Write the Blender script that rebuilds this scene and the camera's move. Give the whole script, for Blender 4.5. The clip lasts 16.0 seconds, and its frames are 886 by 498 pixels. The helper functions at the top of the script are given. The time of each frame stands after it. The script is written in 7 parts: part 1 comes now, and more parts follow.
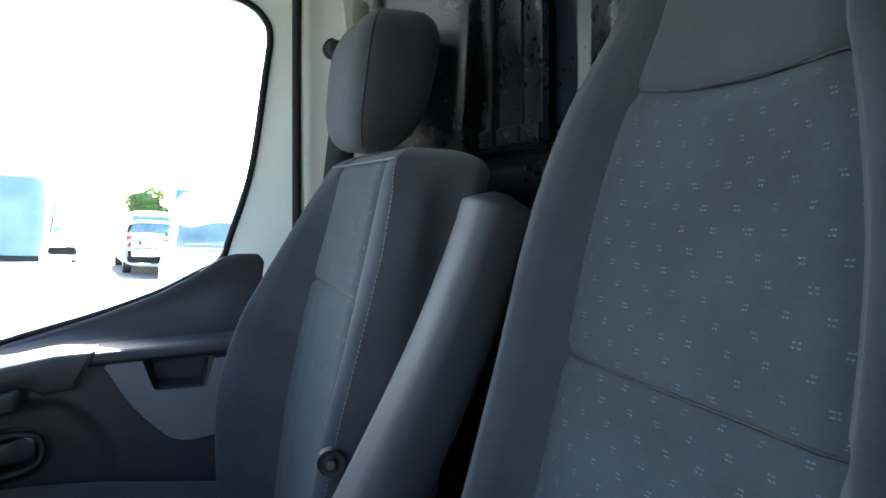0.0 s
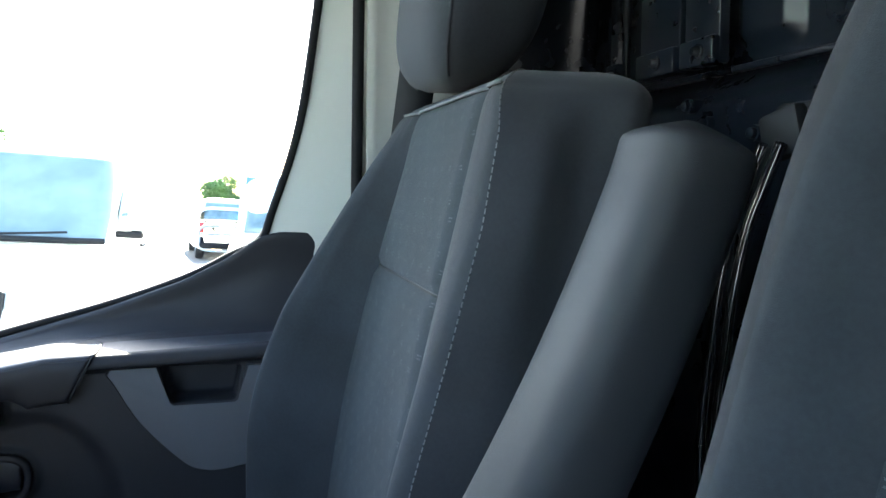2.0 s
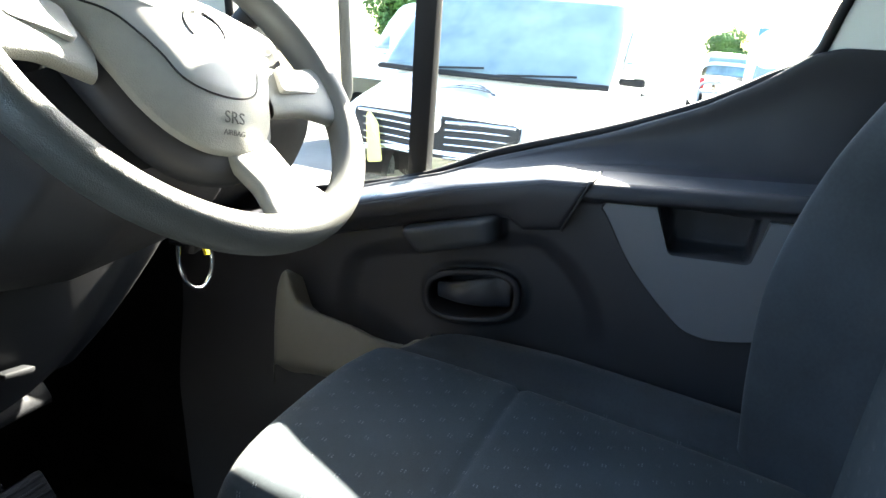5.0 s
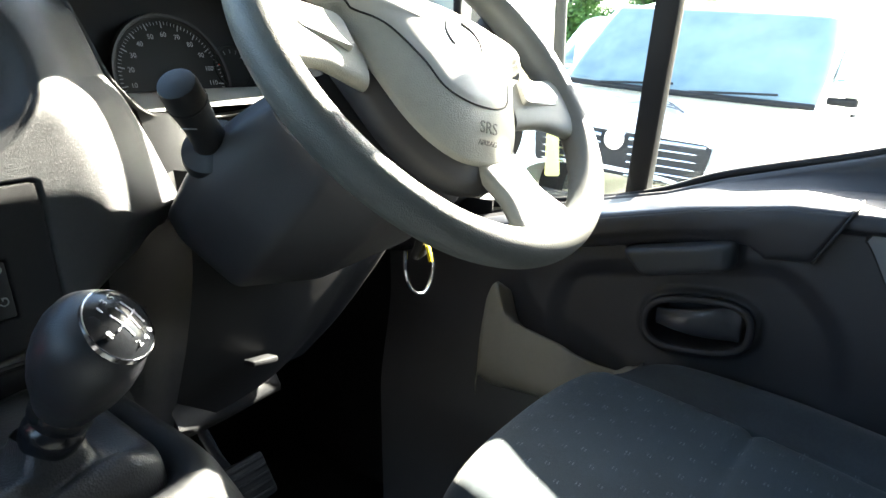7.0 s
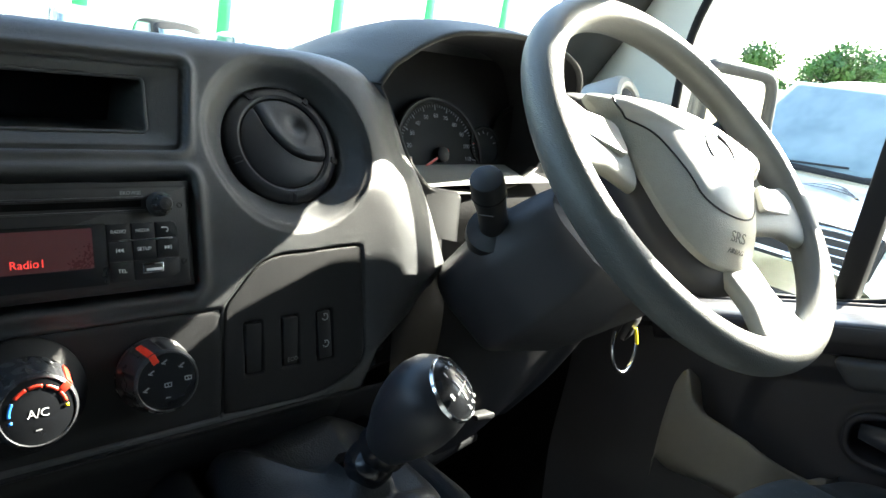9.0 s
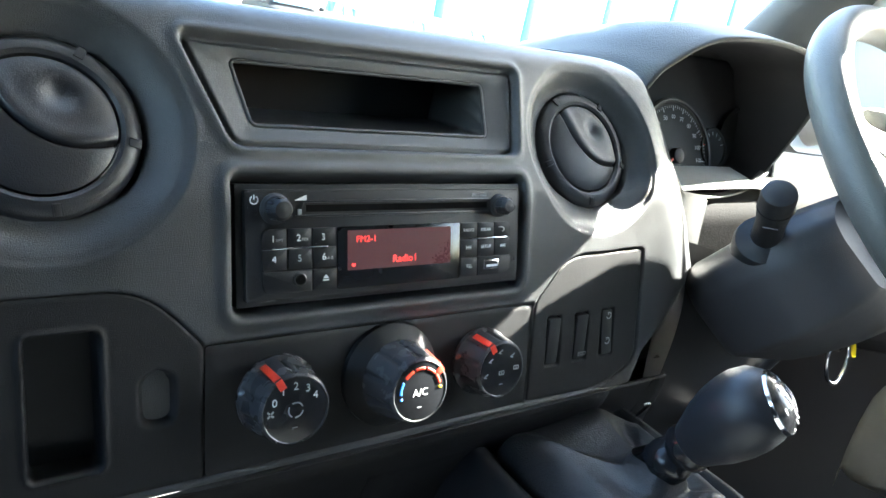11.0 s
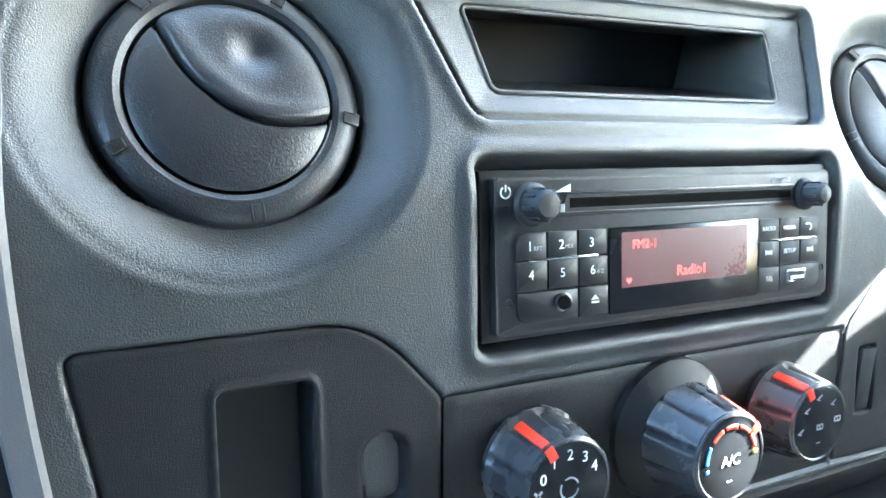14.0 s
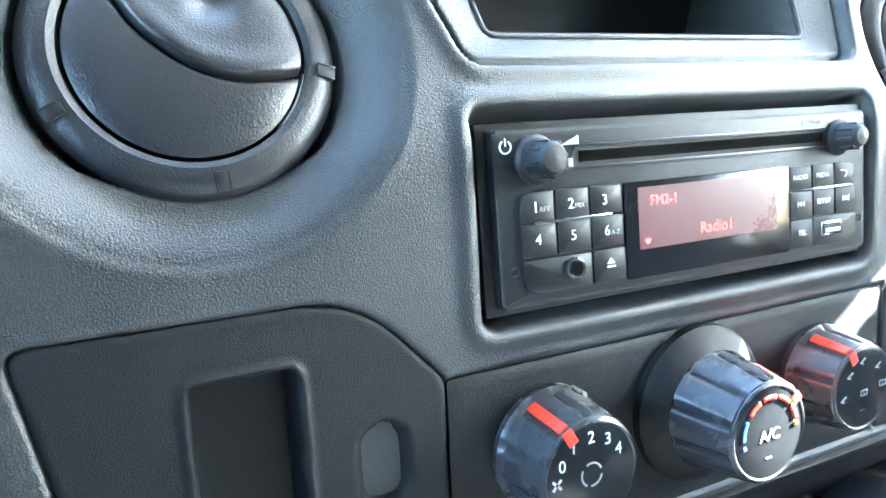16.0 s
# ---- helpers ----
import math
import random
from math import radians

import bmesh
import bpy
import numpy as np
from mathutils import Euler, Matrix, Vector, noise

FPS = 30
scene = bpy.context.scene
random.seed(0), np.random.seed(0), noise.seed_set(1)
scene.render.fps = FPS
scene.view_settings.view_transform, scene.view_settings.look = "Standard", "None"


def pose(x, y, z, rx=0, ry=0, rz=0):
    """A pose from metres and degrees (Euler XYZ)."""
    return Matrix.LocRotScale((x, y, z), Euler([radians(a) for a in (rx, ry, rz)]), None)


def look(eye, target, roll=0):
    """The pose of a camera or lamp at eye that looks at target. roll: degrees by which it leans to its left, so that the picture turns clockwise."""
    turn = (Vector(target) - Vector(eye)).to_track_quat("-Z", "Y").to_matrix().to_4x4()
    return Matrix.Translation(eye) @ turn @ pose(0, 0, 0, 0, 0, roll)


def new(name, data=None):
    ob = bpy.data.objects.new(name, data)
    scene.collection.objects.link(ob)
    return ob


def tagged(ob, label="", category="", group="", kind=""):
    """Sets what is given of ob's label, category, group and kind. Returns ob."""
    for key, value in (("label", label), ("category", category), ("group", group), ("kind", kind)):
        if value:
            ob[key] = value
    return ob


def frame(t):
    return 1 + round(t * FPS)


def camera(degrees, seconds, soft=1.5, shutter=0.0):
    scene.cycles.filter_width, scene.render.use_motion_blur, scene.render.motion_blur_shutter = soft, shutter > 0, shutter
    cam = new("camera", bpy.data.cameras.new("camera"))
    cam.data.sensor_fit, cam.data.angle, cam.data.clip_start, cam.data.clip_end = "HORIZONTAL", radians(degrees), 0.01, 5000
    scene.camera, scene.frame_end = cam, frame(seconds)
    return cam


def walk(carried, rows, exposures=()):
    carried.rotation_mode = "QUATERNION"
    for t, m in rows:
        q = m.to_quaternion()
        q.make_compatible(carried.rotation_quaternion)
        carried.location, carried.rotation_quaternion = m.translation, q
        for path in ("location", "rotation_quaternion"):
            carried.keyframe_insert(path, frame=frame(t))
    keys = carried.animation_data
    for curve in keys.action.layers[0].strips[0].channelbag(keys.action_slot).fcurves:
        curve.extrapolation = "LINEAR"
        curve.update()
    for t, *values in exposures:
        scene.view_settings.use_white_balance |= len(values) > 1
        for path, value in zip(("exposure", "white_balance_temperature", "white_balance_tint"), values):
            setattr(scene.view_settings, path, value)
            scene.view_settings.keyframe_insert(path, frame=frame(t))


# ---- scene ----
cam = camera(64.8, 16.0)
PATH = [
    (0, (0.172, -0.057, 1.832), (2.016, -0.811, 1.662), -1.0),
    (0.5, (0.246, -0.072, 1.837), (2.087, -0.834, 1.669), -1.6),
    (1, (0.323, -0.092, 1.835), (2.175, -0.828, 1.674), -1.3),
    (1.5, (0.4, -0.113, 1.815), (2.267, -0.812, 1.659), -1.1),
    (2, (0.466, -0.121, 1.792), (2.371, -0.699, 1.599), -0.5),
    (2.5, (0.506, -0.118, 1.769), (2.459, -0.465, 1.516), -0.9),
    (3, (0.566, -0.107, 1.762), (2.53, -0.162, 1.391), 0.2),
    (3.5, (0.604, -0.098, 1.754), (2.536, 0.109, 1.278), -0.4),
    (4, (0.63, -0.088, 1.746), (2.515, 0.311, 1.206), -0.3),
    (4.2, (0.636, -0.089, 1.743), (2.497, 0.386, 1.187), -0.3),
    (6.3, (0.644, -0.041, 1.726), (2.297, 0.938, 1.169), -0.1),
    (6.5, (0.642, -0.03, 1.726), (2.272, 0.985, 1.168), -0.2),
    (7, (0.629, -0.016, 1.73), (2.19, 1.111, 1.192), -0.0),
    (7.5, (0.611, -0.006, 1.747), (2.104, 1.225, 1.243), 1.0),
    (8, (0.586, 0.003, 1.758), (2.018, 1.321, 1.298), 2.6),
    (8.5, (0.562, 0.01, 1.766), (1.937, 1.395, 1.327), 3.9),
    (8.7, (0.547, 0.018, 1.767), (1.909, 1.418, 1.339), 4.4),
    (10.8, (0.401, 0.092, 1.779), (1.568, 1.629, 1.254), 7.3),
    (11, (0.391, 0.107, 1.779), (1.535, 1.659, 1.248), 7.4),
    (11.5, (0.38, 0.128, 1.774), (1.444, 1.736, 1.243), 7.2),
    (12, (0.368, 0.143, 1.768), (1.344, 1.807, 1.24), 6.7),
    (12.5, (0.356, 0.159, 1.761), (1.268, 1.863, 1.244), 6.1),
    (13, (0.358, 0.189, 1.751), (1.212, 1.923, 1.237), 4.9),
    (13.5, (0.369, 0.212, 1.751), (1.235, 1.934, 1.216), 4.5),
    (14, (0.385, 0.231, 1.743), (1.25, 1.953, 1.208), 3.5),
    (14.5, (0.401, 0.239, 1.74), (1.262, 1.959, 1.19), 2.4),
    (15, (0.413, 0.242, 1.735), (1.266, 1.96, 1.17), 1.5),
    (15.5, (0.414, 0.251, 1.73), (1.261, 1.967, 1.15), 0.8),
    (16, (0.401, 0.252, 1.731), (1.235, 1.971, 1.14), 0.5),
]
EXPOSURES = [(0.0, 4.2, 6250, 8), (2.0, 4.3, 6350, 8), (4.2, 4.25, 6500, 7), (6.5, 4.35, 6750, 6), (7.5, 4.35, 6750, 5), (8.5, 3.9, 6700, 4), (11.0, 5.1, 6350, 6), (12.5, 6.2, 6100, 4), (14.5, 6.5, 5800, 3), (16.0, 6.85, 5800, 3)]
walk(cam, [(t, look(eye, target, roll)) for t, eye, target, roll in PATH], EXPOSURES)

# ---- light ----
SUN_DIR = Vector((0.8615, -0.0720, 0.503)).normalized()
world = bpy.data.worlds.new("sky")
scene.world = world
world.use_nodes = True
wn = world.node_tree
sky = wn.nodes.new("ShaderNodeTexSky")
sky.sky_type, sky.sun_disc = "NISHITA", False
sky.sun_elevation = math.asin(SUN_DIR.z)
sky.sun_rotation = math.atan2(SUN_DIR.x, SUN_DIR.y)
wn.links.new(sky.outputs[0], wn.nodes["Background"].inputs[0])
wn.nodes["Background"].inputs[1].default_value = 0.075
sun_data = bpy.data.lights.new("sun", "SUN")
sun_data.energy, sun_data.angle, sun_data.color = 5.0, radians(0.53), (1.0, 0.94, 0.83)
sun = new("sun", sun_data)
sun.matrix_world = look(SUN_DIR * 60, (0, 0, 0))


# ---- mesh helpers ----
def thing(name, label, category, group="", kind="", at=None):
    ob = new(name)
    ob.empty_display_size = 0.05
    if at is not None:
        ob.matrix_basis = at
    return tagged(ob, label, category, group, kind)


def finish(ob, material, parent, label="", smooth=True):
    if material is not None:
        ob.data.materials.append(material)
    if smooth:
        ob.data.shade_smooth()
    if parent is not None:
        ob.parent = parent
    if label:
        ob["label"] = label
    return ob


def part(name, bm, material, parent=None, label="", smooth=True, sharp=40):
    """Links a bmesh as one mesh object."""
    me = bpy.data.meshes.new(name)
    bmesh.ops.recalc_face_normals(bm, faces=bm.faces)
    bm.to_mesh(me)
    bm.free()
    ob = finish(new(name, me), material, parent, label, smooth)
    if smooth and sharp:
        me.set_sharp_from_angle(angle=radians(sharp))
    return ob


def surface(name, pts, material, parent=None, label="", wrap_u=False, wrap_v=False, uv=None, thick=0.0, sharp=0, cap=False):
    """A mesh from a grid of places, an array of nu x nv x 3."""
    nu, nv = pts.shape[:2]
    idx = np.arange(nu * nv).reshape(nu, nv)
    a = np.concatenate([idx, idx[:1]], 0) if wrap_u else idx
    a = np.concatenate([a, a[:, :1]], 1) if wrap_v else a
    quads = np.stack([a[:-1, :-1], a[1:, :-1], a[1:, 1:], a[:-1, 1:]], -1).reshape(-1, 4).tolist()
    if cap:
        quads += [idx[:, 0][::-1].tolist(), idx[:, -1].tolist()]
    me = bpy.data.meshes.new(name)
    me.from_pydata(pts.reshape(-1, 3).tolist(), [], quads)
    if uv is not None:
        layer = me.uv_layers.new(name="cloth")
        flat = uv.reshape(-1, 2)
        loops = np.empty(len(me.loops), dtype=np.int64)
        me.loops.foreach_get("vertex_index", loops)
        layer.data.foreach_set("uv", flat[loops].astype(np.float32).ravel())
    me.update()
    ob = finish(new(name, me), material, parent, label)
    if sharp:
        me.set_sharp_from_angle(angle=radians(sharp))
    if thick:
        m = ob.modifiers.new("thickness", "SOLIDIFY")
        m.thickness, m.offset = thick, -1
    return ob


def rbox(size, bevel=0.003, m=None, segments=2, bm=None, taper=1.0):
    """A box of that size round its centre, with rounded edges; taper shrinks its +z end."""
    own = bm or bmesh.new()
    made = bmesh.ops.create_cube(own, size=1.0)["verts"]
    for v in made:
        k = taper if v.co.z > 0 else 1.0
        v.co = Vector((v.co.x * size[0] * k, v.co.y * size[1] * k, v.co.z * size[2]))
    if bevel > 0:
        edges = {e for v in made for e in v.link_edges}
        res = bmesh.ops.bevel(own, geom=list(edges), offset=min(bevel, min(size) * 0.49), segments=segments, profile=0.5, affect="EDGES")
        made = list({v for f in res["faces"] for v in f.verts} | {v for v in made if v.is_valid})
    if m is not None:
        bmesh.ops.transform(own, matrix=m, verts=made)
    return own


def prism(outline, depth, bevel=0.0, m=None, segments=2, bm=None, both=False):
    """An outline in the xy plane, raised from z = 0 to depth, its upper rim rounded."""
    own = bm or bmesh.new()
    low = [own.verts.new((x, y, 0)) for x, y in outline]
    top = [own.verts.new((x, y, depth)) for x, y in outline]
    n = len(outline)
    own.faces.new(low[::-1])
    cap = own.faces.new(top)
    for i in range(n):
        own.faces.new((low[i], low[(i + 1) % n], top[(i + 1) % n], top[i]))
    made = low + top
    if bevel:
        edges = list(cap.edges)
        if both:
            edges += [e for v in low for e in v.link_edges if e.other_vert(v) in low]
        res = bmesh.ops.bevel(own, geom=list(set(edges)), offset=bevel, segments=segments, profile=0.5, affect="EDGES")
        made = list({v for f in res["faces"] for v in f.verts} | {v for v in made if v.is_valid})
    if m is not None:
        bmesh.ops.transform(own, matrix=m, verts=made)
    return own


def rounded(points, r, n=5):
    """An outline with its corners rounded; r: one radius or one for each corner."""
    out = []
    k = len(points)
    rs = r if isinstance(r, (list, tuple)) else [r] * k
    for i in range(k):
        p, a, b = Vector(points[i]), Vector(points[i - 1]), Vector(points[(i + 1) % k])
        da, db = (a - p), (b - p)
        q = min(rs[i], da.length * 0.48, db.length * 0.48)
        s, e = p + da.normalized() * q, p + db.normalized() * q
        for j in range(n + 1):
            t = j / n
            out.append(tuple((1 - t) ** 2 * s + 2 * t * (1 - t) * p + t * t * e))
    return out


def oblong(x0, y0, x1, y1, r, n=5):
    return rounded([(x0, y0), (x1, y0), (x1, y1), (x0, y1)], r, n)


def spline(points, n):
    """A smooth line of n places through the points (Catmull-Rom)."""
    p = np.array([np.array(q, float) for q in points])
    p = np.concatenate([2 * p[:1] - p[1:2], p, 2 * p[-1:] - p[-2:-1]])
    s = np.linspace(0, len(p) - 3 - 1e-9, n)
    i = s.astype(int)
    t = (s - i)[:, None]
    a, b, c, d = p[i], p[i + 1], p[i + 2], p[i + 3]
    return 0.5 * (2 * b + (c - a) * t + (2 * a - 5 * b + 4 * c - d) * t * t + (3 * b - a - 3 * c + d) * t ** 3)


def tube(points, radius, sides=12, closed=False, flat=1.0, up=(0, 0, 1)):
    """Grid of places round a line; radius: one number or one for each place; flat squashes it along 'up'."""
    p = np.array(points, float)
    t = np.roll(p, -1, 0) - np.roll(p, 1, 0)
    if not closed:
        t[0], t[-1] = p[1] - p[0], p[-1] - p[-2]
    t /= np.linalg.norm(t, axis=1)[:, None]
    u = np.array(up, float)
    side = np.cross(t, u)
    side /= np.linalg.norm(side, axis=1)[:, None] + 1e-9
    nrm = np.cross(side, t)
    r = np.broadcast_to(np.array(radius, float), (len(p),))[:, None, None]
    a = np.linspace(0, 2 * np.pi, sides, endpoint=False)
    return p[:, None] + r * (np.cos(a)[None, :, None] * side[:, None] + flat * np.sin(a)[None, :, None] * nrm[:, None])


def pipe(name, points, radius, material, parent=None, label="", sides=10, closed=False, flat=1.0, up=(0, 0, 1)):
    return surface(name, tube(points, radius, sides, closed, flat, up), material, parent, label, wrap_u=closed, wrap_v=True, cap=False, sharp=60)


def lathe(profile, m, sides=40):
    """Places of a profile of (radius, height) turned round the z axis of m."""
    a = np.linspace(0, 2 * np.pi, sides, endpoint=False)
    pr = np.array(profile, float)
    g = np.stack([pr[None, :, 0] * np.cos(a)[:, None], pr[None, :, 0] * np.sin(a)[:, None], np.broadcast_to(pr[None, :, 1], (sides, len(pr)))], -1)
    mm = np.array(m)
    return g @ mm[:3, :3].T + mm[:3, 3]


def turned(name, profile, m, material, parent=None, label="", sides=40, sharp=35):
    return surface(name, lathe(profile, m, sides), material, parent, label, wrap_u=True, sharp=sharp)


def lettering(name, text, size, m, material, parent, label="", depth=0.0002, align="CENTER"):
    """Raised letters that face the z axis of m."""
    cu = bpy.data.curves.new(name, "FONT")
    cu.body, cu.size, cu.extrude, cu.align_x, cu.align_y = text, size, depth, align, "CENTER"
    cu.resolution_u = 3
    tmp = new(name, cu)
    me = bpy.data.meshes.new_from_object(tmp.evaluated_get(bpy.context.evaluated_depsgraph_get()))
    bpy.data.objects.remove(tmp)
    ob = finish(new(name, me), material, parent, label, smooth=False)
    ob.matrix_basis = m
    return ob


def sd_poly(u, w, pts):
    """Signed distance of the places (u, w) from a polygon, minus inside."""
    d = np.full(u.shape, 1e9)
    s = np.zeros(u.shape, bool)
    n = len(pts)
    for i in range(n):
        ax, ay = pts[i]
        bx, by = pts[(i + 1) % n]
        ex, ey = bx - ax, by - ay
        px, py = u - ax, w - ay
        t = np.clip((px * ex + py * ey) / (ex * ex + ey * ey + 1e-18), 0, 1)
        d = np.minimum(d, np.hypot(px - ex * t, py - ey * t))
        if ey != 0:
            c = ((ay > w) != (by > w)) & (u < ex * (w - ay) / ey + ax)
            s ^= c
    return np.where(s, -d, d)


def ramp(x, a, b):
    t = np.clip((x - a) / (b - a), 0, 1)
    return t * t * (3 - 2 * t)


# ---- materials ----
def material(name, color, rough=0.5, metal=0.0, spec=0.5, grain=0.0, grain_size=900.0, mottle=0.12, mottle_size=6.0, coat=0.0, second=None, voronoi=False, rough_var=0.08, wear=0.0):
    """A surface with a fine relief and two scales of variation of tone and gloss."""
    ma = bpy.data.materials.new(name)
    ma.use_nodes = True
    nt = ma.node_tree
    b = nt.nodes["Principled BSDF"]
    link, add = nt.links.new, nt.nodes.new
    co = add("ShaderNodeTexCoord")
    big = add("ShaderNodeTexNoise")
    big.inputs["Scale"].default_value, big.inputs["Detail"].default_value = mottle_size, 6
    fine = add("ShaderNodeTexNoise")
    fine.inputs["Scale"].default_value, fine.inputs["Detail"].default_value = mottle_size * 22, 3
    for n in (big, fine):
        link(co.outputs["Object"], n.inputs["Vector"])
    mixv = add("ShaderNodeMath")
    mixv.operation = "MULTIPLY_ADD"
    mixv.inputs[1].default_value = 0.4
    link(fine.outputs[0], mixv.inputs[0])
    link(big.outputs[0], mixv.inputs[2])
    cr = add("ShaderNodeMapRange")
    cr.inputs[1].default_value, cr.inputs[2].default_value = 0.45, 0.95
    link(mixv.outputs[0], cr.inputs[0])
    mc = add("ShaderNodeMix")
    mc.data_type = "RGBA"
    c = Vector(color)
    c2 = Vector(second) if second else c * (1 + mottle)
    mc.inputs[6].default_value = (*(c * (1 - mottle)), 1)
    mc.inputs[7].default_value = (*c2, 1)
    link(cr.outputs[0], mc.inputs[0])
    link(mc.outputs[2], b.inputs["Base Color"])
    rr = add("ShaderNodeMapRange")
    rr.inputs[3].default_value, rr.inputs[4].default_value = max(0.02, rough - rough_var), min(1.0, rough + rough_var)
    link(cr.outputs[0], rr.inputs[0])
    link(rr.outputs[0], b.inputs["Roughness"])
    b.inputs["Metallic"].default_value = metal
    b.inputs["Specular IOR Level"].default_value = spec
    b.inputs["Coat Weight"].default_value = coat
    if grain:
        if voronoi:
            g = add("ShaderNodeTexVoronoi")
            g.feature = "F1"
            g.inputs["Randomness"].default_value = 0.9
        else:
            g = add("ShaderNodeTexNoise")
            g.inputs["Detail"].default_value = 2
        g.inputs["Scale"].default_value = grain_size
        link(co.outputs["Object"], g.inputs["Vector"])
        bump = add("ShaderNodeBump")
        bump.inputs["Strength"].default_value = grain
        bump.inputs["Distance"].default_value = 0.0006
        link(g.outputs[0], bump.inputs["Height"])
        link(bump.outputs[0], b.inputs["Normal"])
    return ma


def cloth(name, color, dots=False, pitch=(0.030, 0.0155), dot_color=(0.22, 0.25, 0.27), weave=1600.0, speck=0.35):
    """Woven seat cloth, plain or with rows of small pale double stitches (uv in metres)."""
    ma = material(name, color, rough=0.92, spec=0.15, grain=0.5, grain_size=weave, mottle=0.22, mottle_size=14)
    nt = ma.node_tree
    b = nt.nodes["Principled BSDF"]
    b.inputs["Sheen Weight"].default_value = 0.12
    b.inputs["Sheen Roughness"].default_value = 0.5
    if not dots:
        return ma
    link, add = nt.links.new, nt.nodes.new

    def calc(op, a, c=None, d=None):
        n = add("ShaderNodeMath")
        n.operation = op
        for i, v in enumerate((a, c, d)):
            if v is None:
                continue
            if isinstance(v, (int, float)):
                n.inputs[i].default_value = v
            else:
                link(v, n.inputs[i])
        return n.outputs[0]

    uv = add("ShaderNodeUVMap")
    uv.uv_map = "cloth"
    wob = add("ShaderNodeTexNoise")
    wob.inputs["Scale"].default_value = 60
    link(uv.outputs[0], wob.inputs["Vector"])
    sep = add("ShaderNodeSeparateXYZ")
    link(uv.outputs[0], sep.inputs[0])
    v = calc("DIVIDE", sep.outputs[1], pitch[1])
    row = calc("FLOOR", v)
    shift = calc("MULTIPLY", calc("MODULO", calc("MULTIPLY", row, 0.37), 1.0), 1.0)
    u = calc("ADD", calc("DIVIDE", sep.outputs[0], pitch[0]), shift)
    u = calc("ADD", u, calc("MULTIPLY", wob.outputs[0], 0.5))
    fu, fv = calc("FRACT", u), calc("FRACT", v)
    inu = calc("LESS_THAN", calc("ABSOLUTE", calc("SUBTRACT", fu, 0.5)), 0.075)
    gap = calc("GREATER_THAN", calc("ABSOLUTE", calc("SUBTRACT", fu, 0.5)), 0.014)
    up = calc("LESS_THAN", calc("ABSOLUTE", calc("SUBTRACT", fv, 0.36)), 0.038)
    lo = calc("LESS_THAN", calc("ABSOLUTE", calc("SUBTRACT", fv, 0.56)), 0.038)
    dot = calc("MULTIPLY", calc("MULTIPLY", inu, gap), calc("MAXIMUM", up, lo))
    fade = add("ShaderNodeTexNoise")
    fade.inputs["Scale"].default_value = 90
    link(uv.outputs[0], fade.inputs["Vector"])
    dot = calc("MULTIPLY", dot, calc("MULTIPLY_ADD", fade.outputs[0], 1.6, -0.25))
    dot = calc("MULTIPLY", calc("MINIMUM", calc("MAXIMUM", dot, 0.0), 1.0), 0.65)
    mix = add("ShaderNodeMix")
    mix.data_type = "RGBA"
    old = b.inputs["Base Color"].links[0].from_socket
    link(old, mix.inputs[6])
    mix.inputs[7].default_value = (*dot_color, 1)
    link(dot, mix.inputs[0])
    link(mix.outputs[2], b.inputs["Base Color"])
    return ma


def glass(name, tint=(0.93, 0.97, 0.96), gloss=0.5):
    """A thin clear pane: what is behind shows, with a grazing sheen."""
    ma = bpy.data.materials.new(name)
    ma.use_nodes = True
    nt = ma.node_tree
    nt.nodes.remove(nt.nodes["Principled BSDF"])
    tr, gl, mx = nt.nodes.new("ShaderNodeBsdfTransparent"), nt.nodes.new("ShaderNodeBsdfGlossy"), nt.nodes.new("ShaderNodeMixShader")
    tr.inputs[0].default_value = (*tint, 1)
    gl.inputs["Roughness"].default_value = 0.02
    fr, mu = nt.nodes.new("ShaderNodeFresnel"), nt.nodes.new("ShaderNodeMath")
    fr.inputs[0].default_value = 1.45
    mu.operation, mu.inputs[1].default_value = "MULTIPLY", gloss
    nt.links.new(fr.outputs[0], mu.inputs[0])
    nt.links.new(mu.outputs[0], mx.inputs[0])
    nt.links.new(tr.outputs[0], mx.inputs[1])
    nt.links.new(gl.outputs[0], mx.inputs[2])
    nt.links.new(mx.outputs[0], nt.nodes["Material Output"].inputs[0])
    return ma


def glow(name, color, strength):
    ma = bpy.data.materials.new(name)
    ma.use_nodes = True
    b = ma.node_tree.nodes["Principled BSDF"]
    b.inputs["Base Color"].default_value = (*color, 1)
    b.inputs["Emission Color"].default_value = (*color, 1)
    b.inputs["Emission Strength"].default_value = strength
    return ma


M_DASH = material("dash_plastic", (0.033, 0.036, 0.039), 0.40, grain=0.6, grain_size=1700, mottle=0.22, mottle_size=16)
M_DASH_HARD = material("dash_panel_plastic", (0.0078, 0.0086, 0.0102), 0.50, spec=0.28, grain=0.5, grain_size=2200, mottle=0.14, mottle_size=16)
M_DASH_LEATHER = material("dash_leathergrain_plastic", (0.066, 0.066, 0.063), 0.55, grain=0.55, grain_size=650, voronoi=True, mottle=0.1)
M_FASCIA = material("passenger_leathergrain", (0.034, 0.035, 0.037), 0.52, grain=0.9, grain_size=420, voronoi=True, mottle=0.15)
M_VENT = material("vent_plastic", (0.021, 0.022, 0.026), 0.36, grain=0.35, grain_size=1500, mottle=0.15)
M_STRIPE = material("trim_strip_grey", (0.11, 0.11, 0.115), 0.42, grain=0.2, grain_size=1500)
M_BLACK = material("black_plastic", (0.011, 0.012, 0.014), 0.55, spec=0.4, grain=0.2, grain_size=1800)
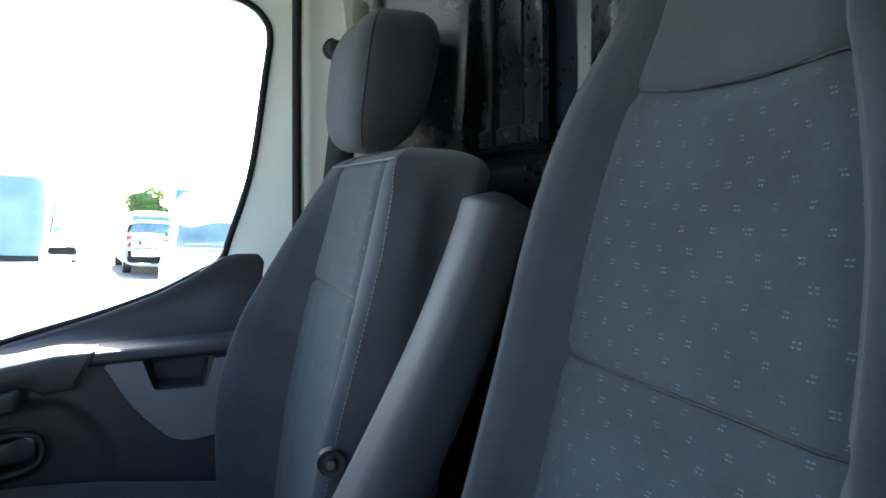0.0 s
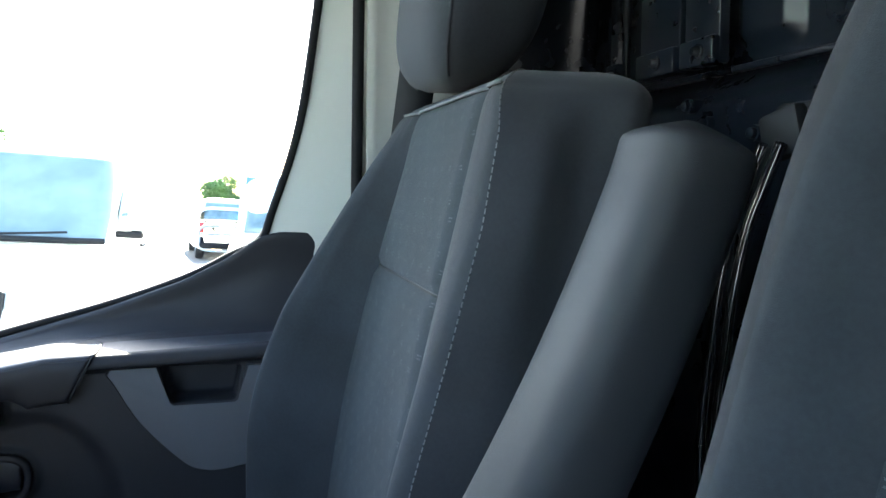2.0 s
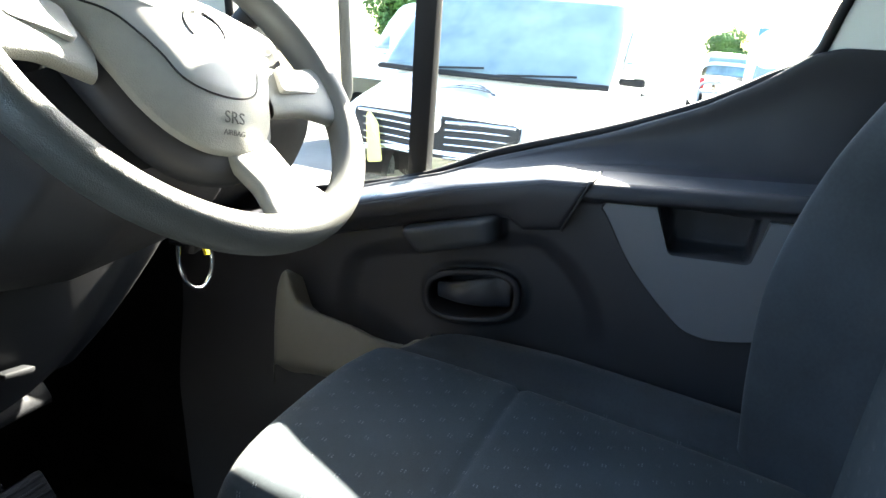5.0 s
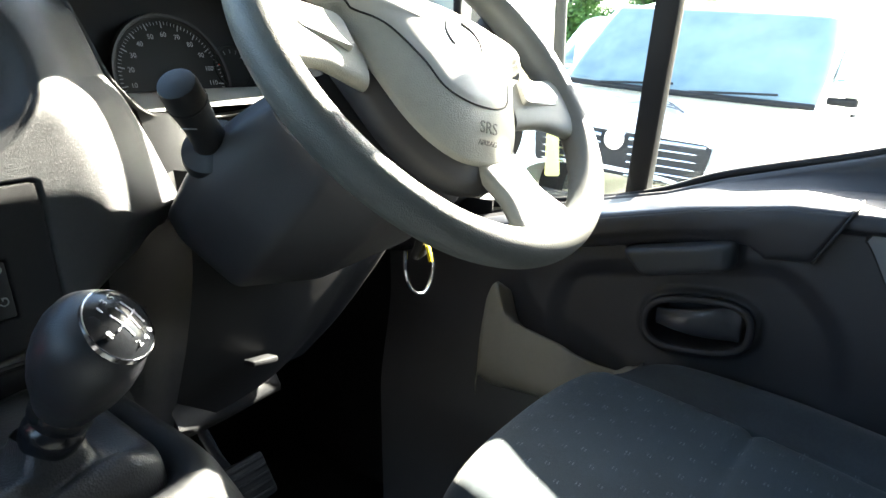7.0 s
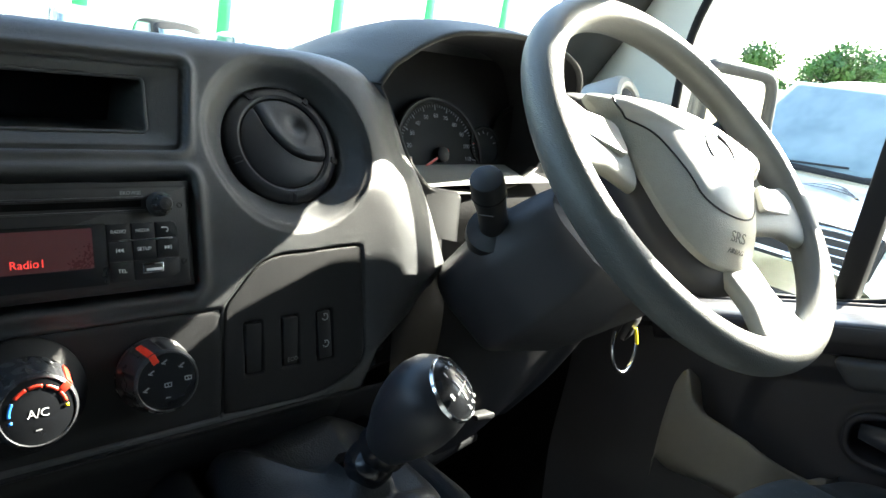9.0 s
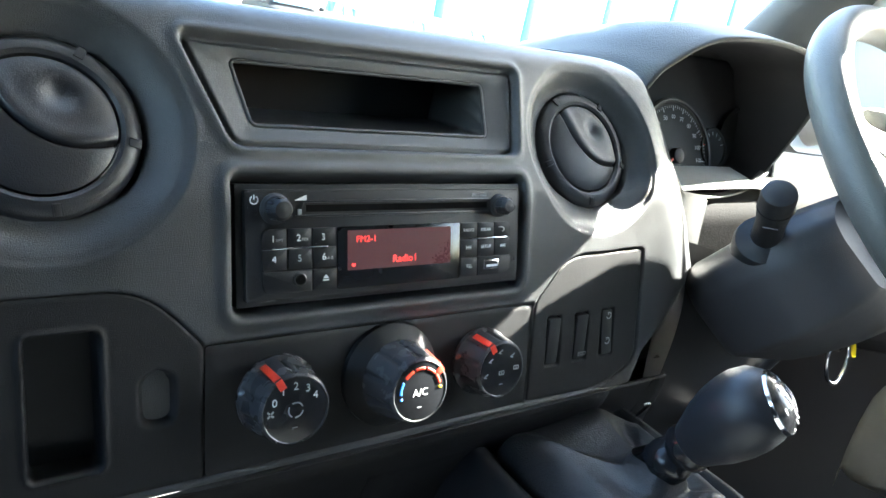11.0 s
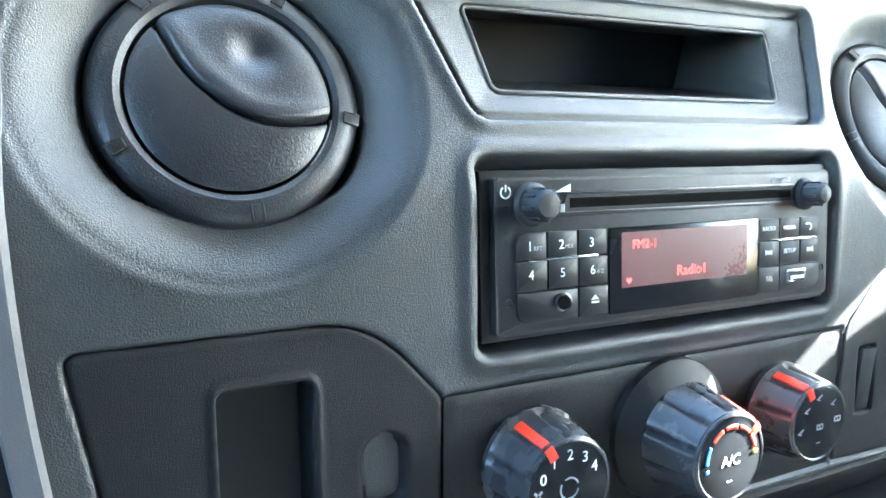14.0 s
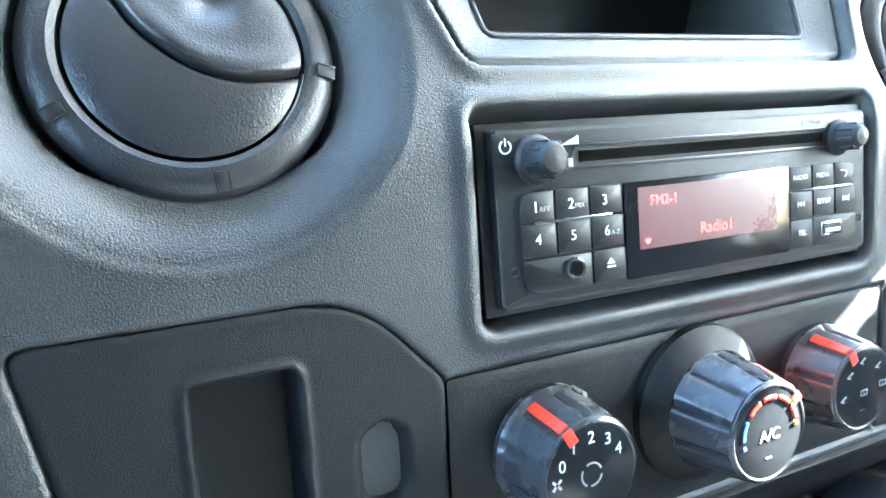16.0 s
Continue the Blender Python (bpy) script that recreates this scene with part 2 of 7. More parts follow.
# near-black; in the pocket and other hollows it adds shade by colour
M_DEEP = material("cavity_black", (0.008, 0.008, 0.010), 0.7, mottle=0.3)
M_CARPET = material("black_carpet", (0.013, 0.013, 0.0135), 0.95, spec=0.05, grain=0.8, grain_size=500, mottle=0.3)
M_GLOSS = material("gloss_black", (0.010, 0.011, 0.013), 0.22, spec=0.4, mottle=0.1, rough_var=0.03)
M_KNOB = material("knob_grey_satin", (0.045, 0.047, 0.052), 0.25, metal=0.25, grain=0.1, grain_size=2500)
M_CHROME = material("chrome", (0.75, 0.76, 0.78), 0.14, metal=1.0, mottle=0.05)
M_WHITE_PRINT = material("white_print", (0.72, 0.74, 0.76), 0.55, mottle=0.03)
M_GREY_PRINT = material("grey_print", (0.30, 0.31, 0.33), 0.55, mottle=0.03)
M_RED = material("red_marker", (0.72, 0.045, 0.02), 0.38, mottle=0.05)
M_BLUE = material("blue_print", (0.02, 0.17, 0.60), 0.45, mottle=0.05)
M_LEATHER = material("gaiter_leather_look", (0.024, 0.025, 0.027), 0.42, spec=0.45, grain=0.4, grain_size=700, voronoi=True, mottle=0.2, mottle_size=20)
M_SHROUD = material("column_shroud_plastic", (0.036, 0.036, 0.040), 0.55, grain=0.35, grain_size=1500, mottle=0.1)
M_WHEEL = material("wheel_leathergrain", (0.102, 0.104, 0.095), 0.45, grain=0.45, grain_size=850, voronoi=True, mottle=0.12)
M_HUB = material("hub_leathergrain", (0.29, 0.292, 0.268), 0.48, grain=0.45, grain_size=800, voronoi=True, mottle=0.1)
M_HUB_SMOOTH = material("hub_satin_grey", (0.40, 0.40, 0.385), 0.38, grain=0.15, grain_size=1500)
M_DOOR = material("door_plastic", (0.026, 0.026, 0.031), 0.52, spec=0.4, grain=0.4, grain_size=1300, mottle=0.12)
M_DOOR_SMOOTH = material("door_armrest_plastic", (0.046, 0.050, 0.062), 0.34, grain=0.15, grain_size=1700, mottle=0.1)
M_DOOR_GREY = material("door_insert_grey", (0.12, 0.125, 0.135), 0.6, grain=0.3, grain_size=1400, mottle=0.06)
M_POCKET_GREY = material("door_pocket_grey", (0.21, 0.20, 0.17), 0.5, grain=0.3, grain_size=1400, mottle=0.08)
M_PILLAR = material("pillar_trim_beige", (0.40, 0.40, 0.37), 0.6, grain=0.25, grain_size=1300, mottle=0.05)
M_BODY_WHITE = material("van_white_paint", (0.76, 0.775, 0.72), 0.18, coat=0.5, mottle=0.02, rough_var=0.04)
M_RUBBER = material("black_rubber", (0.013, 0.013, 0.015), 0.68, spec=0.25, grain=0.2, grain_size=900)
M_BULK = material("bulkhead_black_paint", (0.010, 0.014, 0.022), 0.30, spec=0.55, mottle=0.15, mottle_size=3)
M_FLOOR = material("rubber_mat", (0.013, 0.013, 0.014), 0.75, grain=0.5, grain_size=500)
M_HEADLINER = material("headliner_cloth", (0.72, 0.72, 0.70), 0.9, grain=0.4, grain_size=1200, mottle=0.05)
M_CLOTH = cloth("seat_cloth_plain", (0.044, 0.051, 0.059))
M_CLOTH_DOT = cloth("seat_cloth_dotted", (0.041, 0.052, 0.060), dots=True)
M_SEATSIDE = cloth("seat_side_cloth", (0.036, 0.039, 0.045))
M_THREAD = material("pale_thread", (0.17, 0.18, 0.19), 0.8, grain=0.3, grain_size=2000)
M_ARM = material("armrest_vinyl", (0.031, 0.034, 0.039), 0.60, grain=0.35, grain_size=1500, mottle=0.1)
M_WEB = material("belt_webbing", (0.022, 0.024, 0.028), 0.75, grain=0.6, grain_size=1100)
M_YELLOW = material("yellow_tag", (0.85, 0.66, 0.0), 0.5, mottle=0.05)
M_GLASS = glass("window_glass")
M_WSCREEN = glass("windscreen_glass", (0.9, 0.95, 0.94))
M_ASPHALT = material("asphalt", (0.16, 0.155, 0.145), 0.9, grain=0.8, grain_size=60, mottle=0.25, mottle_size=0.6)


# ---- cab shell ----
def slab(name, x0, y0, z0, x1, y1, z1, mat, label, category, bevel=0.004):
    ob = part(name, rbox((x1 - x0, y1 - y0, z1 - z0), bevel, Matrix.Translation(((x0 + x1) / 2, (y0 + y1) / 2, (z0 + z1) / 2))), mat)
    return tagged(ob, label, category, kind="structure")


slab("floor", -0.33, -0.54, 0.90, 1.52, 1.10, 0.95, M_FLOOR, "black ribbed rubber cab floor mat", "floor")
# unseen filler: stops sky light between the windscreen trim and the high ceiling
slab("wall_front_header", -0.34, 0.36, 2.38, 1.33, 0.42, 2.61, M_HEADLINER, "unseen pale filler above the windscreen that keeps sky light out", "header panel")
slab("ceiling", -0.34, -0.60, 2.61, 1.32, 0.62, 2.66, M_HEADLINER, "pale grey cloth headliner of the van cab", "ceiling")

# bulkhead: a pressed steel sheet with a shelf line and upright ribs
bx = np.linspace(-0.40, 1.60, 260)[:, None]
bz = np.linspace(0.92, 2.63, 220)[None, :]
by = -0.545 + 0 * bx * bz
by = by - 0.040 * ramp(bz, 1.855, 1.895) + 0.006 * np.sin(bx * 9 + 1)
for c, w in ((1.125, 0.018), (0.99, 0.035), (0.55, 0.035), (0.20, 0.035)):
    by = by + 0.012 * ramp(np.abs(bx - c), w + 0.004, w) * ramp(bz, 1.91, 1.92)
by = by - 0.03 * ramp(np.abs(bx - 0.80), 0.10, 0.085) * ramp(np.abs(bz - 2.10), 0.16, 0.145)
bulk = surface("wall_bulkhead", np.stack([bx + 0 * bz, by, bz + 0 * bx], -1), M_BULK, thick=-0.012)
tagged(bulk, "black painted pressed steel bulkhead behind the seats", "bulkhead", kind="structure")


def outline_wall(name, outline, holes, x, depth, mat, label, category):
    """An upright sheet across x with openings, from outlines of (y, z)."""
    bm = bmesh.new()
    edges = []
    for ring in (outline, *holes):
        vs = [bm.verts.new((x, y, z)) for y, z in ring]
        edges += [bm.edges.new((vs[i], vs[(i + 1) % len(vs)])) for i in range(len(vs))]
    bmesh.ops.triangle_fill(bm, use_beauty=True, edges=edges)
    ext = bmesh.ops.extrude_face_region(bm, geom=list(bm.faces))["geom"]
    bmesh.ops.translate(bm, vec=(depth, 0, 0), verts=[v for v in ext if isinstance(v, bmesh.types.BMVert)])
    return tagged(part(name, bm, mat, sharp=30), label, category, kind="structure")


def lean(ob, z0=1.56, k=0.20):
    """Leans a side sheet inwards above the belt line."""
    s = -1 if ob.data.vertices[0].co.x > 0.6 else 1
    for v in ob.data.vertices:
        v.co.x += s * k * max(0.0, v.co.z - z0)
    ob.data.update()
    return ob


# driver's side: the body round the door, and the window opening
WIN = [(0.60, 1.50), (0.322, 1.546), (0.195, 1.589), (0.046, 1.627), (-0.056, 1.66), (-0.119, 1.69), (-0.160, 1.712), (-0.178, 1.755), (-0.217, 1.876), (-0.245, 2.05), (-0.251, 2.09), (-0.246, 2.120), (-0.220, 2.146), (-0.17, 2.158), (0.0, 2.158), (0.20, 2.125), (0.33, 2.098), (0.395, 2.082), (0.43, 2.060), (0.54, 1.905), (0.575, 1.75)]
side_r = lean(outline_wall("wall_driver_side", [(1.05, 0.9), (1.05, 1.60), (0.72, 1.95), (0.45, 2.27), (0.40, 2.63), (-0.60, 2.63), (-0.60, 0.9)], [WIN], 1.520, 0.03, M_BODY_WHITE, "white painted door frame and cab side round the driver's window", "cab side"))
# unseen passenger side: its opening is kept small to limit light from the left
WIN_L = [(0.64, 1.74), (0.30, 1.77), (-0.04, 1.82), (-0.07, 1.98), (-0.04, 2.03), (0.26, 2.03), (0.38, 2.01), (0.64, 1.86)]
side_l = outline_wall("wall_passenger_side", [(1.05, 0.9), (1.05, 1.60), (0.72, 1.95), (0.45, 2.27), (0.40, 2.63), (-0.60, 2.63), (-0.60, 0.9)], [WIN_L], -0.30, -0.05, M_DOOR, "dark unseen passenger side with an opening cut to set the light", "cab side")

# panes
def pane(name, ring, x, label):
    bm = bmesh.new()
    f = bm.faces.new([bm.verts.new((x, y, z)) for y, z in ring])
    bmesh.ops.triangulate(bm, faces=[f])
    ob = tagged(part(name, bm, M_GLASS, smooth=False), label, "window", kind="structure")
    ob.visible_shadow = False
    return ob


lean(pane("window_1", [(y * 1.02, z) for y, z in WIN], 1.548, "clear glass of the driver's door window"))
wsp = np.array([[(x, 1.03 - 0.10 * ((x - 0.6) / 0.9) ** 2 - s * 0.60, 1.70 + s * 0.63) for s in np.linspace(0, 1, 6)] for x in np.linspace(-0.30, 1.50, 16)])
wind = tagged(surface("window_2", wsp, M_WSCREEN), "clear raked windscreen glass of the van", "windscreen", kind="structure")
wind.visible_shadow = False
# window seal round the driver's glass
ring = [(1.520 - 0.20 * max(0, z - 1.56), y, z) for y, z in WIN]
seal_pts = spline(ring + ring[:1], 160)[:-1]
tagged(pipe("trim_window_seal", seal_pts, 0.006, M_RUBBER, closed=True, sides=8), "black rubber seal round the driver's window", "seal", kind="structure")


# A pillars and header
def pillar(name, side):
    x = 1.44 if side > 0 else -0.24
    line = spline([(x, 0.93, 1.60), (x - 0.005 * side, 0.80, 1.78), (x - 0.015 * side, 0.66, 1.94), (x - 0.05 * side, 0.48, 2.16), (x - 0.09 * side, 0.36, 2.40), (x - 0.12 * side, 0.33, 2.60)], 24)
    ob = surface(name, tube(line, np.linspace(0.085, 0.06, 24), 16, flat=0.62, up=(0, 0.75, 0.65)), M_DASH_LEATHER if side > 0 else M_DASH, wrap_v=True)
    return tagged(ob, "dark grey grained plastic cover of the windscreen pillar", "pillar trim", kind="structure")


pillar("trim_pillar_right", 1)
pillar("trim_pillar_left", -1)
hd = spline([(-0.3, 0.42, 2.38), (0.6, 0.46, 2.40), (1.5, 0.42, 2.38)], 12)
tagged(surface("trim_header", tube(hd, 0.05, 12), M_HEADLINER, wrap_v=True), "pale header trim above the windscreen", "header trim", kind="structure")

# B pillar trim, black gap and belt
bp = np.array([[(1.455 - 0.16 * max(0, z - 1.56) - 0.035 * ramp(np.float64(y), -0.32, -0.40), y, z) for z in np.linspace(0.95, 2.62, 40)] for y in np.linspace(-0.300, -0.42, 10)])
tagged(surface("trim_b_pillar", bp, M_PILLAR, thick=-0.006), "pale beige moulded plastic trim of the door pillar", "pillar trim", kind="structure")
gapline = [(1.487 - 0.17 * max(0, z - 1.56), -0.292 - 0.004 * (z - 1.7), z) for z in np.linspace(0.95, 2.60, 30)]
tagged(pipe("trim_door_seal", gapline, 0.008, M_RUBBER, sides=8), "black rubber door seal along the pillar", "seal", kind="structure")
bp2 = np.array([[(1.418 - 0.16 * max(0, z - 1.56) - 0.10 * ramp(np.float64(y), -0.42, -0.56), y, z) for z in np.linspace(0.95, 2.62, 12)] for y in np.linspace(-0.425, -0.56, 8)])
tagged(surface("trim_rear_corner", bp2, M_BULK, thick=-0.006), "black panel between door pillar and bulkhead", "panel", kind="structure")

# ---- dashboard ----
DF = Matrix(((1, 0, 0, 0), (0, 0.1483, -0.9889, 0.437), (0, 0.9889, 0.1483, 1.62), (0, 0, 0, 1)))


def fw(z):
    """Height along the sloping face of the dashboard for a height z."""
    return (z - 1.62) / 0.9889


def face_y(z):
    """Depth of the dashboard face: steep up to the radio, then leaning back towards the windscreen."""
    return 0.437 + 0.15 * (z - 1.62) + 0.20 * (np.sqrt((z - 1.698) ** 2 + 0.006 ** 2) + (z - 1.698))


FZ = np.linspace(1.50, 1.80, 601)
FS = np.concatenate([[0], np.cumsum(np.hypot(np.diff(FZ), np.diff(face_y(FZ))))])
FS -= np.interp(1.62, FZ, FS)


def fa(z):
    """Length along the bent dashboard face up to a height z."""
    return float(np.interp(z, FZ, FS))


def fpoly(pts):
    return [(x, fa(z)) for x, z in pts]


VENT1, VENT2 = (0.4258, fa(1.7290)), (0.7826, fa(1.7285))
POCKET_OUT = rounded(fpoly([(0.4885, 1.7745), (0.7155, 1.7755), (0.7035, 1.7215), (0.5115, 1.7215)]), 0.007)
POCKET_IN = rounded(fpoly([(0.5165, 1.7655), (0.6880, 1.7660), (0.6845, 1.7333), (0.5245, 1.7335)]), 0.004)
RADIO_CUT = oblong(0.5075, fa(1.6355), 0.7040, fa(1.7075), 0.006)
CUBBY = rounded(fpoly([(0.3705, 1.6535), (0.464, 1.6535), (0.4925, 1.622), (0.4915, 1.551), (0.388, 1.551)]), [0.006, 0.02, 0.003, 0.002, 0.004])
HEATER = rounded(fpoly([(0.4930, 1.6215), (0.7185, 1.6215), (0.7150, 1.551), (0.4920, 1.551)]), 0.0015)
SWITCHES = rounded(fpoly([(0.7200, 1.6215), (0.7490, 1.6525), (0.8310, 1.6545), (0.8310, 1.566), (0.7950, 1.549), (0.7165, 1.551)]), [0.006, 0.018, 0.006, 0.012, 0.02, 0.002])

SLOT = oblong(0.4125, fw(1.5675), 0.4445, fw(1.6358), 0.004)


def emboss(u, w):
    """Relief of the dashboard face."""
    d = np.zeros_like(u)
    for (cx, cw), deep in ((VENT1, 0.011), (VENT2, 0.013)):
        r = np.hypot(u - cx, w - cw)
        d -= deep * ramp(r, 0.0655, 0.0450) + 0.0014 * ramp(r, 0.0672, 0.0645)
        d -= 0.03 * ramp(r, 0.0466, 0.0448)
    so, si = sd_poly(u, w, POCKET_OUT), sd_poly(u, w, POCKET_IN)
    d -= 0.0022 * ramp(so, 0.0010, -0.0010) + 0.0040 * np.exp(-((so + 0.0012) / 0.0013) ** 2)
    d -= np.where(so < 0, 0.0045 * np.clip(-so / np.maximum(-so + np.maximum(si, 0), 1e-5), 0, 1), 0)
    d += 0.0015 * np.exp(-((so - 0.003) / 0.003) ** 2)
    sr = sd_poly(u, w, RADIO_CUT)
    d += 0.0018 * np.exp(-((sr - 0.004) / 0.0035) ** 2)
    d -= 0.030 * ramp(sr, 0.0010, -0.0022)
    for poly in (CUBBY, HEATER, SWITCHES):
        d -= 0.005 * ramp(sd_poly(u, w, poly), 0.0007, -0.0005)
    d -= 0.035 * ramp(sd_poly(u, w, SLOT), 0.0050, 0.0030)
    return d


dash = thing("dashboard", "dark grey grained plastic van dashboard with air vents", "dashboard")
# profile from the lower lip over the face to the windscreen: (y, z), with the outward normal
face_z = np.arange(1.5475, 1.7800, 0.00135)
prof = [(float(face_y(z)), z) for z in face_z]
y0, z0 = prof[-1]
roll_a = np.linspace(radians(28), radians(86), 12)[1:]
prof += [(y0 + 0.024 * (math.cos(radians(28)) - math.cos(a)), z0 + 0.024 * (math.sin(a) - math.sin(radians(28)))) for a in roll_a]
y0, z0 = prof[-1]
prof += [(y0 + s * 0.50, z0 - 0.045 * s * s + 0.012 * s) for s in np.linspace(0.03, 1, 24)]
prof = np.array(prof)
tan = np.gradient(prof, axis=0)
tan /= np.linalg.norm(tan, axis=1)[:, None]
nrm = np.stack([-tan[:, 1], tan[:, 0]], -1)
us = np.arange(0.3575, 0.8900, 0.00120)
arc = np.concatenate([[0], np.cumsum(np.linalg.norm(np.diff(prof, axis=0), axis=1))])
U, W = np.meshgrid(us, arc - np.interp(1.62, face_z, arc[:len(face_z)]), indexing="ij")
facew = np.where(np.arange(len(prof)) < len(face_z) + 2, 1.0, 0.0)
zz = prof[:, 1][None, :]
right = np.interp(zz, (1.54, 1.57, 1.59, 1.617, 1.640, 1.665, 1.700, 1.715, 1.745, 1.772, 1.80), (0.850, 0.880, 0.925, 0.958, 0.950, 0.941, 0.926, 0.918, 0.915, 0.912, 0.918))
S = U.copy()
U = np.where(U > 0.80, 0.80 + (U - 0.80) * (right - 0.80) / (0.890 - 0.80), U)
D = emboss(U, W) * facew[None, :]
back = 0.040 * ramp(S, 0.825, 0.890) ** 2 + 0.010 * ramp(S, 0.8845, 0.890) ** 2
hollow = 0.085 * ramp(sd_poly(U, W, POCKET_IN), 0.0004, -0.0030) * facew[None, :]
P = np.stack([U, prof[None, :, 0] + nrm[None, :, 0] * D + back + hollow, prof[None, :, 1] + nrm[None, :, 1] * D - 0.018 * ramp(S, 0.79, 0.89) ** 2 * ramp(zz, 1.755, 1.790)], -1)
surface("fascia", P, M_DASH, dash, "dark grey grained centre fascia")


# side strip on its left and the passenger part beyond
lz = np.linspace(1.40, 1.80, 60)
sx = 0.3505 + 0.085 * np.clip(1.70 - lz, 0, 1) * np.clip((1.70 - lz) / 0.12, 0, 1)
strip = []
for k, (du, dy) in enumerate(((-0.0010, 0.02), (0.0, 0.004), (0.0015, 0.0), (0.0085, -0.001), (0.0105, 0.002), (0.012, 0.014))):
    strip.append(np.stack([sx + du, face_y(lz) - 0.0015 + dy + 0.05 * ramp(lz, 1.772, 1.80), lz], -1))
surface("side_strip", np.array(strip), M_STRIPE, dash, "smooth mid-grey trim strip", sharp=50)
gx = np.linspace(-0.30, 0.392, 74)
gp = []
for x in gx:
    d = 0.012 + 0.05 * ramp(np.float64(0.345 - x), 0.0, 0.12) + 0.012 * ramp(np.float64(x), 0.350, 0.365)
    line = [(x, 0.42 + d, 1.20), (x, 0.415 + d, 1.45)] + [(x, float(face_y(z)) + d + 0.004, z) for z in (1.60, 1.65, 1.69, 1.72, 1.75)] + [(x, 0.487 + d, 1.770), (x, 0.515 + d, 1.779), (x, 0.70, 1.785), (x, 0.97, 1.77)]
    gp.append(spline(line, 60))
surface("passenger_fascia", np.array(gp), M_FASCIA, dash, "black leather-grained passenger side of the dashboard")
# lower fascia under the controls
lp = []
for x in np.linspace(0.372, 0.90, 60):
    k = ramp(np.float64(x), 0.80, 0.87)
    line = [(x, 0.4265 + 0.03 * k, 1.5470), (x, 0.4240 + 0.03 * k, 1.5455), (x, 0.4300 + 0.03 * k, 1.542), (x, 0.4320 + 0.03 * k, 1.530), (x, 0.450 + 0.02 * k, 1.490), (x, 0.475, 1.44), (x, 0.485, 1.25), (x, 0.49, 0.95)]
    lp.append(spline(line, 40))
surface("lower_fascia", np.array(lp), M_DASH_HARD, dash, "black lower fascia under the heater controls")
# pocket inner box: near-black back, the shade of its depth put into the colour
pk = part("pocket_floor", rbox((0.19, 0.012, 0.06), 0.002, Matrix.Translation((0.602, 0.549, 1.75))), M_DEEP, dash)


pin = np.array([(u, float(face_y(np.interp(w, FS, FZ))) + 0.0062, float(np.interp(w, FS, FZ)) - 0.0033) for u, w in POCKET_IN])
pipe("pocket_edge", pin, 0.0013, M_DASH, dash, closed=True, sides=10, up=(0, 1, 0))


# vents
def vent(center, name_label, turn=0.0):
    m = Matrix(((1, 0, 0, center[0]), (0, 0.447, -0.894, center[1]), (0, 0.894, 0.447, center[2]), (0, 0, 0, 1))) @ Matrix.Rotation(turn, 4, "Z")
    v = thing("air_vent", name_label, "air vent", group="round dashboard vents")
    turned("ring", [(0.0338, -0.014), (0.0336, -0.0025), (0.0342, -0.0004), (0.0362, 0.0008), (0.0395, 0.0004), (0.0426, -0.0016), (0.0442, -0.0036), (0.0447, -0.0060), (0.0447, -0.02)], m, M_VENT, v, "black ribbed bezel ring", 96)
    turned("well", [(0.0001, -0.018), (0.0347, -0.016), (0.0347, -0.004)], m, M_DEEP, v)
    rr = np.linspace(0, 1, 84)[None, :]
    aa = np.linspace(0, 2 * np.pi, 220, endpoint=False)[:, None]
    fx, fy = rr * np.cos(aa) * 0.0328, rr * np.sin(aa) * 0.0328
    seam = spline([(-0.031, 0.040), (-0.0232, 0.0247), (-0.0144, 0.0055), (-0.0014, -0.0068), (0.0112, -0.0112), (0.0230, -0.0108), (0.0326, -0.0085), (0.040, -0.005)], 280)
    dist = np.full(fx.shape, 1e9)
    for q in seam:
        dist = np.minimum(dist, np.hypot(fx - q[0], fy - q[1]))
    upper = (fy - np.interp(fx, seam[:, 0], seam[:, 1])) > 0
    h = 0.0075 * np.sqrt(np.clip(1 - (rr * 0.95) ** 2, 0, 1)) + 0 * aa
    h = h + np.where(upper, 0.0015 * np.exp(-((dist - 0.004) / 0.005) ** 2) - 0.0052 * np.exp(-(dist / 0.0012) ** 2), -0.0010 * np.exp(-(dist / 0.0007) ** 2))
    h = h - 0.0042 * np.exp(-((fx - 0.0085) ** 2 + (fy - 0.0145) ** 2) / 0.0072 ** 2)
    g = np.stack([fx, fy, h - 0.0030], -1)
    mm = np.array(m)
    surface("flap", g @ mm[:3, :3].T + mm[:3, 3], M_VENT, v, "domed twin louvre flap", wrap_u=True)
    # side cheek between the flap and the ring
    cheek = [(0.0338 * math.cos(a), 0.0338 * math.sin(a), -0.0010) for a in np.radians(np.linspace(-46, -14, 14))]
    pipe("cheek", [tuple(m @ Vector(q)) for q in cheek], 0.0008, M_VENT, v, sides=6)
    for a in (-84, -11, 62, 130, 206):
        q = m @ Matrix.Rotation(radians(a), 4, "Z") @ Matrix.Translation((0.0408, 0, 0.0003)) @ Matrix.Rotation(radians(14), 4, "Y")
        nt = part("notch", rbox((0.0062, 0.0034, 0.0010), 0.0004, q), M_BLACK, v, "small moulded mark")
        part("notch_edge", rbox((0.0060, 0.0006, 0.0014), 0.0002, q @ Matrix.Translation((0, -0.0019, 0))), M_KNOB, nt)
        part("notch_edge", rbox((0.0060, 0.0006, 0.0014), 0.0002, q @ Matrix.Translation((0, 0.0019, 0))), M_KNOB, nt)
    return v


vent((0.4258, 0.4745, 1.7260), "round black plastic air vent with a domed flap")
vent((0.7826, 0.4770, 1.7253), "round black air vent with a half-turned flap beside the cluster", turn=radians(-8))


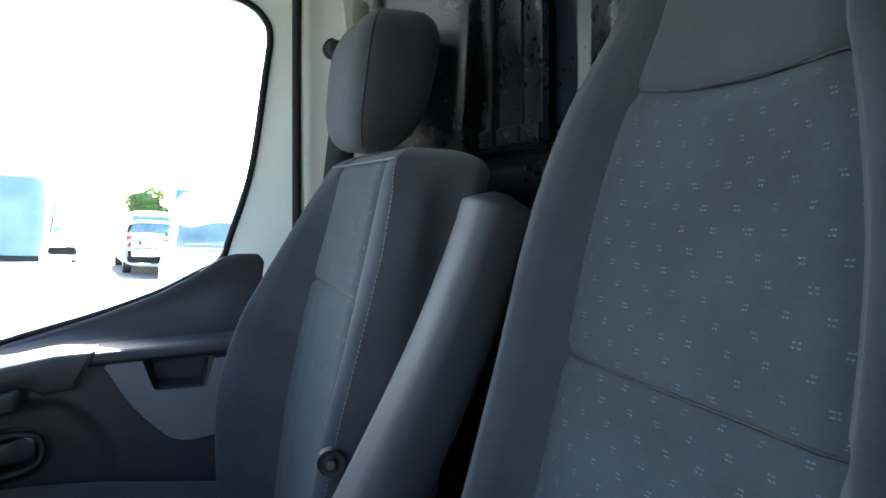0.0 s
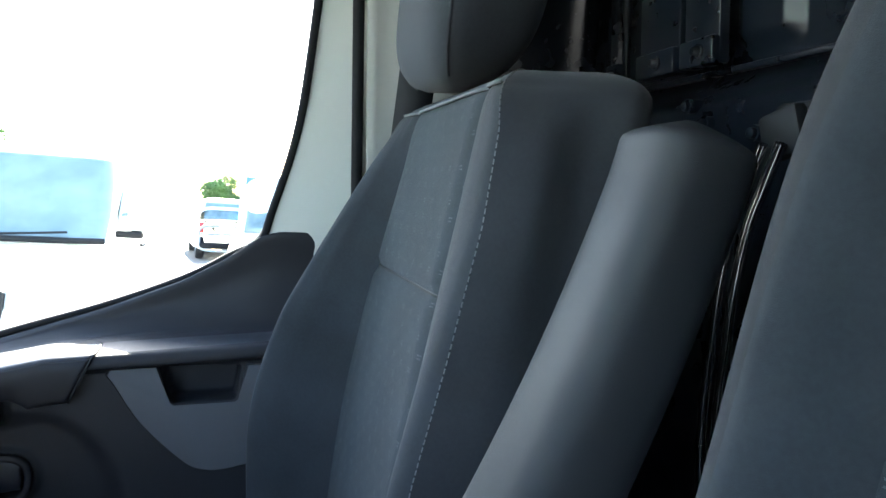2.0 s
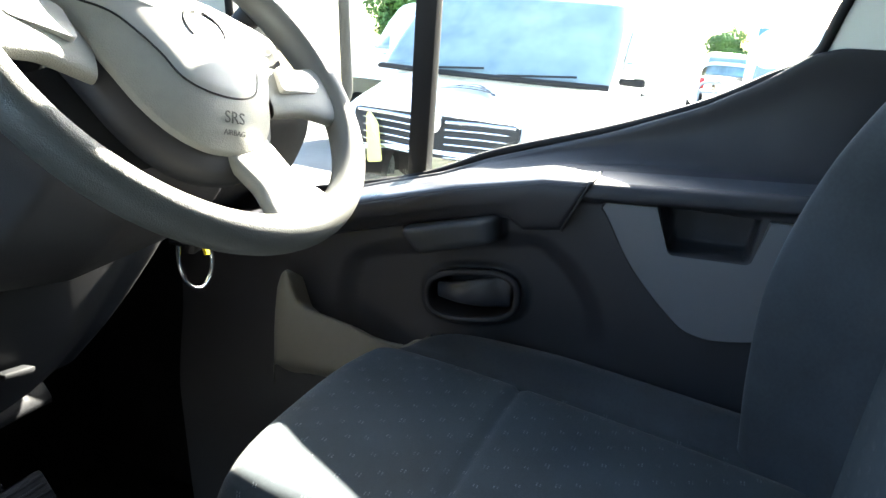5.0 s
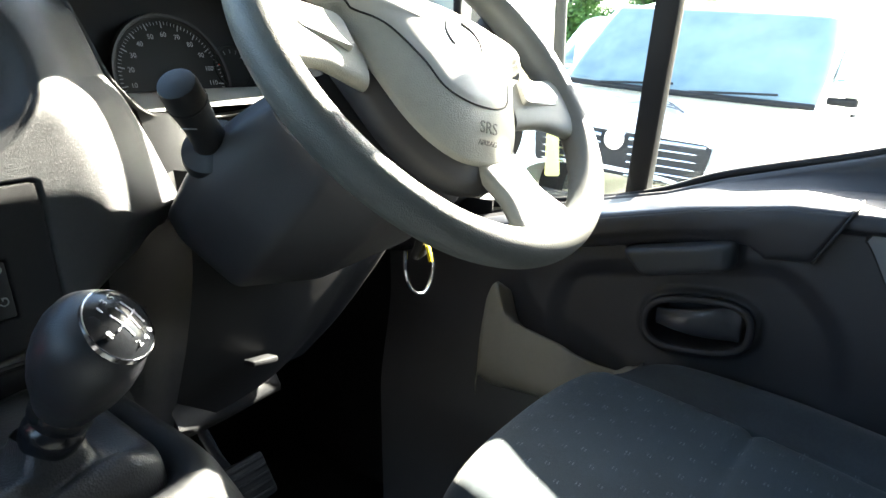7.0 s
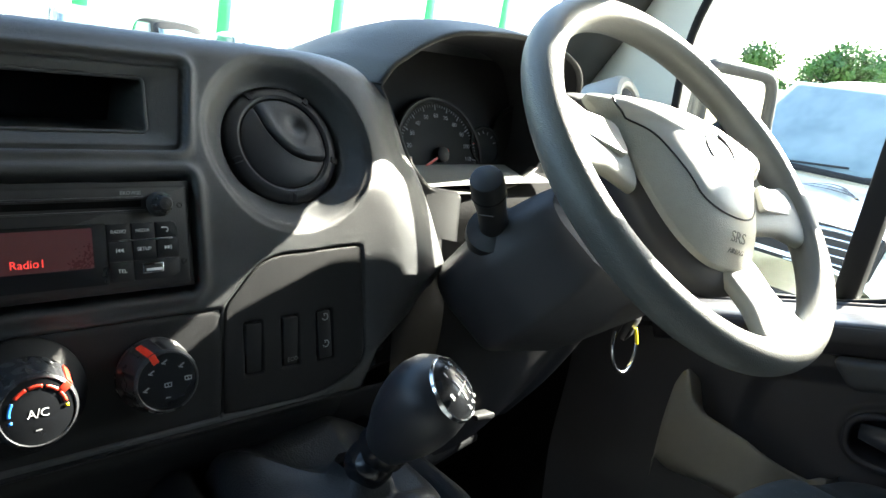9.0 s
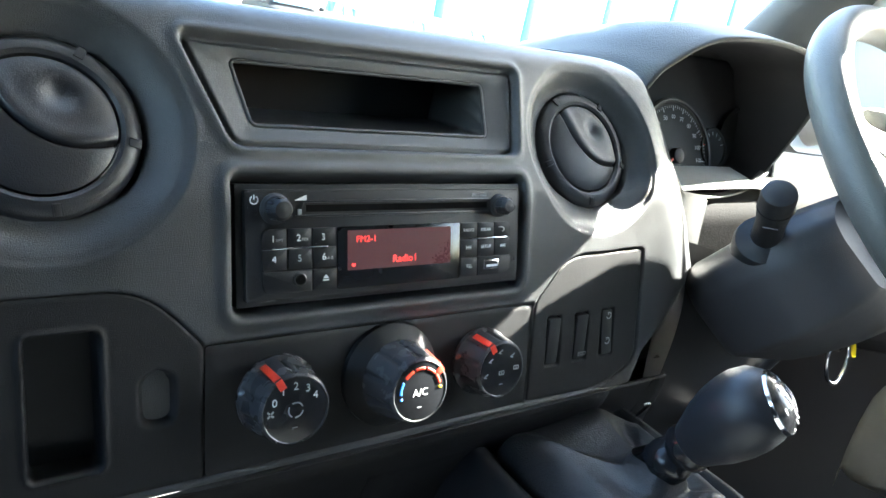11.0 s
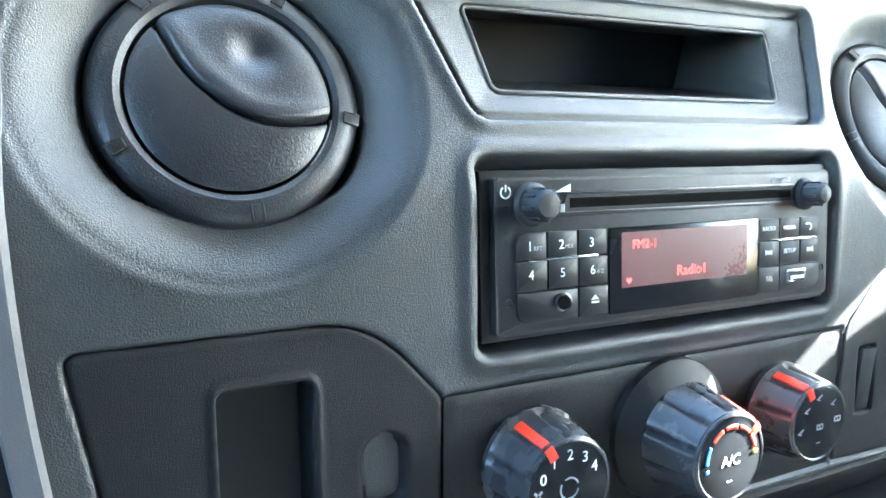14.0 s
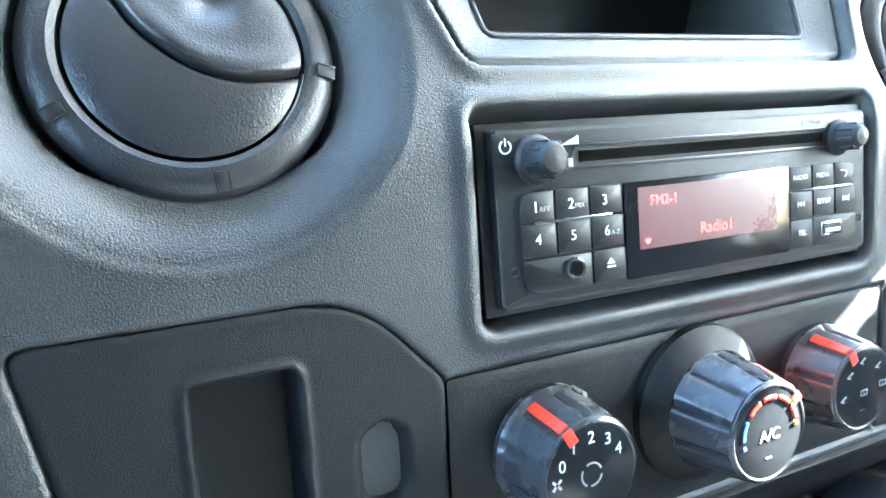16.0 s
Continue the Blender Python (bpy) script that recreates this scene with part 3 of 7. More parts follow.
def on_face(x, z, n=0.0):
    return DF @ Matrix.Translation((x, fw(z), n))


def offset_poly(poly, d):
    c = Vector((sum(p[0] for p in poly) / len(poly), sum(p[1] for p in poly) / len(poly)))
    out = []
    k = len(poly)
    for i in range(k):
        a, p, b = Vector(poly[i - 1]), Vector(poly[i]), Vector(poly[(i + 1) % k])
        t = (b - a).normalized()
        nn = Vector((t.y, -t.x))
        if nn.dot(p - c) < 0:
            nn = -nn
        out.append(tuple(p + nn * d))
    return out


# ---- bulkhead fittings ----
bf = thing("bulkhead_bracket", "black steel bracket strip bolted along the bulkhead", "bracket")
part("strip", rbox((0.42, 0.010, 0.006), 0.002, Matrix.Translation((1.06, -0.575, 1.893))), M_BULK, bf, "black steel strip")
for x, w in ((1.190, 0.026), (1.106, 0.070), (1.038, 0.052)):
    plate_b = part("plate", rbox((w, 0.012, 0.40), 0.003, Matrix.Translation((x, -0.556, 2.10))), M_BULK, bf, "glossy black upright plate")
    part("plate_foot", rbox((w * 0.96, 0.020, 0.026), 0.003, Matrix.Translation((x, -0.553, 1.910))), M_BULK, plate_b)
    turned("bolt", [(0.0001, 0.006), (0.003, 0.006), (0.0045, 0.004), (0.005, 0.0), (0.007, 0.0), (0.007, -0.004)], pose(x - 0.006, -0.541, 1.910, -90, 0, 0), M_KNOB, plate_b, "bolt head", 16)
pipe("bar", [(1.164, -0.548, 1.895), (1.164, -0.548, 2.05), (1.162, -0.548, 2.38)], 0.010, M_BLACK, bf, "black upright bar", sides=14)
for x, z in ((1.045, 1.861), (1.020, 1.843), (0.955, 1.830), (1.18, 1.855)):
    turned("bolt", [(0.0001, 0.005), (0.003, 0.005), (0.0045, 0.004), (0.005, 0.0), (0.007, 0.0), (0.007, -0.02)], pose(x, -0.541, z, -90, 0, 0), M_BULK, bf, "bolt head", 16)


# cubby door on the passenger side of the controls: slot and finger hook are relief
def relief_panel(name, poly, fn, parent, mat, label, step=0.0013):
    """A flat panel in the dashboard face: rows of places inside its outline, with relief fn(u, w)."""
    o = np.array(offset_poly(poly, -0.0003))
    w0, w1 = o[:, 1].min(), o[:, 1].max()
    ws = np.arange(w0 + 1e-5, w1, step)
    ws = np.concatenate([ws, [w1 - 1e-5]])
    n = int((o[:, 0].max() - o[:, 0].min()) / step)
    rows = []
    for w in ws:
        xs = []
        for i in range(len(o)):
            (ax, ay), (bx_, by_) = o[i], o[(i + 1) % len(o)]
            if (ay > w) != (by_ > w):
                xs.append(ax + (bx_ - ax) * (w - ay) / (by_ - ay))
        rows.append(np.linspace(min(xs), max(xs), n))
    u = np.array(rows)
    w = np.broadcast_to(ws[:, None], u.shape)
    edge = -sd_poly(u, w, [tuple(p) for p in o])
    d = fn(u, w) - 0.0007 * (1 - ramp(edge, 0.0, 0.0010))
    g = np.stack([u, w, d - 0.0006], -1)
    mm = np.array(DF)
    top = g @ mm[:3, :3].T + mm[:3, 3]
    return surface(name, top, mat, parent, label)


HOOK = oblong(0.4600, fw(1.5830), 0.4795, fw(1.6120), 0.009)
HOOK_IN = oblong(0.4655, fw(1.5895), 0.4740, fw(1.6120), 0.004)


def cubby_relief(u, w):
    s = sd_poly(u, w, SLOT)
    d = 0.0014 * np.exp(-((s - 0.0008) / 0.0012) ** 2) - 0.022 * ramp(s, 0.0004, -0.0030)
    h, hi = sd_poly(u, w, HOOK), sd_poly(u, w, HOOK_IN)
    d += -0.0060 * ramp(h, 0.0005, -0.0050) - 0.012 * ramp(hi, 0.0005, -0.002)
    return d


cubby = thing("cubby_cover", "black plastic cover panel with an upright slot and finger hook", "cover panel")
relief_panel("cover", CUBBY, cubby_relief, cubby, M_DASH_HARD, "black satin plastic cover")
part("slot_lining", prism(oblong(0.4140, fw(1.5690), 0.4430, fw(1.6345), 0.003), 0.004, 0.0, DF @ Matrix.Translation((0, 0, -0.0205))), M_BLACK, cubby, "dark slot floor")

# heater controls
heater = thing("heater_controls", "black heater control panel with three round knobs", "heater controls")
relief_panel("panel", HEATER, lambda u, w: 0 * u, heater, M_DASH_HARD, "black satin plastic panel", step=0.003)


def disc_print(name, m, r, a, size, mat, parent, text=None, turn=0):
    q = m @ Matrix.Translation((r * math.cos(radians(a)), r * math.sin(radians(a)), 0))
    return lettering(name, text, size, q @ Matrix.Rotation(radians(turn), 4, "Z"), mat, parent, depth=0.00008)


def arc_strip(name, m, r, a0, a1, width, mat, parent, n=18, z=0.0):
    aa = np.radians(np.linspace(a0, a1, n))
    g = np.stack([np.stack([(r + s * width / 2) * np.cos(aa), (r + s * width / 2) * np.sin(aa), np.full(n, z)], -1) for s in (-1, 1)])
    mm = np.array(m)
    return surface(name, g @ mm[:3, :3].T + mm[:3, 3], mat, parent, thick=0.0002)


def knob(x, z, r0, r1, h, mark, collar=0.0):
    m = on_face(x, z)
    k = thing("heater_knob", "", "")
    k.parent = heater
    if collar:
        turned("collar", [(collar, -0.001), (collar - 0.0005, 0.0025), (collar - 0.004, 0.006), (r0 + 0.0005, 0.0095), (r0 - 0.001, 0.0095)], m, M_DASH_HARD, k, "dished black collar", 56)
    base = 0.006 if collar else 0.0
    prof = [(r0 + 0.0012, -0.001 + base), (r0 + 0.0012, 0.002 + base), (r0, 0.004 + base), (r1 + 0.0010, h - 0.0030), (r1 + 0.0003, h - 0.0008), (r1 - 0.0006, h)]
    g = lathe(prof, Matrix.Identity(4), 144)
    a = np.linspace(0, 2 * np.pi, 144, endpoint=False)
    flute = 1 - 0.055 * np.exp(-(((a * 10 / (2 * np.pi)) % 1 - 0.5) / 0.10) ** 2)
    for i, (r, zz) in enumerate(prof):
        if 0.0035 + base < zz < h - 0.0010:
            g[:, i, :2] *= flute[:, None]
    mm = np.array(m)
    body = surface("body", g @ mm[:3, :3].T + mm[:3, 3], M_KNOB, k, "fluted satin grip", wrap_u=True, sharp=30)
    top = m @ Matrix.Translation((0, 0, h))
    turned("face", [(0.0001, 0.0004), (r1 - 0.0022, 0.0003), (r1 - 0.0010, 0.0), (r1 - 0.0006, -0.0004)], top, M_GLOSS, k, "glossy black printed face", 64)
    turned("face_rim", [(r1 - 0.0016, 0.0002), (r1 - 0.0010, 0.0006), (r1 - 0.0003, 0.0001), (r1, -0.0010)], top, M_KNOB, k, "", 64)
    q = m @ Matrix.Rotation(radians(mark), 4, "Z")
    slope = math.atan2(r0 - r1, h - base - 0.006)
    pm = q @ Matrix.Translation(((r0 + r1) / 2 + 0.0004, 0, (h + base) / 2 + 0.0022)) @ Matrix.Rotation(-slope, 4, "Y")
    part("pointer", rbox((0.0014, 0.0042, (h - base) * 0.72), 0.0005, pm), M_RED, k, "red pointer mark")
    pm2 = q @ Matrix.Translation((r1 - 0.0026, 0, h + 0.0002))
    part("pointer", rbox((0.0058, 0.0040, 0.0010), 0.0003, pm2), M_RED, k)
    return k, m @ Matrix.Translation((0, 0, h + 0.0005))


def glyph(m, r, a, parent, kind):
    """A small printed sign: strokes of a person-free vent symbol."""
    q = m @ Matrix.Translation((r * math.cos(radians(a)), r * math.sin(radians(a)), 0))
    bm = bmesh.new()
    strokes = {"foot": [((0, 0), (0.003, 0.0008), 30), ((-0.001, -0.0013), (0.0026, 0.0007), -20)],
               "screen": [((0, 0.0011), (0.0044, 0.0006), 0), ((0, -0.0011), (0.0036, 0.0006), 0), ((-0.0019, 0), (0.0006, 0.0024), 0), ((0.0019, 0), (0.0006, 0.0024), 0), ((0, 0), (0.0005, 0.002), 20)],
               "fan": [((0.001, 0.001), (0.0018, 0.0010), 45), ((-0.001, 0.001), (0.0018, 0.0010), -45), ((0.001, -0.001), (0.0018, 0.0010), -45), ((-0.001, -0.001), (0.0018, 0.0010), 45)],
               "dash": [((0, 0), (0.0028, 0.0006), 0)]}[kind]
    for (cx, cy), (sx_, sy_), turn in strokes:
        rbox((sx_, sy_, 0.0001), 0, q @ Matrix.Translation((cx, cy, 0)) @ Matrix.Rotation(radians(turn), 4, "Z"), bm=bm)
    part("print", bm, M_GREY_PRINT, parent, smooth=False)


k1, t1 = knob(0.532, 1.589, 0.0222, 0.0192, 0.024, 119)
for txt, a in (("0", 155), ("1", 123), ("2", 90), ("3", 58), ("4", 30)):
    disc_print("print", t1, 0.0128, a, 0.0060, M_WHITE_PRINT, k1, txt)
glyph(t1, 0.0138, 181, k1, "fan")
arc_strip("print", t1, 0.0040, 20, 120, 0.0007, M_GREY_PRINT, k1)
arc_strip("print", t1, 0.0040, 150, 240, 0.0007, M_GREY_PRINT, k1)
arc_strip("print", t1, 0.0040, 265, 350, 0.0007, M_GREY_PRINT, k1)
glyph(t1, 0.0095, 268, k1, "dash")
k2, t2 = knob(0.603, 1.590, 0.0235, 0.0188, 0.034, 38, collar=0.0325)
lettering("print", "A/C", 0.0062, t2 @ Matrix.Translation((0, -0.001, 0)), M_WHITE_PRINT, k2, depth=0.00008)
arc_strip("print", t2, 0.0132, 182, 150, 0.0017, M_BLUE, k2)
arc_strip("print", t2, 0.0132, 192, 198, 0.0020, M_BLUE, k2, 6)
for a0, a1 in ((140, 112), (106, 78), (72, 44), (38, 12)):
    arc_strip("print", t2, 0.0132, a0, a1, 0.0019, M_RED, k2, 8)
arc_strip("print", t2, 0.0132, 6, 0, 0.0022, M_YELLOW, k2, 4)
glyph(t2, 0.0095, 268, k2, "dash")
k3, t3 = knob(0.673, 1.588, 0.0215, 0.0186, 0.022, 117)
for kind, a, r in (("foot", 190, 0.0125), ("foot", 140, 0.0115), ("foot", 95, 0.0125), ("foot", 45, 0.0125), ("screen", 0, 0.0120), ("screen", 270, 0.002), ("dash", 268, 0.0095)):
    glyph(t3, r, a, k3, kind)

# switch panel
swp = thing("switch_panel", "black switch panel with three rocker switches beside the column", "switch panel")
relief_panel("panel", SWITCHES, lambda u, w: -0.006 * sum(ramp(sd_poly(u, w, oblong(x0, fw(1.5740), x0 + 0.0130, fw(1.6100), 0.0012)), 0.0006, -0.0012) for x0 in (0.7335, 0.7615, 0.7895)), swp, M_DASH_HARD, "black satin plastic panel", step=0.0012)
for i, x0 in enumerate((0.7335, 0.7615, 0.7895)):
    s = thing("rocker_switch", ("blank black rocker switch", "black rocker switch marked ECO", "black rocker switch for cruise and limiter")[i], "switch", group="dashboard switches")
    part("rocker", rbox((0.0116, 0.0345, 0.008), 0.0012, on_face(x0 + 0.0065, 1.5920, -0.0042) @ Matrix.Rotation(radians((5, 5, -3)[i]), 4, "X")), M_BLACK, s, "black rocker")
    if i == 1:
        lettering("print", "ECO", 0.0042, on_face(x0 + 0.0065, 1.5795, 0.0016) @ Matrix.Rotation(radians(5), 4, "X"), M_GREY_PRINT, s, depth=0.0001)
    if i == 2:
        for zz in (1.605, 1.5855):
            arc_strip("print", on_face(x0 + 0.0065, zz, 0.0006), 0.0024, 200, 480, 0.0008, M_GREY_PRINT, s)
            arc_strip("print", on_face(x0 + 0.0072, zz + 0.001, 0.0008), 0.0014, 20, 200, 0.0007, M_GREY_PRINT, s, 8)

# ---- radio ----
radio = thing("car_radio", "black single-slot car radio with a red lit display", "car radio")
# its own plane, leaning back a little more than the lower dashboard
RDF = Matrix(((1, 0, 0, 0), (0, 0.1914, -0.9815, 0.43336), (0, 0.9815, 0.1914, 1.62), (0, 0, 0, 1)))
RX0, RX1, RZ0, RZ1 = 0.5135, 0.6985, 1.6425, 1.7008


def fr(z):
    """Height along the radio's face for a height z."""
    return (z - 1.62) * 1.0188


RW, RH = RX1 - RX0, (RZ1 - RZ0) * 1.0188
RC = RDF @ Matrix.Translation(((RX0 + RX1) / 2, fr((RZ0 + RZ1) / 2), 0.0))
RD = 0.0


def rad(x, z, n=0.0):
    """A place on the faceplate, given in the dashboard's x and z."""
    return RDF @ Matrix.Translation((x, fr(z), n))


part("chassis", rbox((RW + 0.008, RH + 0.006, 0.022), 0.001, RC @ Matrix.Translation((0, 0, -0.0155))), M_BLACK, radio, "black mounting frame")
face = prism(oblong(-RW / 2, -RH / 2, RW / 2, RH / 2, 0.0015), 0.0085, 0.0012, RC @ Matrix.Translation((0, 0, RD - 0.0085)))
plate = part("faceplate", face, M_BLACK, radio, "satin black faceplate")
M_SLOT = material("slot_black", (0.003, 0.003, 0.003), 0.9, spec=0.05, mottle=0.2)
# disc slot: flat near-black plates stand for its shade, with a pale lip above
part("disc_slot", prism(rounded([(0.5425, fr(1.6873)), (0.672, fr(1.6873)), (0.672, fr(1.6938)), (0.5455, fr(1.6938))], 0.001), 0.0006, 0, RDF @ Matrix.Translation((0, 0, RD - 0.0001))), M_DEEP, radio, "dark disc slot")
part("slot_lip", rbox((0.128, 0.0012, 0.0016), 0.0005, rad(0.609, 1.6944, 0.0006)), M_VENT, radio)
part("slot_lip", rbox((0.133, 0.0012, 0.0012), 0.0005, rad(0.6075, 1.6868, 0.0004)), M_VENT, radio)
part("slot_slit", rbox((0.124, 0.0038, 0.0004), 0, rad(0.609, 1.6908, 0.0007)), M_SLOT, radio)
part("slot_mark", rbox((0.0022, 0.0030, 0.0008), 0.0002, rad(0.5432, 1.6890, 0.0006)), M_GREY_PRINT, radio)


def radio_knob(x, z, r, h):
    m = rad(x, z)
    kb = turned("tuning_knob", [(r + 0.0022, -0.0005), (r + 0.0022, 0.0010), (r + 0.0012, 0.0018), (r + 0.0010, 0.0024), (r, 0.0030), (r - 0.0004, h - 0.002), (r - 0.0018, h), (0.0001, h + 0.0006)], m, M_BLACK, radio, "black rotary knob", 40)
    for a in range(0, 360, 45):
        q = m @ Matrix.Rotation(radians(a + 10), 4, "Z") @ Matrix.Translation((r - 0.0002, 0, h * 0.55))
        part("grip_rib", rbox((0.0010, 0.0014, h * 0.6), 0.0004, q), M_VENT, kb)
    return kb


radio_knob(0.5296, 1.6908, 0.0062, 0.012)
radio_knob(0.6817, 1.6902, 0.0054, 0.011)


M_KEY = material("key_plastic", (0.009, 0.010, 0.012), 0.50, spec=0.30, grain=0.08, grain_size=1800)


def key(outline_pts, text="", size=0.0042, at=None, small="", mat=None, label="", name="radio_key"):
    ob = part(name, prism(outline_pts, 0.0013, 0.0004, RDF @ Matrix.Translation((0, 0, RD - 0.0001))), M_KEY, radio, label)
    if text:
        lettering("print", text, size, rad(at[0], at[1], 0.0013), M_WHITE_PRINT, ob, depth=0.00006)
    if small:
        lettering("print", small, size * 0.45, rad(at[0] + 0.0036, at[1] - 0.0008, 0.0013), M_GREY_PRINT, ob, depth=0.00006)
    return ob


G = 0.0004
for i, (txt, sm) in enumerate((("1", "RPT"), ("2", "MIX"), ("3", ""))):
    x0 = 0.5213 + i * 0.0144
    key(rounded([(x0 + G, fr(1.6705)), (x0 + 0.0140, fr(1.6705)), (x0 + 0.0140, fr(1.6803)), (x0 + G, fr(1.6803))], [0.0005, 0.0005, 0.0005, 0.006 if i == 0 else 0.0005]), txt, 0.0052, (x0 + 0.0066, 1.6752), sm)
for i, (txt, sm) in enumerate((("4", ""), ("5", ""), ("6", "A-Z"))):
    x0 = 0.5216 + i * 0.0144
    key(rounded([(x0 + G, fr(1.6587)), (x0 + 0.0140, fr(1.6587)), (x0 + 0.0140, fr(1.6696)), (x0 + G, fr(1.6696))], 0.0005), txt, 0.0052, (x0 + 0.0068, 1.6644), sm)
part("key_bar", rbox((0.032, 0.0011, 0.0012), 0.0004, rad(0.5431, 1.6702, 0.0014)), M_CHROME, radio, "pale metal bar")
aux = key(rounded([(0.5220, fr(1.6465)), (0.5500, fr(1.6465)), (0.5500, fr(1.6580)), (0.5220, fr(1.6580))], [0.010, 0.0005, 0.0005, 0.0005]), label="black socket panel", name="socket_panel")
turned("aux_jack", [(0.0040, -0.0002), (0.0040, 0.0012), (0.0032, 0.0016), (0.0022, 0.0010), (0.0020, -0.003), (0.0001, -0.003)], rad(0.5425, 1.6532, 0.0010), M_KNOB, aux, "round jack socket", 24)
# flat black plug: the shade inside the jack is put into its colour
turned("jack_hole", [(0.0026, 0.0), (0.0026, 0.0017), (0.0001, 0.0017)], rad(0.5425, 1.6532, 0.0010), M_SLOT, aux, "dark jack hole", 20)
ej = key(rounded([(0.5507, fr(1.6465)), (0.5648, fr(1.6465)), (0.5648, fr(1.6580)), (0.5507, fr(1.6580))], 0.0005))
part("print", prism([(-0.0018, 0.0), (0.0018, 0.0), (0, 0.0022)], 0.0001, 0, rad(0.5583, 1.6528, 0.0012)), M_WHITE_PRINT, ej, smooth=False)
part("print", rbox((0.0036, 0.0007, 0.0001), 0, rad(0.5583, 1.6518, 0.0013)), M_WHITE_PRINT, ej, smooth=False)
for i, txt in enumerate(("RADIO", "MEDIA", "")):
    x0 = 0.6502 + i * 0.0137
    kk = key(rounded([(x0 + G, fr(1.6705)), (x0 + 0.0133, fr(1.6705)), (x0 + 0.0133, fr(1.6797)), (x0 + G, fr(1.6797))], [0.0005, 0.0005, 0.004 if i == 2 else 0.0005, 0.0005]), txt, 0.0028, (x0 + 0.0066, 1.6752))
    if i == 2:
        arc_strip("print", rad(x0 + 0.0066, 1.6750, 0.0013), 0.0014, -90, 90, 0.0005, M_WHITE_PRINT, kk, 8)
        part("print", rbox((0.003, 0.0005, 0.0001), 0, rad(x0 + 0.0054, 1.6764, 0.0013)), M_WHITE_PRINT, kk, smooth=False)
for i, txt in enumerate(("", "SETUP", "")):
    x0 = 0.6506 + i * 0.0137
    kk = key(rounded([(x0 + G, fr(1.6587)), (x0 + 0.0133, fr(1.6587)), (x0 + 0.0133, fr(1.6694)), (x0 + G, fr(1.6694))], 0.0005), txt, 0.0030, (x0 + 0.0066, 1.6645))
    if i != 1:
        s = -1 if i == 0 else 1
        for dx in (-0.0009, 0.0009):
            part("print", prism([(s * -0.0009, -0.0012), (s * 0.0009, 0.0), (s * -0.0009, 0.0012)], 0.0001, 0, rad(x0 + 0.0066 + dx, 1.6645, 0.0013)), M_WHITE_PRINT, kk, smooth=False)
        part("print", rbox((0.0005, 0.0026, 0.0001), 0, rad(x0 + 0.0066 + s * 0.0021, 1.6645, 0.0013)), M_WHITE_PRINT, kk, smooth=False)
part("key_bar", rbox((0.031, 0.0010, 0.0012), 0.0004, rad(0.6722, 1.6700, 0.0014)), M_CHROME, radio, "pale metal bar")
key(oblong(0.6508, fr(1.6465), 0.6640, fr(1.6580), 0.0005), "TEL", 0.0032, (0.6576, 1.6525))
usb = key(rounded([(0.6646, fr(1.6465)), (0.6916, fr(1.6465)), (0.6916, fr(1.6580)), (0.6646, fr(1.6580))], [0.0005, 0.009, 0.0005, 0.0005]), label="black socket panel", name="socket_panel")
part("usb_port", rbox((0.0125, 0.0060, 0.0012), 0.0004, rad(0.6752, 1.6530, 0.0012)), M_CHROME, usb, "metal data socket")
# near-black block stands for the shade inside the socket
part("usb_hole", rbox((0.0108, 0.0042, 0.0013), 0.0002, rad(0.6752, 1.6530, 0.00135)), M_DEEP, usb)
part("usb_tongue", rbox((0.0092, 0.0016, 0.0015), 0.0002, rad(0.6756, 1.6522, 0.0014)), M_WHITE_PRINT, usb)
# display
scr = part("display_panel", prism(oblong(0.5655, fr(1.6460), 0.6496, fr(1.6803), 0.0008), 0.0016, 0.0003, RDF @ Matrix.Translation((0, 0, RD - 0.0002))), M_GLOSS, radio, "glossy black display window")
M_LCD = material("display_red_dark", (0.04, 0.034, 0.038), 0.3, coat=0.6, mottle=0.10, mottle_size=30.0, rough_var=0.05)
lcd_b = M_LCD.node_tree.nodes["Principled BSDF"]
lcd_b.inputs["Emission Color"].default_value, lcd_b.inputs["Emission Strength"].default_value = (0.5, 0.05, 0.05, 1), 0.004
M_LIT = glow("display_red_lit", (1.0, 0.06, 0.05), 0.07)
part("lcd", prism(oblong(0.5714, fr(1.6560), 0.6425, fr(1.6782), 0.0006), 0.0003, 0, RDF @ Matrix.Translation((0, 0, RD + 0.0012))), M_LCD, scr, "dim red lit display", smooth=False)
lettering("lit_text", "FM2-1", 0.0052, rad(0.5835, 1.6730, 0.0016), M_LIT, scr, depth=0.00005)
lettering("lit_text", "Radio1", 0.0062, rad(0.6095, 1.6607, 0.0016), M_LIT, scr, depth=0.00005)
part("lit_sign", prism([(0, -0.0013), (0.0015, 0.0002), (0.0008, 0.0012), (0, 0.0006), (-0.0008, 0.0012), (-0.0015, 0.0002)], 0.0001, 0, rad(0.5752, 1.6588, 0.0016)), M_LIT, scr, smooth=False)
# small print and holes
arc_strip("print", rad(0.5183, 1.6955, 0.0002), 0.0021, 120, 420, 0.0006, M_WHITE_PRINT, radio)
part("print", rbox((0.0006, 0.0026, 0.0001), 0, rad(0.5183, 1.6970, 0.0002)), M_WHITE_PRINT, radio, smooth=False)
part("print", prism([(0.5403, fr(1.6950)), (0.5475, fr(1.6950)), (0.5475, fr(1.6980))], 0.0001, 0, RDF @ Matrix.Translation((0, 0, RD + 0.0001))), M_WHITE_PRINT, radio, smooth=False)
lettering("print", "BROWSE", 0.0030, rad(0.6655, 1.6970, 0.0002), M_GREY_PRINT, radio, depth=0.00005)
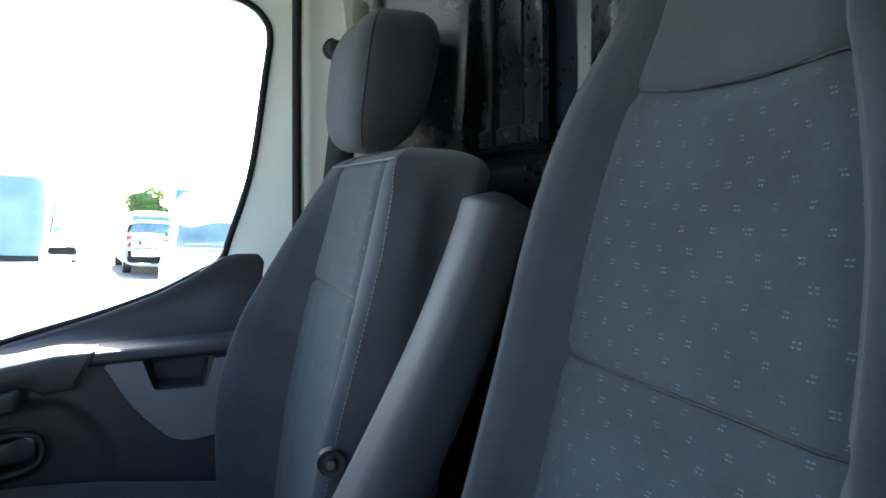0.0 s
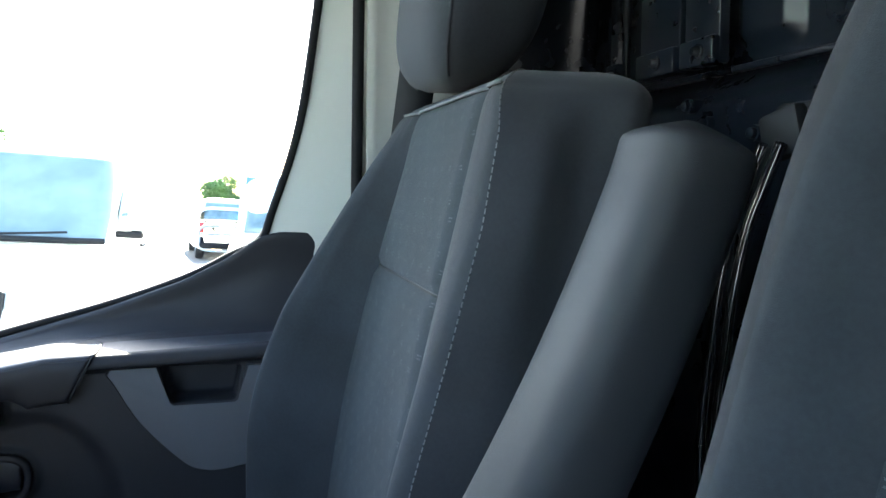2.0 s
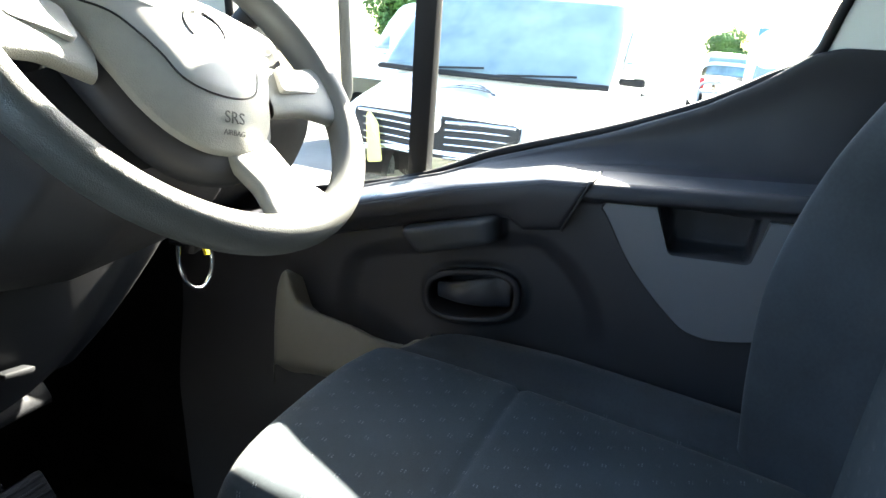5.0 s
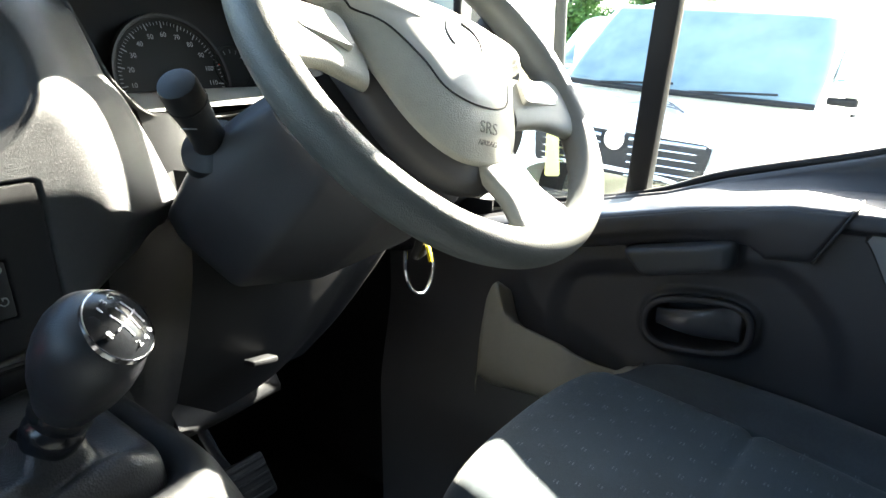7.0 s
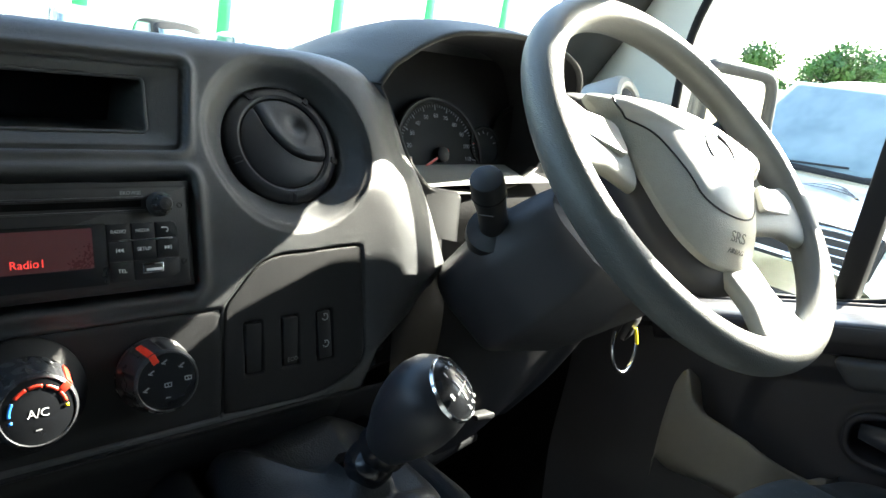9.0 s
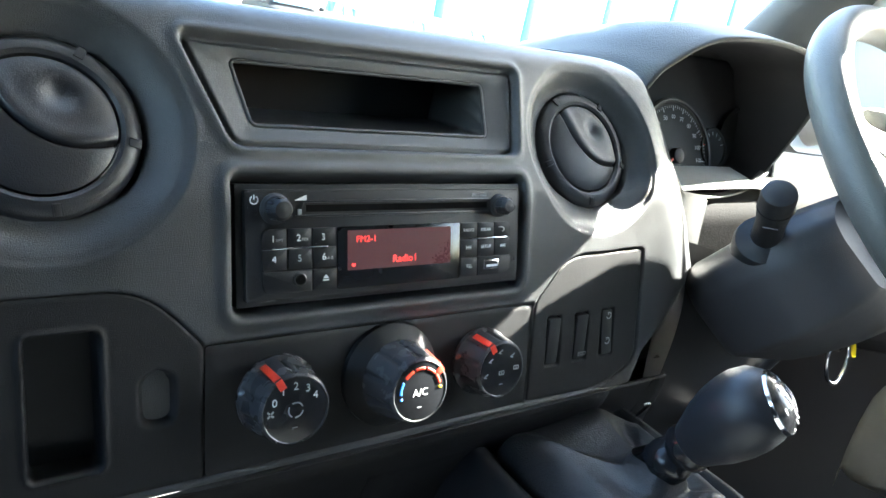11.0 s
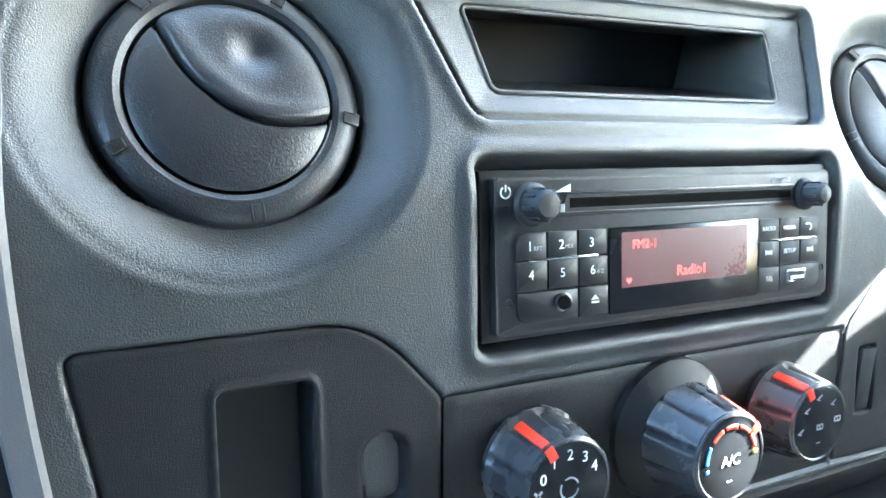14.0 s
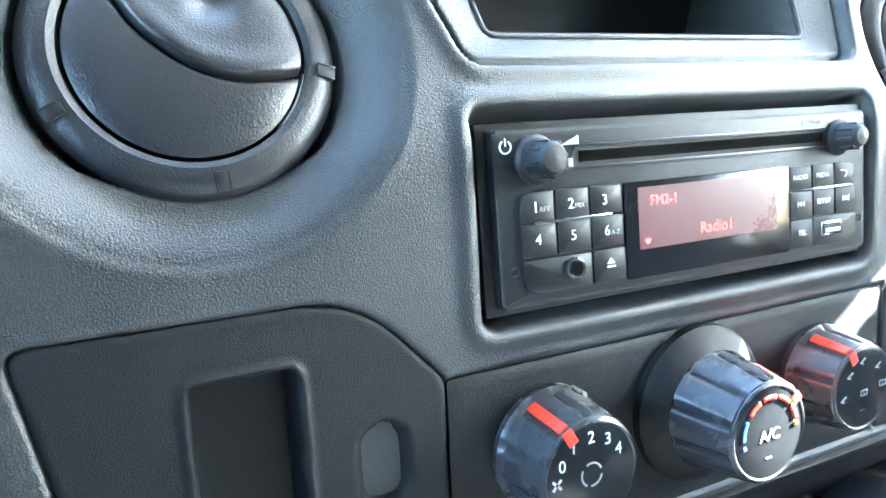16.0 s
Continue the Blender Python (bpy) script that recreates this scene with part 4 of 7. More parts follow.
for x, z in ((0.5187, 1.6893), (0.5189, 1.6547), (0.6940, 1.6890), (0.6945, 1.6553)):
    turned("release_hole", [(0.0018, 0.0004), (0.0014, 0.0005), (0.0012, -0.004), (0.0001, -0.004)], rad(x, z, 0.0), M_DEEP, radio, "", 16)


# ---- steering wheel ----
WM = Matrix(((1, 0, 0, 1.1225), (0, 0.640, -0.768, 0.3441), (0, 0.768, 0.640, 1.7207), (0, 0, 0, 1))) @ Matrix.Rotation(radians(-18), 4, "Z")
WMa = np.array(WM)


def wl(p):
    return np.asarray(p, float) @ WMa[:3, :3].T + WMa[:3, 3]


wheel = thing("steering_wheel", "grey leather-grained three-spoke van steering wheel", "steering wheel")
wa = np.linspace(0, 2 * np.pi, 120, endpoint=False)
rim_r = 0.0155 + 0.0012 * np.exp(-((np.abs(np.angle(np.exp(1j * (wa - np.pi / 2)))) - 1.15) / 0.25) ** 2)
ring_pts = np.stack([0.1785 * np.cos(wa), 0.1785 * np.sin(wa), 0 * wa], -1)
up_w = tuple(WMa[:3, 2])
surface("rim", tube(wl(ring_pts), rim_r, 24, True, 1.12, up_w), M_WHEEL, wheel, "dark leather-grained rim", wrap_u=True, wrap_v=True)


def spoke(pts, widths, thick, name="spoke", mat=None):
    p = np.array(pts, float)
    n = 20
    line = spline(p, n)
    w = np.interp(np.linspace(0, 1, n), np.linspace(0, 1, len(widths)), widths)
    t = np.gradient(line, axis=0)
    t /= np.linalg.norm(t, axis=1)[:, None]
    side = np.cross(t, np.array((0, 0, 1.0)))
    side /= np.linalg.norm(side, axis=1)[:, None]
    a = np.linspace(0, 2 * np.pi, 24, endpoint=False)
    ca, sa = np.sign(np.cos(a)) * np.abs(np.cos(a)) ** 0.6, np.sign(np.sin(a)) * np.abs(np.sin(a)) ** 0.7
    g = line[:, None] + (ca[None, :, None] * w[:, None, None]) * side[:, None] + sa[None, :, None] * thick * np.array((0, 0, 1.0))
    surface(name, wl(g), mat or M_HUB, wheel, wrap_v=True)


for s in (1, -1):
    spoke([(s * 0.084, -0.012, -0.010), (s * 0.125, -0.010, -0.004), (s * 0.176, -0.008, 0.0)], [0.030, 0.027, 0.040], 0.009)
    part("spoke_insert", prism(rounded([(s * 0.098, -0.020), (s * 0.150, -0.012), (s * 0.152, 0.010), (s * 0.104, 0.012)], 0.006), 0.006, 0.0015, WM @ Matrix.Translation((0, 0, 0.0015))), M_HUB_SMOOTH, wheel, "smooth pale grey switch insert")
spoke([(0.028, -0.078, -0.010), (0.043, -0.125, -0.004), (0.060, -0.166, 0.0)], [0.032, 0.028, 0.050], 0.009)


def dome(outline, z0, height, power, n=26, center=(0, 0)):
    """A pillow over an outline."""
    o = np.array(outline, float)
    s = np.linspace(1, 0, n)[:, None, None]
    c = np.array(center, float)
    q = c + (o[None] - c) * s
    h = z0 + height * (1 - s[..., 0] ** power) + 0 * q[..., 0]
    return np.concatenate([q, h[..., None]], -1)


half = [(-0.126, 0.036), (-0.118, 0.026), (-0.104, 0.018), (-0.091, -0.004), (-0.077, -0.034), (-0.063, -0.064), (-0.045, -0.086), (-0.022, -0.099), (0.0, -0.1015)]
crown = [(0.0, 0.068), (-0.045, 0.064), (-0.090, 0.053), (-0.120, 0.043)]


def both(left):
    """A closed outline from its left half, listed from the top down to the bottom."""
    return left + [(-x, y) for x, y in left[-2:0:-1]]


hub_out = spline(both(crown + half) + [crown[0]], 140)[:-1]
HC = np.array((0.0, 0.0))
hub_a = np.arctan2(hub_out[:, 1] - HC[1], hub_out[:, 0] - HC[0])
hub_r = np.hypot(hub_out[:, 0] - HC[0], hub_out[:, 1] - HC[1])
ho = np.argsort(hub_a)


def hub_h(x, y):
    """Height of the airbag cover over the wheel's plane."""
    rr = np.hypot(x, y) / np.interp(np.arctan2(y, x), hub_a[ho], hub_r[ho], period=2 * np.pi)
    return 0.001 + 0.031 * (1 - np.clip(rr, 0, 1) ** 3.0)


hs = np.concatenate([np.linspace(1, 0.8, 14), np.linspace(0.8, 0.0, 22)[1:]])
hd = hub_out[None] * hs[:, None, None]
hd = np.concatenate([hd, hub_h(hd[..., 0], hd[..., 1])[..., None]], -1)
lip = np.concatenate([hub_out * 0.992, np.full((len(hub_out), 1), -0.010)], 1)[None]
surface("airbag_cover", wl(np.concatenate([lip, hd])), M_HUB, wheel, "grey leather-grained airbag cover", wrap_v=True, sharp=60)
cap_half = [(0.0, 0.0625), (-0.045, 0.059), (-0.088, 0.046), (-0.106, 0.034), (-0.100, 0.022), (-0.072, 0.004), (-0.050, -0.026), (-0.037, -0.050), (-0.020, -0.061), (0.0, -0.064)]
cap_out = spline(both(cap_half) + [cap_half[0]], 120)[:-1]
cq = cap_out[None] * np.linspace(1, 0, 30)[:, None, None]
cz = hub_h(cq[..., 0], cq[..., 1]) + 0.0016 * np.clip((1 - np.linspace(1, 0, 30)) / 0.08, 0, 1)[:, None]
surface("centre_cap", wl(np.concatenate([cq, cz[..., None]], -1)), M_HUB_SMOOTH, wheel, "smooth pale grey centre cap", wrap_v=True)
cap_line = np.concatenate([cap_out, hub_h(cap_out[:, 0], cap_out[:, 1])[:, None] + 0.0002], 1)
surface("cap_gap", tube(wl(cap_line), 0.0009, 6, True, up=up_w), M_BLACK, wheel, wrap_u=True, wrap_v=True)
# badge: two curved bars
for s in (1, -1):
    arc = [(s * 0.019 * math.cos(a), 0.000 + 0.019 * math.sin(a), 0.0335) for a in np.linspace(radians(-35), radians(75), 14)]
    surface("emblem", tube(wl(arc), np.linspace(0.0014, 0.0030, 14), 8, False, 0.6, up_w), M_DASH_LEATHER, wheel, "raised emblem arc", wrap_v=True)
lettering("airbag_text", "SRS", 0.0135, WM @ pose(0.004, -0.0800, 0.0186, 31, 0, 0), M_DASH_LEATHER, wheel, "moulded letters")
lettering("airbag_text", "AIRBAG", 0.0062, WM @ pose(0.004, -0.0900, 0.0122, 37, 0, 0), M_DASH_LEATHER, wheel, "moulded letters")
# dark rear shell of the hub
surface("hub_shell", wl(np.stack([np.concatenate([hub_out * k, np.full((len(hub_out), 1), z)], 1) for k, z in ((0.99, -0.004), (1.10, -0.010), (1.15, -0.018), (1.10, -0.032), (0.5, -0.06))])), M_SHROUD, wheel, "dark grey rear shell of the hub", wrap_v=True)

# ---- steering column, stalks, key ----
column = thing("steering_column", "dark plastic steering column shroud with switch stalk", "steering column")
AX = WM.to_3x3() @ Vector((0, 0, 1))
col_c = Vector((1.1225, 0.3441, 1.7207)) - AX * 0.045


def col(x, y, d):
    """x across, y up in the wheel's plane, d forward along the column from behind the hub."""
    return tuple(col_c + Vector((x, 0, 0)) + Vector((0, 0.64, 0.768)) * y - AX * d)


sec0 = [(-0.148, -0.008), (-0.130, 0.010), (-0.06, 0.026), (0.06, 0.036), (0.125, 0.030), (0.142, 0.004), (0.130, -0.040), (0.085, -0.092), (-0.045, -0.100), (-0.124, -0.084), (-0.148, -0.030)]
loft = []
for d, k, dy in ((-0.012, 0.78, 0.0), (0.0, 0.86, 0.0), (0.016, 0.92, 0.0), (0.040, 0.985, 0.0), (0.052, 1.0, 0.0), (0.090, 0.98, -0.002), (0.115, 0.95, -0.002), (0.125, 0.90, -0.002), (0.128, 0.50, 0.0)):
    o = np.array(rounded([(x * k, y * k + dy) for x, y in sec0], 0.006, 4))
    loft.append([col(x * 1.04 - 0.048, y, d) for x, y in o])
surface("shroud", np.array(loft), M_SHROUD, column, "dark grey shroud", wrap_v=True, cap=False, sharp=32)
bmc = bmesh.new()
bmc.faces.new([bmc.verts.new(p) for p in loft[0]])
part("shroud_front", bmc, M_BLACK, column, smooth=False)


def stalk(base, tip, r, parent, tip_white=False):
    b, t = Vector(base), Vector(tip)
    m = Matrix.Translation(b) @ (t - b).to_track_quat("Z", "Y").to_matrix().to_4x4()
    ln = (t - b).length
    turned("stalk_boot", [(r * 2.0, -0.02), (r * 2.0, 0.002), (r * 1.85, 0.008), (r * 1.3, 0.012), (r * 1.0, 0.014)], m, M_BLACK, parent, "round rubber boot", 36)
    s = turned("stalk", [(r * 1.0, 0.0), (r * 0.92, ln * 0.45), (r * 1.0, ln * 0.62), (r * 1.05, ln * 0.70), (r * 1.06, ln * 0.93), (r * 0.98, ln * 0.985), (r * 0.8, ln), (0.0001, ln + 0.0005)], m, M_BLACK, parent, "black plastic switch stalk", 32)
    turned("stalk_ring", [(r * 1.08, ln * 0.74), (r * 1.12, ln * 0.75), (r * 1.12, ln * 0.76), (r * 1.08, ln * 0.77)], m, M_DASH_HARD, s, "", 32)
    part("stalk_mark", rbox((r * 0.9, 0.0008, 0.0004), 0, m @ Matrix.Translation((0, -r * 1.06, ln * 0.6)) @ pose(0, 0, 0, 90, 0, 0)), M_GREY_PRINT, s)
    return s


stalk((0.940, 0.408, 1.662), (0.893, 0.380, 1.713), 0.0125, column)
# opposite stalk end and round switch seen past the hub
rs = stalk((1.285, 0.43, 1.735), (1.300, 0.395, 1.765), 0.013, column)

key_thing = thing("ignition_key", "ignition key with a yellow tag and metal ring", "key")
KX, KY, KZ = 1.222, 0.440, 1.515
part("key_head", rbox((0.030, 0.012, 0.034), 0.005, pose(KX, KY, KZ + 0.012, 20, 0, 15)), M_BLACK, key_thing, "black key head")
part("tag", prism(rounded([(-0.007, -0.009), (0.008, -0.010), (0.010, 0.008), (-0.009, 0.010)], 0.003), 0.003, 0.0006, pose(KX - 0.006, KY - 0.012, KZ + 0.004, 78, 8, 30)), M_YELLOW, key_thing, "bright yellow plastic tag")
loop = spline([(KX - 0.030, KY, KZ + 0.010), (KX - 0.033, KY - 0.002, KZ - 0.012), (KX - 0.026, KY - 0.004, KZ - 0.034), (KX - 0.008, KY - 0.005, KZ - 0.043), (KX + 0.010, KY - 0.003, KZ - 0.034), (KX + 0.018, KY - 0.001, KZ - 0.018), (KX + 0.016, KY, KZ - 0.002)], 40)
pipe("ring", loop, 0.0024, M_CHROME, key_thing, "bent steel wire ring", sides=10, up=(0, 1, 0))

# lower surround of the column: a dark tapering panel with a rounded outer edge and a pale lip along its foot
knee = thing("knee_panel", "black grained plastic panel below the steering column", "knee panel")
LE = spline([(0.955, 0.470, 1.640), (0.962, 0.466, 1.570), (0.952, 0.468, 1.500), (0.940, 0.480, 1.430), (0.937, 0.484, 1.405)], 40)
RE = spline([(1.235, 0.462, 1.580), (1.215, 0.460, 1.535), (1.187, 0.469, 1.500), (1.150, 0.484, 1.460), (1.112, 0.503, 1.424)], 40)
kg = []
for u in np.linspace(0, 1, 30):
    bow = 0.016 * math.sin(math.pi * u) + 0.010 * ramp(np.float64(u), 0.80, 0.92) * ramp(np.float64(u), 1.0, 0.95)
    kg.append([(l[0] + (r[0] - l[0]) * u, l[1] + (r[1] - l[1]) * u + 0.018 - bow, l[2] + (r[2] - l[2]) * u) for l, r in zip(LE, RE)])
for k in range(1, 9):
    kg.append([(r[0] + 0.016 * math.sin(k * 0.22), r[1] + 0.018 + 0.020 * k, r[2] - 0.002 * k) for r in RE])
kp = surface("panel", np.array(kg), M_BLACK, knee, "black grained panel", sharp=45)
left_side = [[(p[0] + (0.868 - p[0]) * k / 6, p[1] + 0.018 + (0.444 - p[1] - 0.018) * k / 6, p[2] - 0.02 * k / 6) for p in LE] for k in range(7)]
surface("side", np.array(left_side), M_BLACK, knee, "black panel beside the column")
foot = np.array(spline([(0.930, 0.478, 1.412), (0.985, 0.496, 1.400), (1.045, 0.524, 1.384), (1.101, 0.549, 1.369)], 30))
fg = [foot + np.array(o) for o in ((0.0, 0.020, 0.030), (0.0, 0.006, 0.014), (0.0, 0.0, 0.004), (0.0, 0.001, -0.003), (0.0, 0.010, -0.006), (0.0, 0.07, -0.010))]
surface("foot_lip", np.array(fg), M_DASH_HARD, knee, "dull grey lip along the foot")
part("ledge", rbox((0.034, 0.014, 0.006), 0.002, pose(1.012, 0.468, 1.457, 0, 12, 10)), M_DASH_HARD, knee, "small grey ledge")

# ---- instrument cluster ----
cluster = thing("instrument_cluster", "hooded instrument cluster with a round speedometer", "instrument cluster")
# hood: a brow sweeping from the end of the centre fascia over the dials
brow = [(0.912, 0.537, 1.772), (0.920, 0.532, 1.787), (0.932, 0.528, 1.797), (0.952, 0.522, 1.811), (0.978, 0.516, 1.822), (1.008, 0.511, 1.826), (1.040, 0.508, 1.828), (1.075, 0.505, 1.827), (1.108, 0.503, 1.822), (1.138, 0.503, 1.810), (1.152, 0.506, 1.796), (1.158, 0.511, 1.779), (1.156, 0.519, 1.752), (1.146, 0.527, 1.725), (1.128, 0.530, 1.700)]
sill = [(1.128, 0.530, 1.700), (1.09, 0.524, 1.684), (1.04, 0.516, 1.678), (0.99, 0.508, 1.679), (0.960, 0.502, 1.682), (0.942, 0.499, 1.688), (0.929, 0.499, 1.701), (0.920, 0.503, 1.716), (0.916, 0.520, 1.745), (0.912, 0.537, 1.772)]
arch, low_arch = spline(brow, 70), spline(sill, 44)
arch_c = np.array([1.035, 1.745])


def brow_row(line, k, dy, dz=0.0):
    q = line.copy()
    q[:, [0, 2]] = arch_c + (q[:, [0, 2]] - arch_c) * k
    q[:, 1] += dy
    q[:, 2] += dz
    return q


fall = ramp(arch[:, 2], 1.70, 1.80)
hood_rows = []
for k, dy, dz in ((1.0, 0.0, 0.0), (1.010, -0.0035, 0.0005), (1.028, -0.0045, 0.001), (1.050, -0.0015, 0.001), (1.075, 0.008, 0.001), (1.11, 0.026, 0.002), (1.15, 0.052, 0.003), (1.19, 0.090, 0.0), (1.23, 0.15, -0.010), (1.28, 0.25, -0.035)):
    q = brow_row(arch, k, dy, dz)
    q[:, 1] += 0.02 * (k - 1) * 10 * (1 - fall) * (arch[:, 0] > 1.1)
    hood_rows.append(q)
surface("hood", np.array(hood_rows), M_DASH_LEATHER, cluster, "grey grained hood over the dials")
surface("hood_lip", np.array([brow_row(low_arch, k, dy) for k, dy in ((0.985, 0.006), (1.0, 0.0), (1.012, -0.003), (1.035, -0.001), (1.06, 0.012))]), M_DASH_LEATHER, cluster, "pale lip under the dials")
ring_all = np.concatenate([arch[:-1], low_arch[:-1]])
surface("hood_lining", np.array([brow_row(ring_all, k, dy) for k, dy in ((1.002, 0.001), (0.995, 0.012), (0.975, 0.035), (0.955, 0.07), (0.94, 0.10))]), M_DEEP, cluster, "matt black lining", wrap_v=True)
# foot of the fascia edge running down beside the column
part("hood_foot", prism(rounded([(0.930, 1.700), (0.944, 1.687), (0.985, 1.680), (0.985, 1.60), (0.960, 1.616), (0.946, 1.648)], 0.004), 0.03, 0.003, pose(0, 0.528, 0, 90, 0, 0)), M_DASH, cluster, "grey foot of the hood")
part("dial_back", rbox((0.235, 0.01, 0.15), 0.004, pose(1.040, 0.600, 1.740, -14, 0, 0)), M_DEEP, cluster, "matt black backing")
DM = Matrix.Translation((1.022, 0.574, 1.707)) @ pose(0, 0, 0, 90 - 16, 0, 0)
M_DIAL = material("dial_black", (0.007, 0.008, 0.008), 0.6, spec=0.2, mottle=0.15)
dialp = turned("dial", [(0.0001, 0.0), (0.055, 0.0), (0.056, 0.001), (0.058, 0.001), (0.058, -0.01)], DM, M_DIAL, cluster, "black speedometer dial with pale figures", 64)
for i in range(0, 61):
    a = 205 - i * (230 / 60)
    big = i % 5 == 0
    q = DM @ Matrix.Rotation(radians(a), 4, "Z") @ Matrix.Translation((0.0505 if big else 0.052, 0, 0.0006))
    part("tick", rbox((0.006 if big else 0.003, 0.0009 if big else 0.0005, 0.0003), 0, q), M_GREY_PRINT, dialp, smooth=False)
for i in range(0, 12):
    a = 205 - i * (230 / 12)
    lettering("figure", str(i * 10 if i else 0), 0.0065, DM @ Matrix.Translation((0.0415 * math.cos(radians(a)), 0.0415 * math.sin(radians(a)), 0.0006)), M_GREY_PRINT, dialp, depth=0.0001)
qn = DM @ Matrix.Rotation(radians(207), 4, "Z")
nd = part("needle", prism([(-0.010, -0.0016), (0.046, -0.0006), (0.046, 0.0006), (-0.010, 0.0016)], 0.0012, 0, qn @ Matrix.Translation((0, 0, 0.004))), M_RED, cluster, "red needle")
turned("needle_hub", [(0.0085, 0.0), (0.008, 0.007), (0.006, 0.0085), (0.0001, 0.009)], DM, M_BLACK, cluster, "", 28)
turned("dial_rim", [(0.0565, 0.0), (0.0575, 0.003), (0.0600, 0.0035), (0.0615, 0.0)], DM, M_BLACK, cluster, "", 64)
D2 = Matrix.Translation((1.092, 0.577, 1.717)) @ pose(0, 0, 0, 90 - 16, 0, 0)
turned("small_gauge", [(0.0001, 0.0), (0.020, 0.0), (0.021, 0.002), (0.023, 0.002), (0.023, -0.004)], D2, M_DIAL, cluster, "small black gauge", 40)
for i in range(7):
    a = 170 - i * 26
    part("tick", rbox((0.004, 0.0007, 0.0003), 0, D2 @ Matrix.Rotation(radians(a), 4, "Z") @ Matrix.Translation((0.016, 0, 0.0006))), M_GREY_PRINT if i else M_RED, cluster, smooth=False)
D3 = Matrix.Translation((1.165, 0.580, 1.707)) @ pose(0, 0, 0, 90 - 16, 0, 0)
turned("rev_dial", [(0.0001, 0.0), (0.055, 0.0), (0.056, 0.002), (0.060, 0.002), (0.060, -0.01)], D3, M_DIAL, cluster, "black rev counter dial", 56)
cl = [[(x, 0.568 - 0.058 * v, 1.694 - 0.012 * v + 0.004 * math.cos((x - 1.065) * 8)) for v in np.linspace(0, 1, 12)] for x in np.linspace(0.945, 1.14, 30)]
M_CLEAR = material("clear_lens_plastic", (0.34, 0.35, 0.35), 0.3, mottle=0.2)
surface("lens_sill", np.array(cl), M_CLEAR, cluster, "dusty clear plastic sill under the dials")
kn = []
for x in np.linspace(0.62, 1.56, 40):
    line = [(x, 0.55, 1.69), (x, 0.51, 1.668), (x, 0.505, 1.64), (x, 0.52, 1.58), (x, 0.59, 1.50), (x, 0.78, 1.40), (x, 0.93, 1.2), (x, 0.97, 0.95)]
    kn.append(spline(line, 40))
surface("knee_panel", np.array(kn), M_CARPET, dash, "black knee panel under the steering column")
kick = [[(1.500 - 0.012 * math.sin(math.pi * u), y, z) for u, z in zip(np.linspace(0, 1, 10), np.linspace(0.93, 1.52, 10))] for y in np.linspace(0.52, 0.99, 10)]
surface("kick_panel", np.array(kick), M_CARPET, dash, "black carpeted footwell side", thick=0.004)
tp = []
for x in np.linspace(0.86, 1.47, 40):
    b = math.exp(-((x - 1.065) / 0.22) ** 4)
    tp.append([(x, y, 1.797 - 0.03 * ramp(np.float64(y), 0.6, 1.0) - 0.09 * (1 - b) * ramp(np.float64(x), 1.15, 1.35)) for y in np.linspace(0.62, 1.0, 20)])
surface("dash_top", np.array(tp), M_DASH_LEATHER, dash, "grey grained top of the dashboard")
# demister grille and round vent at the driver's end
v3 = turned("end_vent", [(0.0001, -0.004), (0.024, -0.002), (0.026, 0.004), (0.032, 0.006), (0.038, 0.004), (0.042, -0.004), (0.042, -0.05)], pose(1.36, 0.575, 1.777, 72, 0, 8), M_HUB_SMOOTH, dash, "round pale-rimmed end vent", 48)
turned("end_vent_flap", [(0.0001, 0.004), (0.018, 0.002), (0.0235, -0.002)], pose(1.36, 0.572, 1.778, 72, 0, 8), M_BLACK, v3, "", 36)
for i in range(9):
    part("demister_slat", rbox((0.0035, 0.05, 0.004), 0.001, pose(0.775 + i * 0.0085, 0.548, 1.7895, 0, 0, 8)), M_BLACK, dash)

# ---- gear lever and console ----
gear = thing("gear_lever", "black gear lever with chrome-ringed shift pattern knob", "gear lever")
ga = Vector((0.12, -0.56, 0.82)).normalized()
gk = Vector((0.784, 0.308, 1.592))
gm = Matrix.Translation(gk) @ ga.to_track_quat("Z", "Y").to_matrix().to_4x4()
turned("knob", [(0.0001, 0.0285), (0.0095, 0.0272), (0.0170, 0.0232), (0.0225, 0.0170), (0.0254, 0.0085), (0.0262, -0.001), (0.0254, -0.012), (0.0228, -0.024), (0.0190, -0.034), (0.0162, -0.042), (0.0145, -0.046), (0.0001, -0.046)], gm, M_VENT, gear, "black egg-shaped knob", 48)
ba = Vector((0.32, -0.73, 0.60)).normalized()
by = (Vector((0, 0, 1)) - ba * ba.z).normalized()
bx = by.cross(ba)
bmx = Matrix.Translation(gk) @ Matrix((bx, by, ba)).transposed().to_4x4() @ Matrix.Rotation(radians(18), 4, "Z")


def crest(x, y, r=0.0294):
    return bmx @ Matrix.Translation((x, y, math.sqrt(r * r - x * x - y * y)))


dome_r = np.linspace(0.0001, 0.0192, 10)
plt = turned("badge", [(r, math.sqrt(0.0292 ** 2 - r * r)) for r in dome_r], bmx, M_GLOSS, gear, "black shift pattern plate", 48)
turned("badge_ring", [(r, math.sqrt(k * k - r * r)) for r, k in ((0.0190, 0.0291), (0.0192, 0.0297), (0.0197, 0.0297), (0.0201, 0.0280))], bmx, M_CHROME, gear, "thin chrome badge ring", 48)
for x in (-0.0055, 0.0, 0.0055):
    for k in range(6):
        part("pattern", rbox((0.0009, 0.0024, 0.0005), 0.0001, crest(x, -0.0062 + 0.0025 * k)), M_GREY_PRINT, plt)
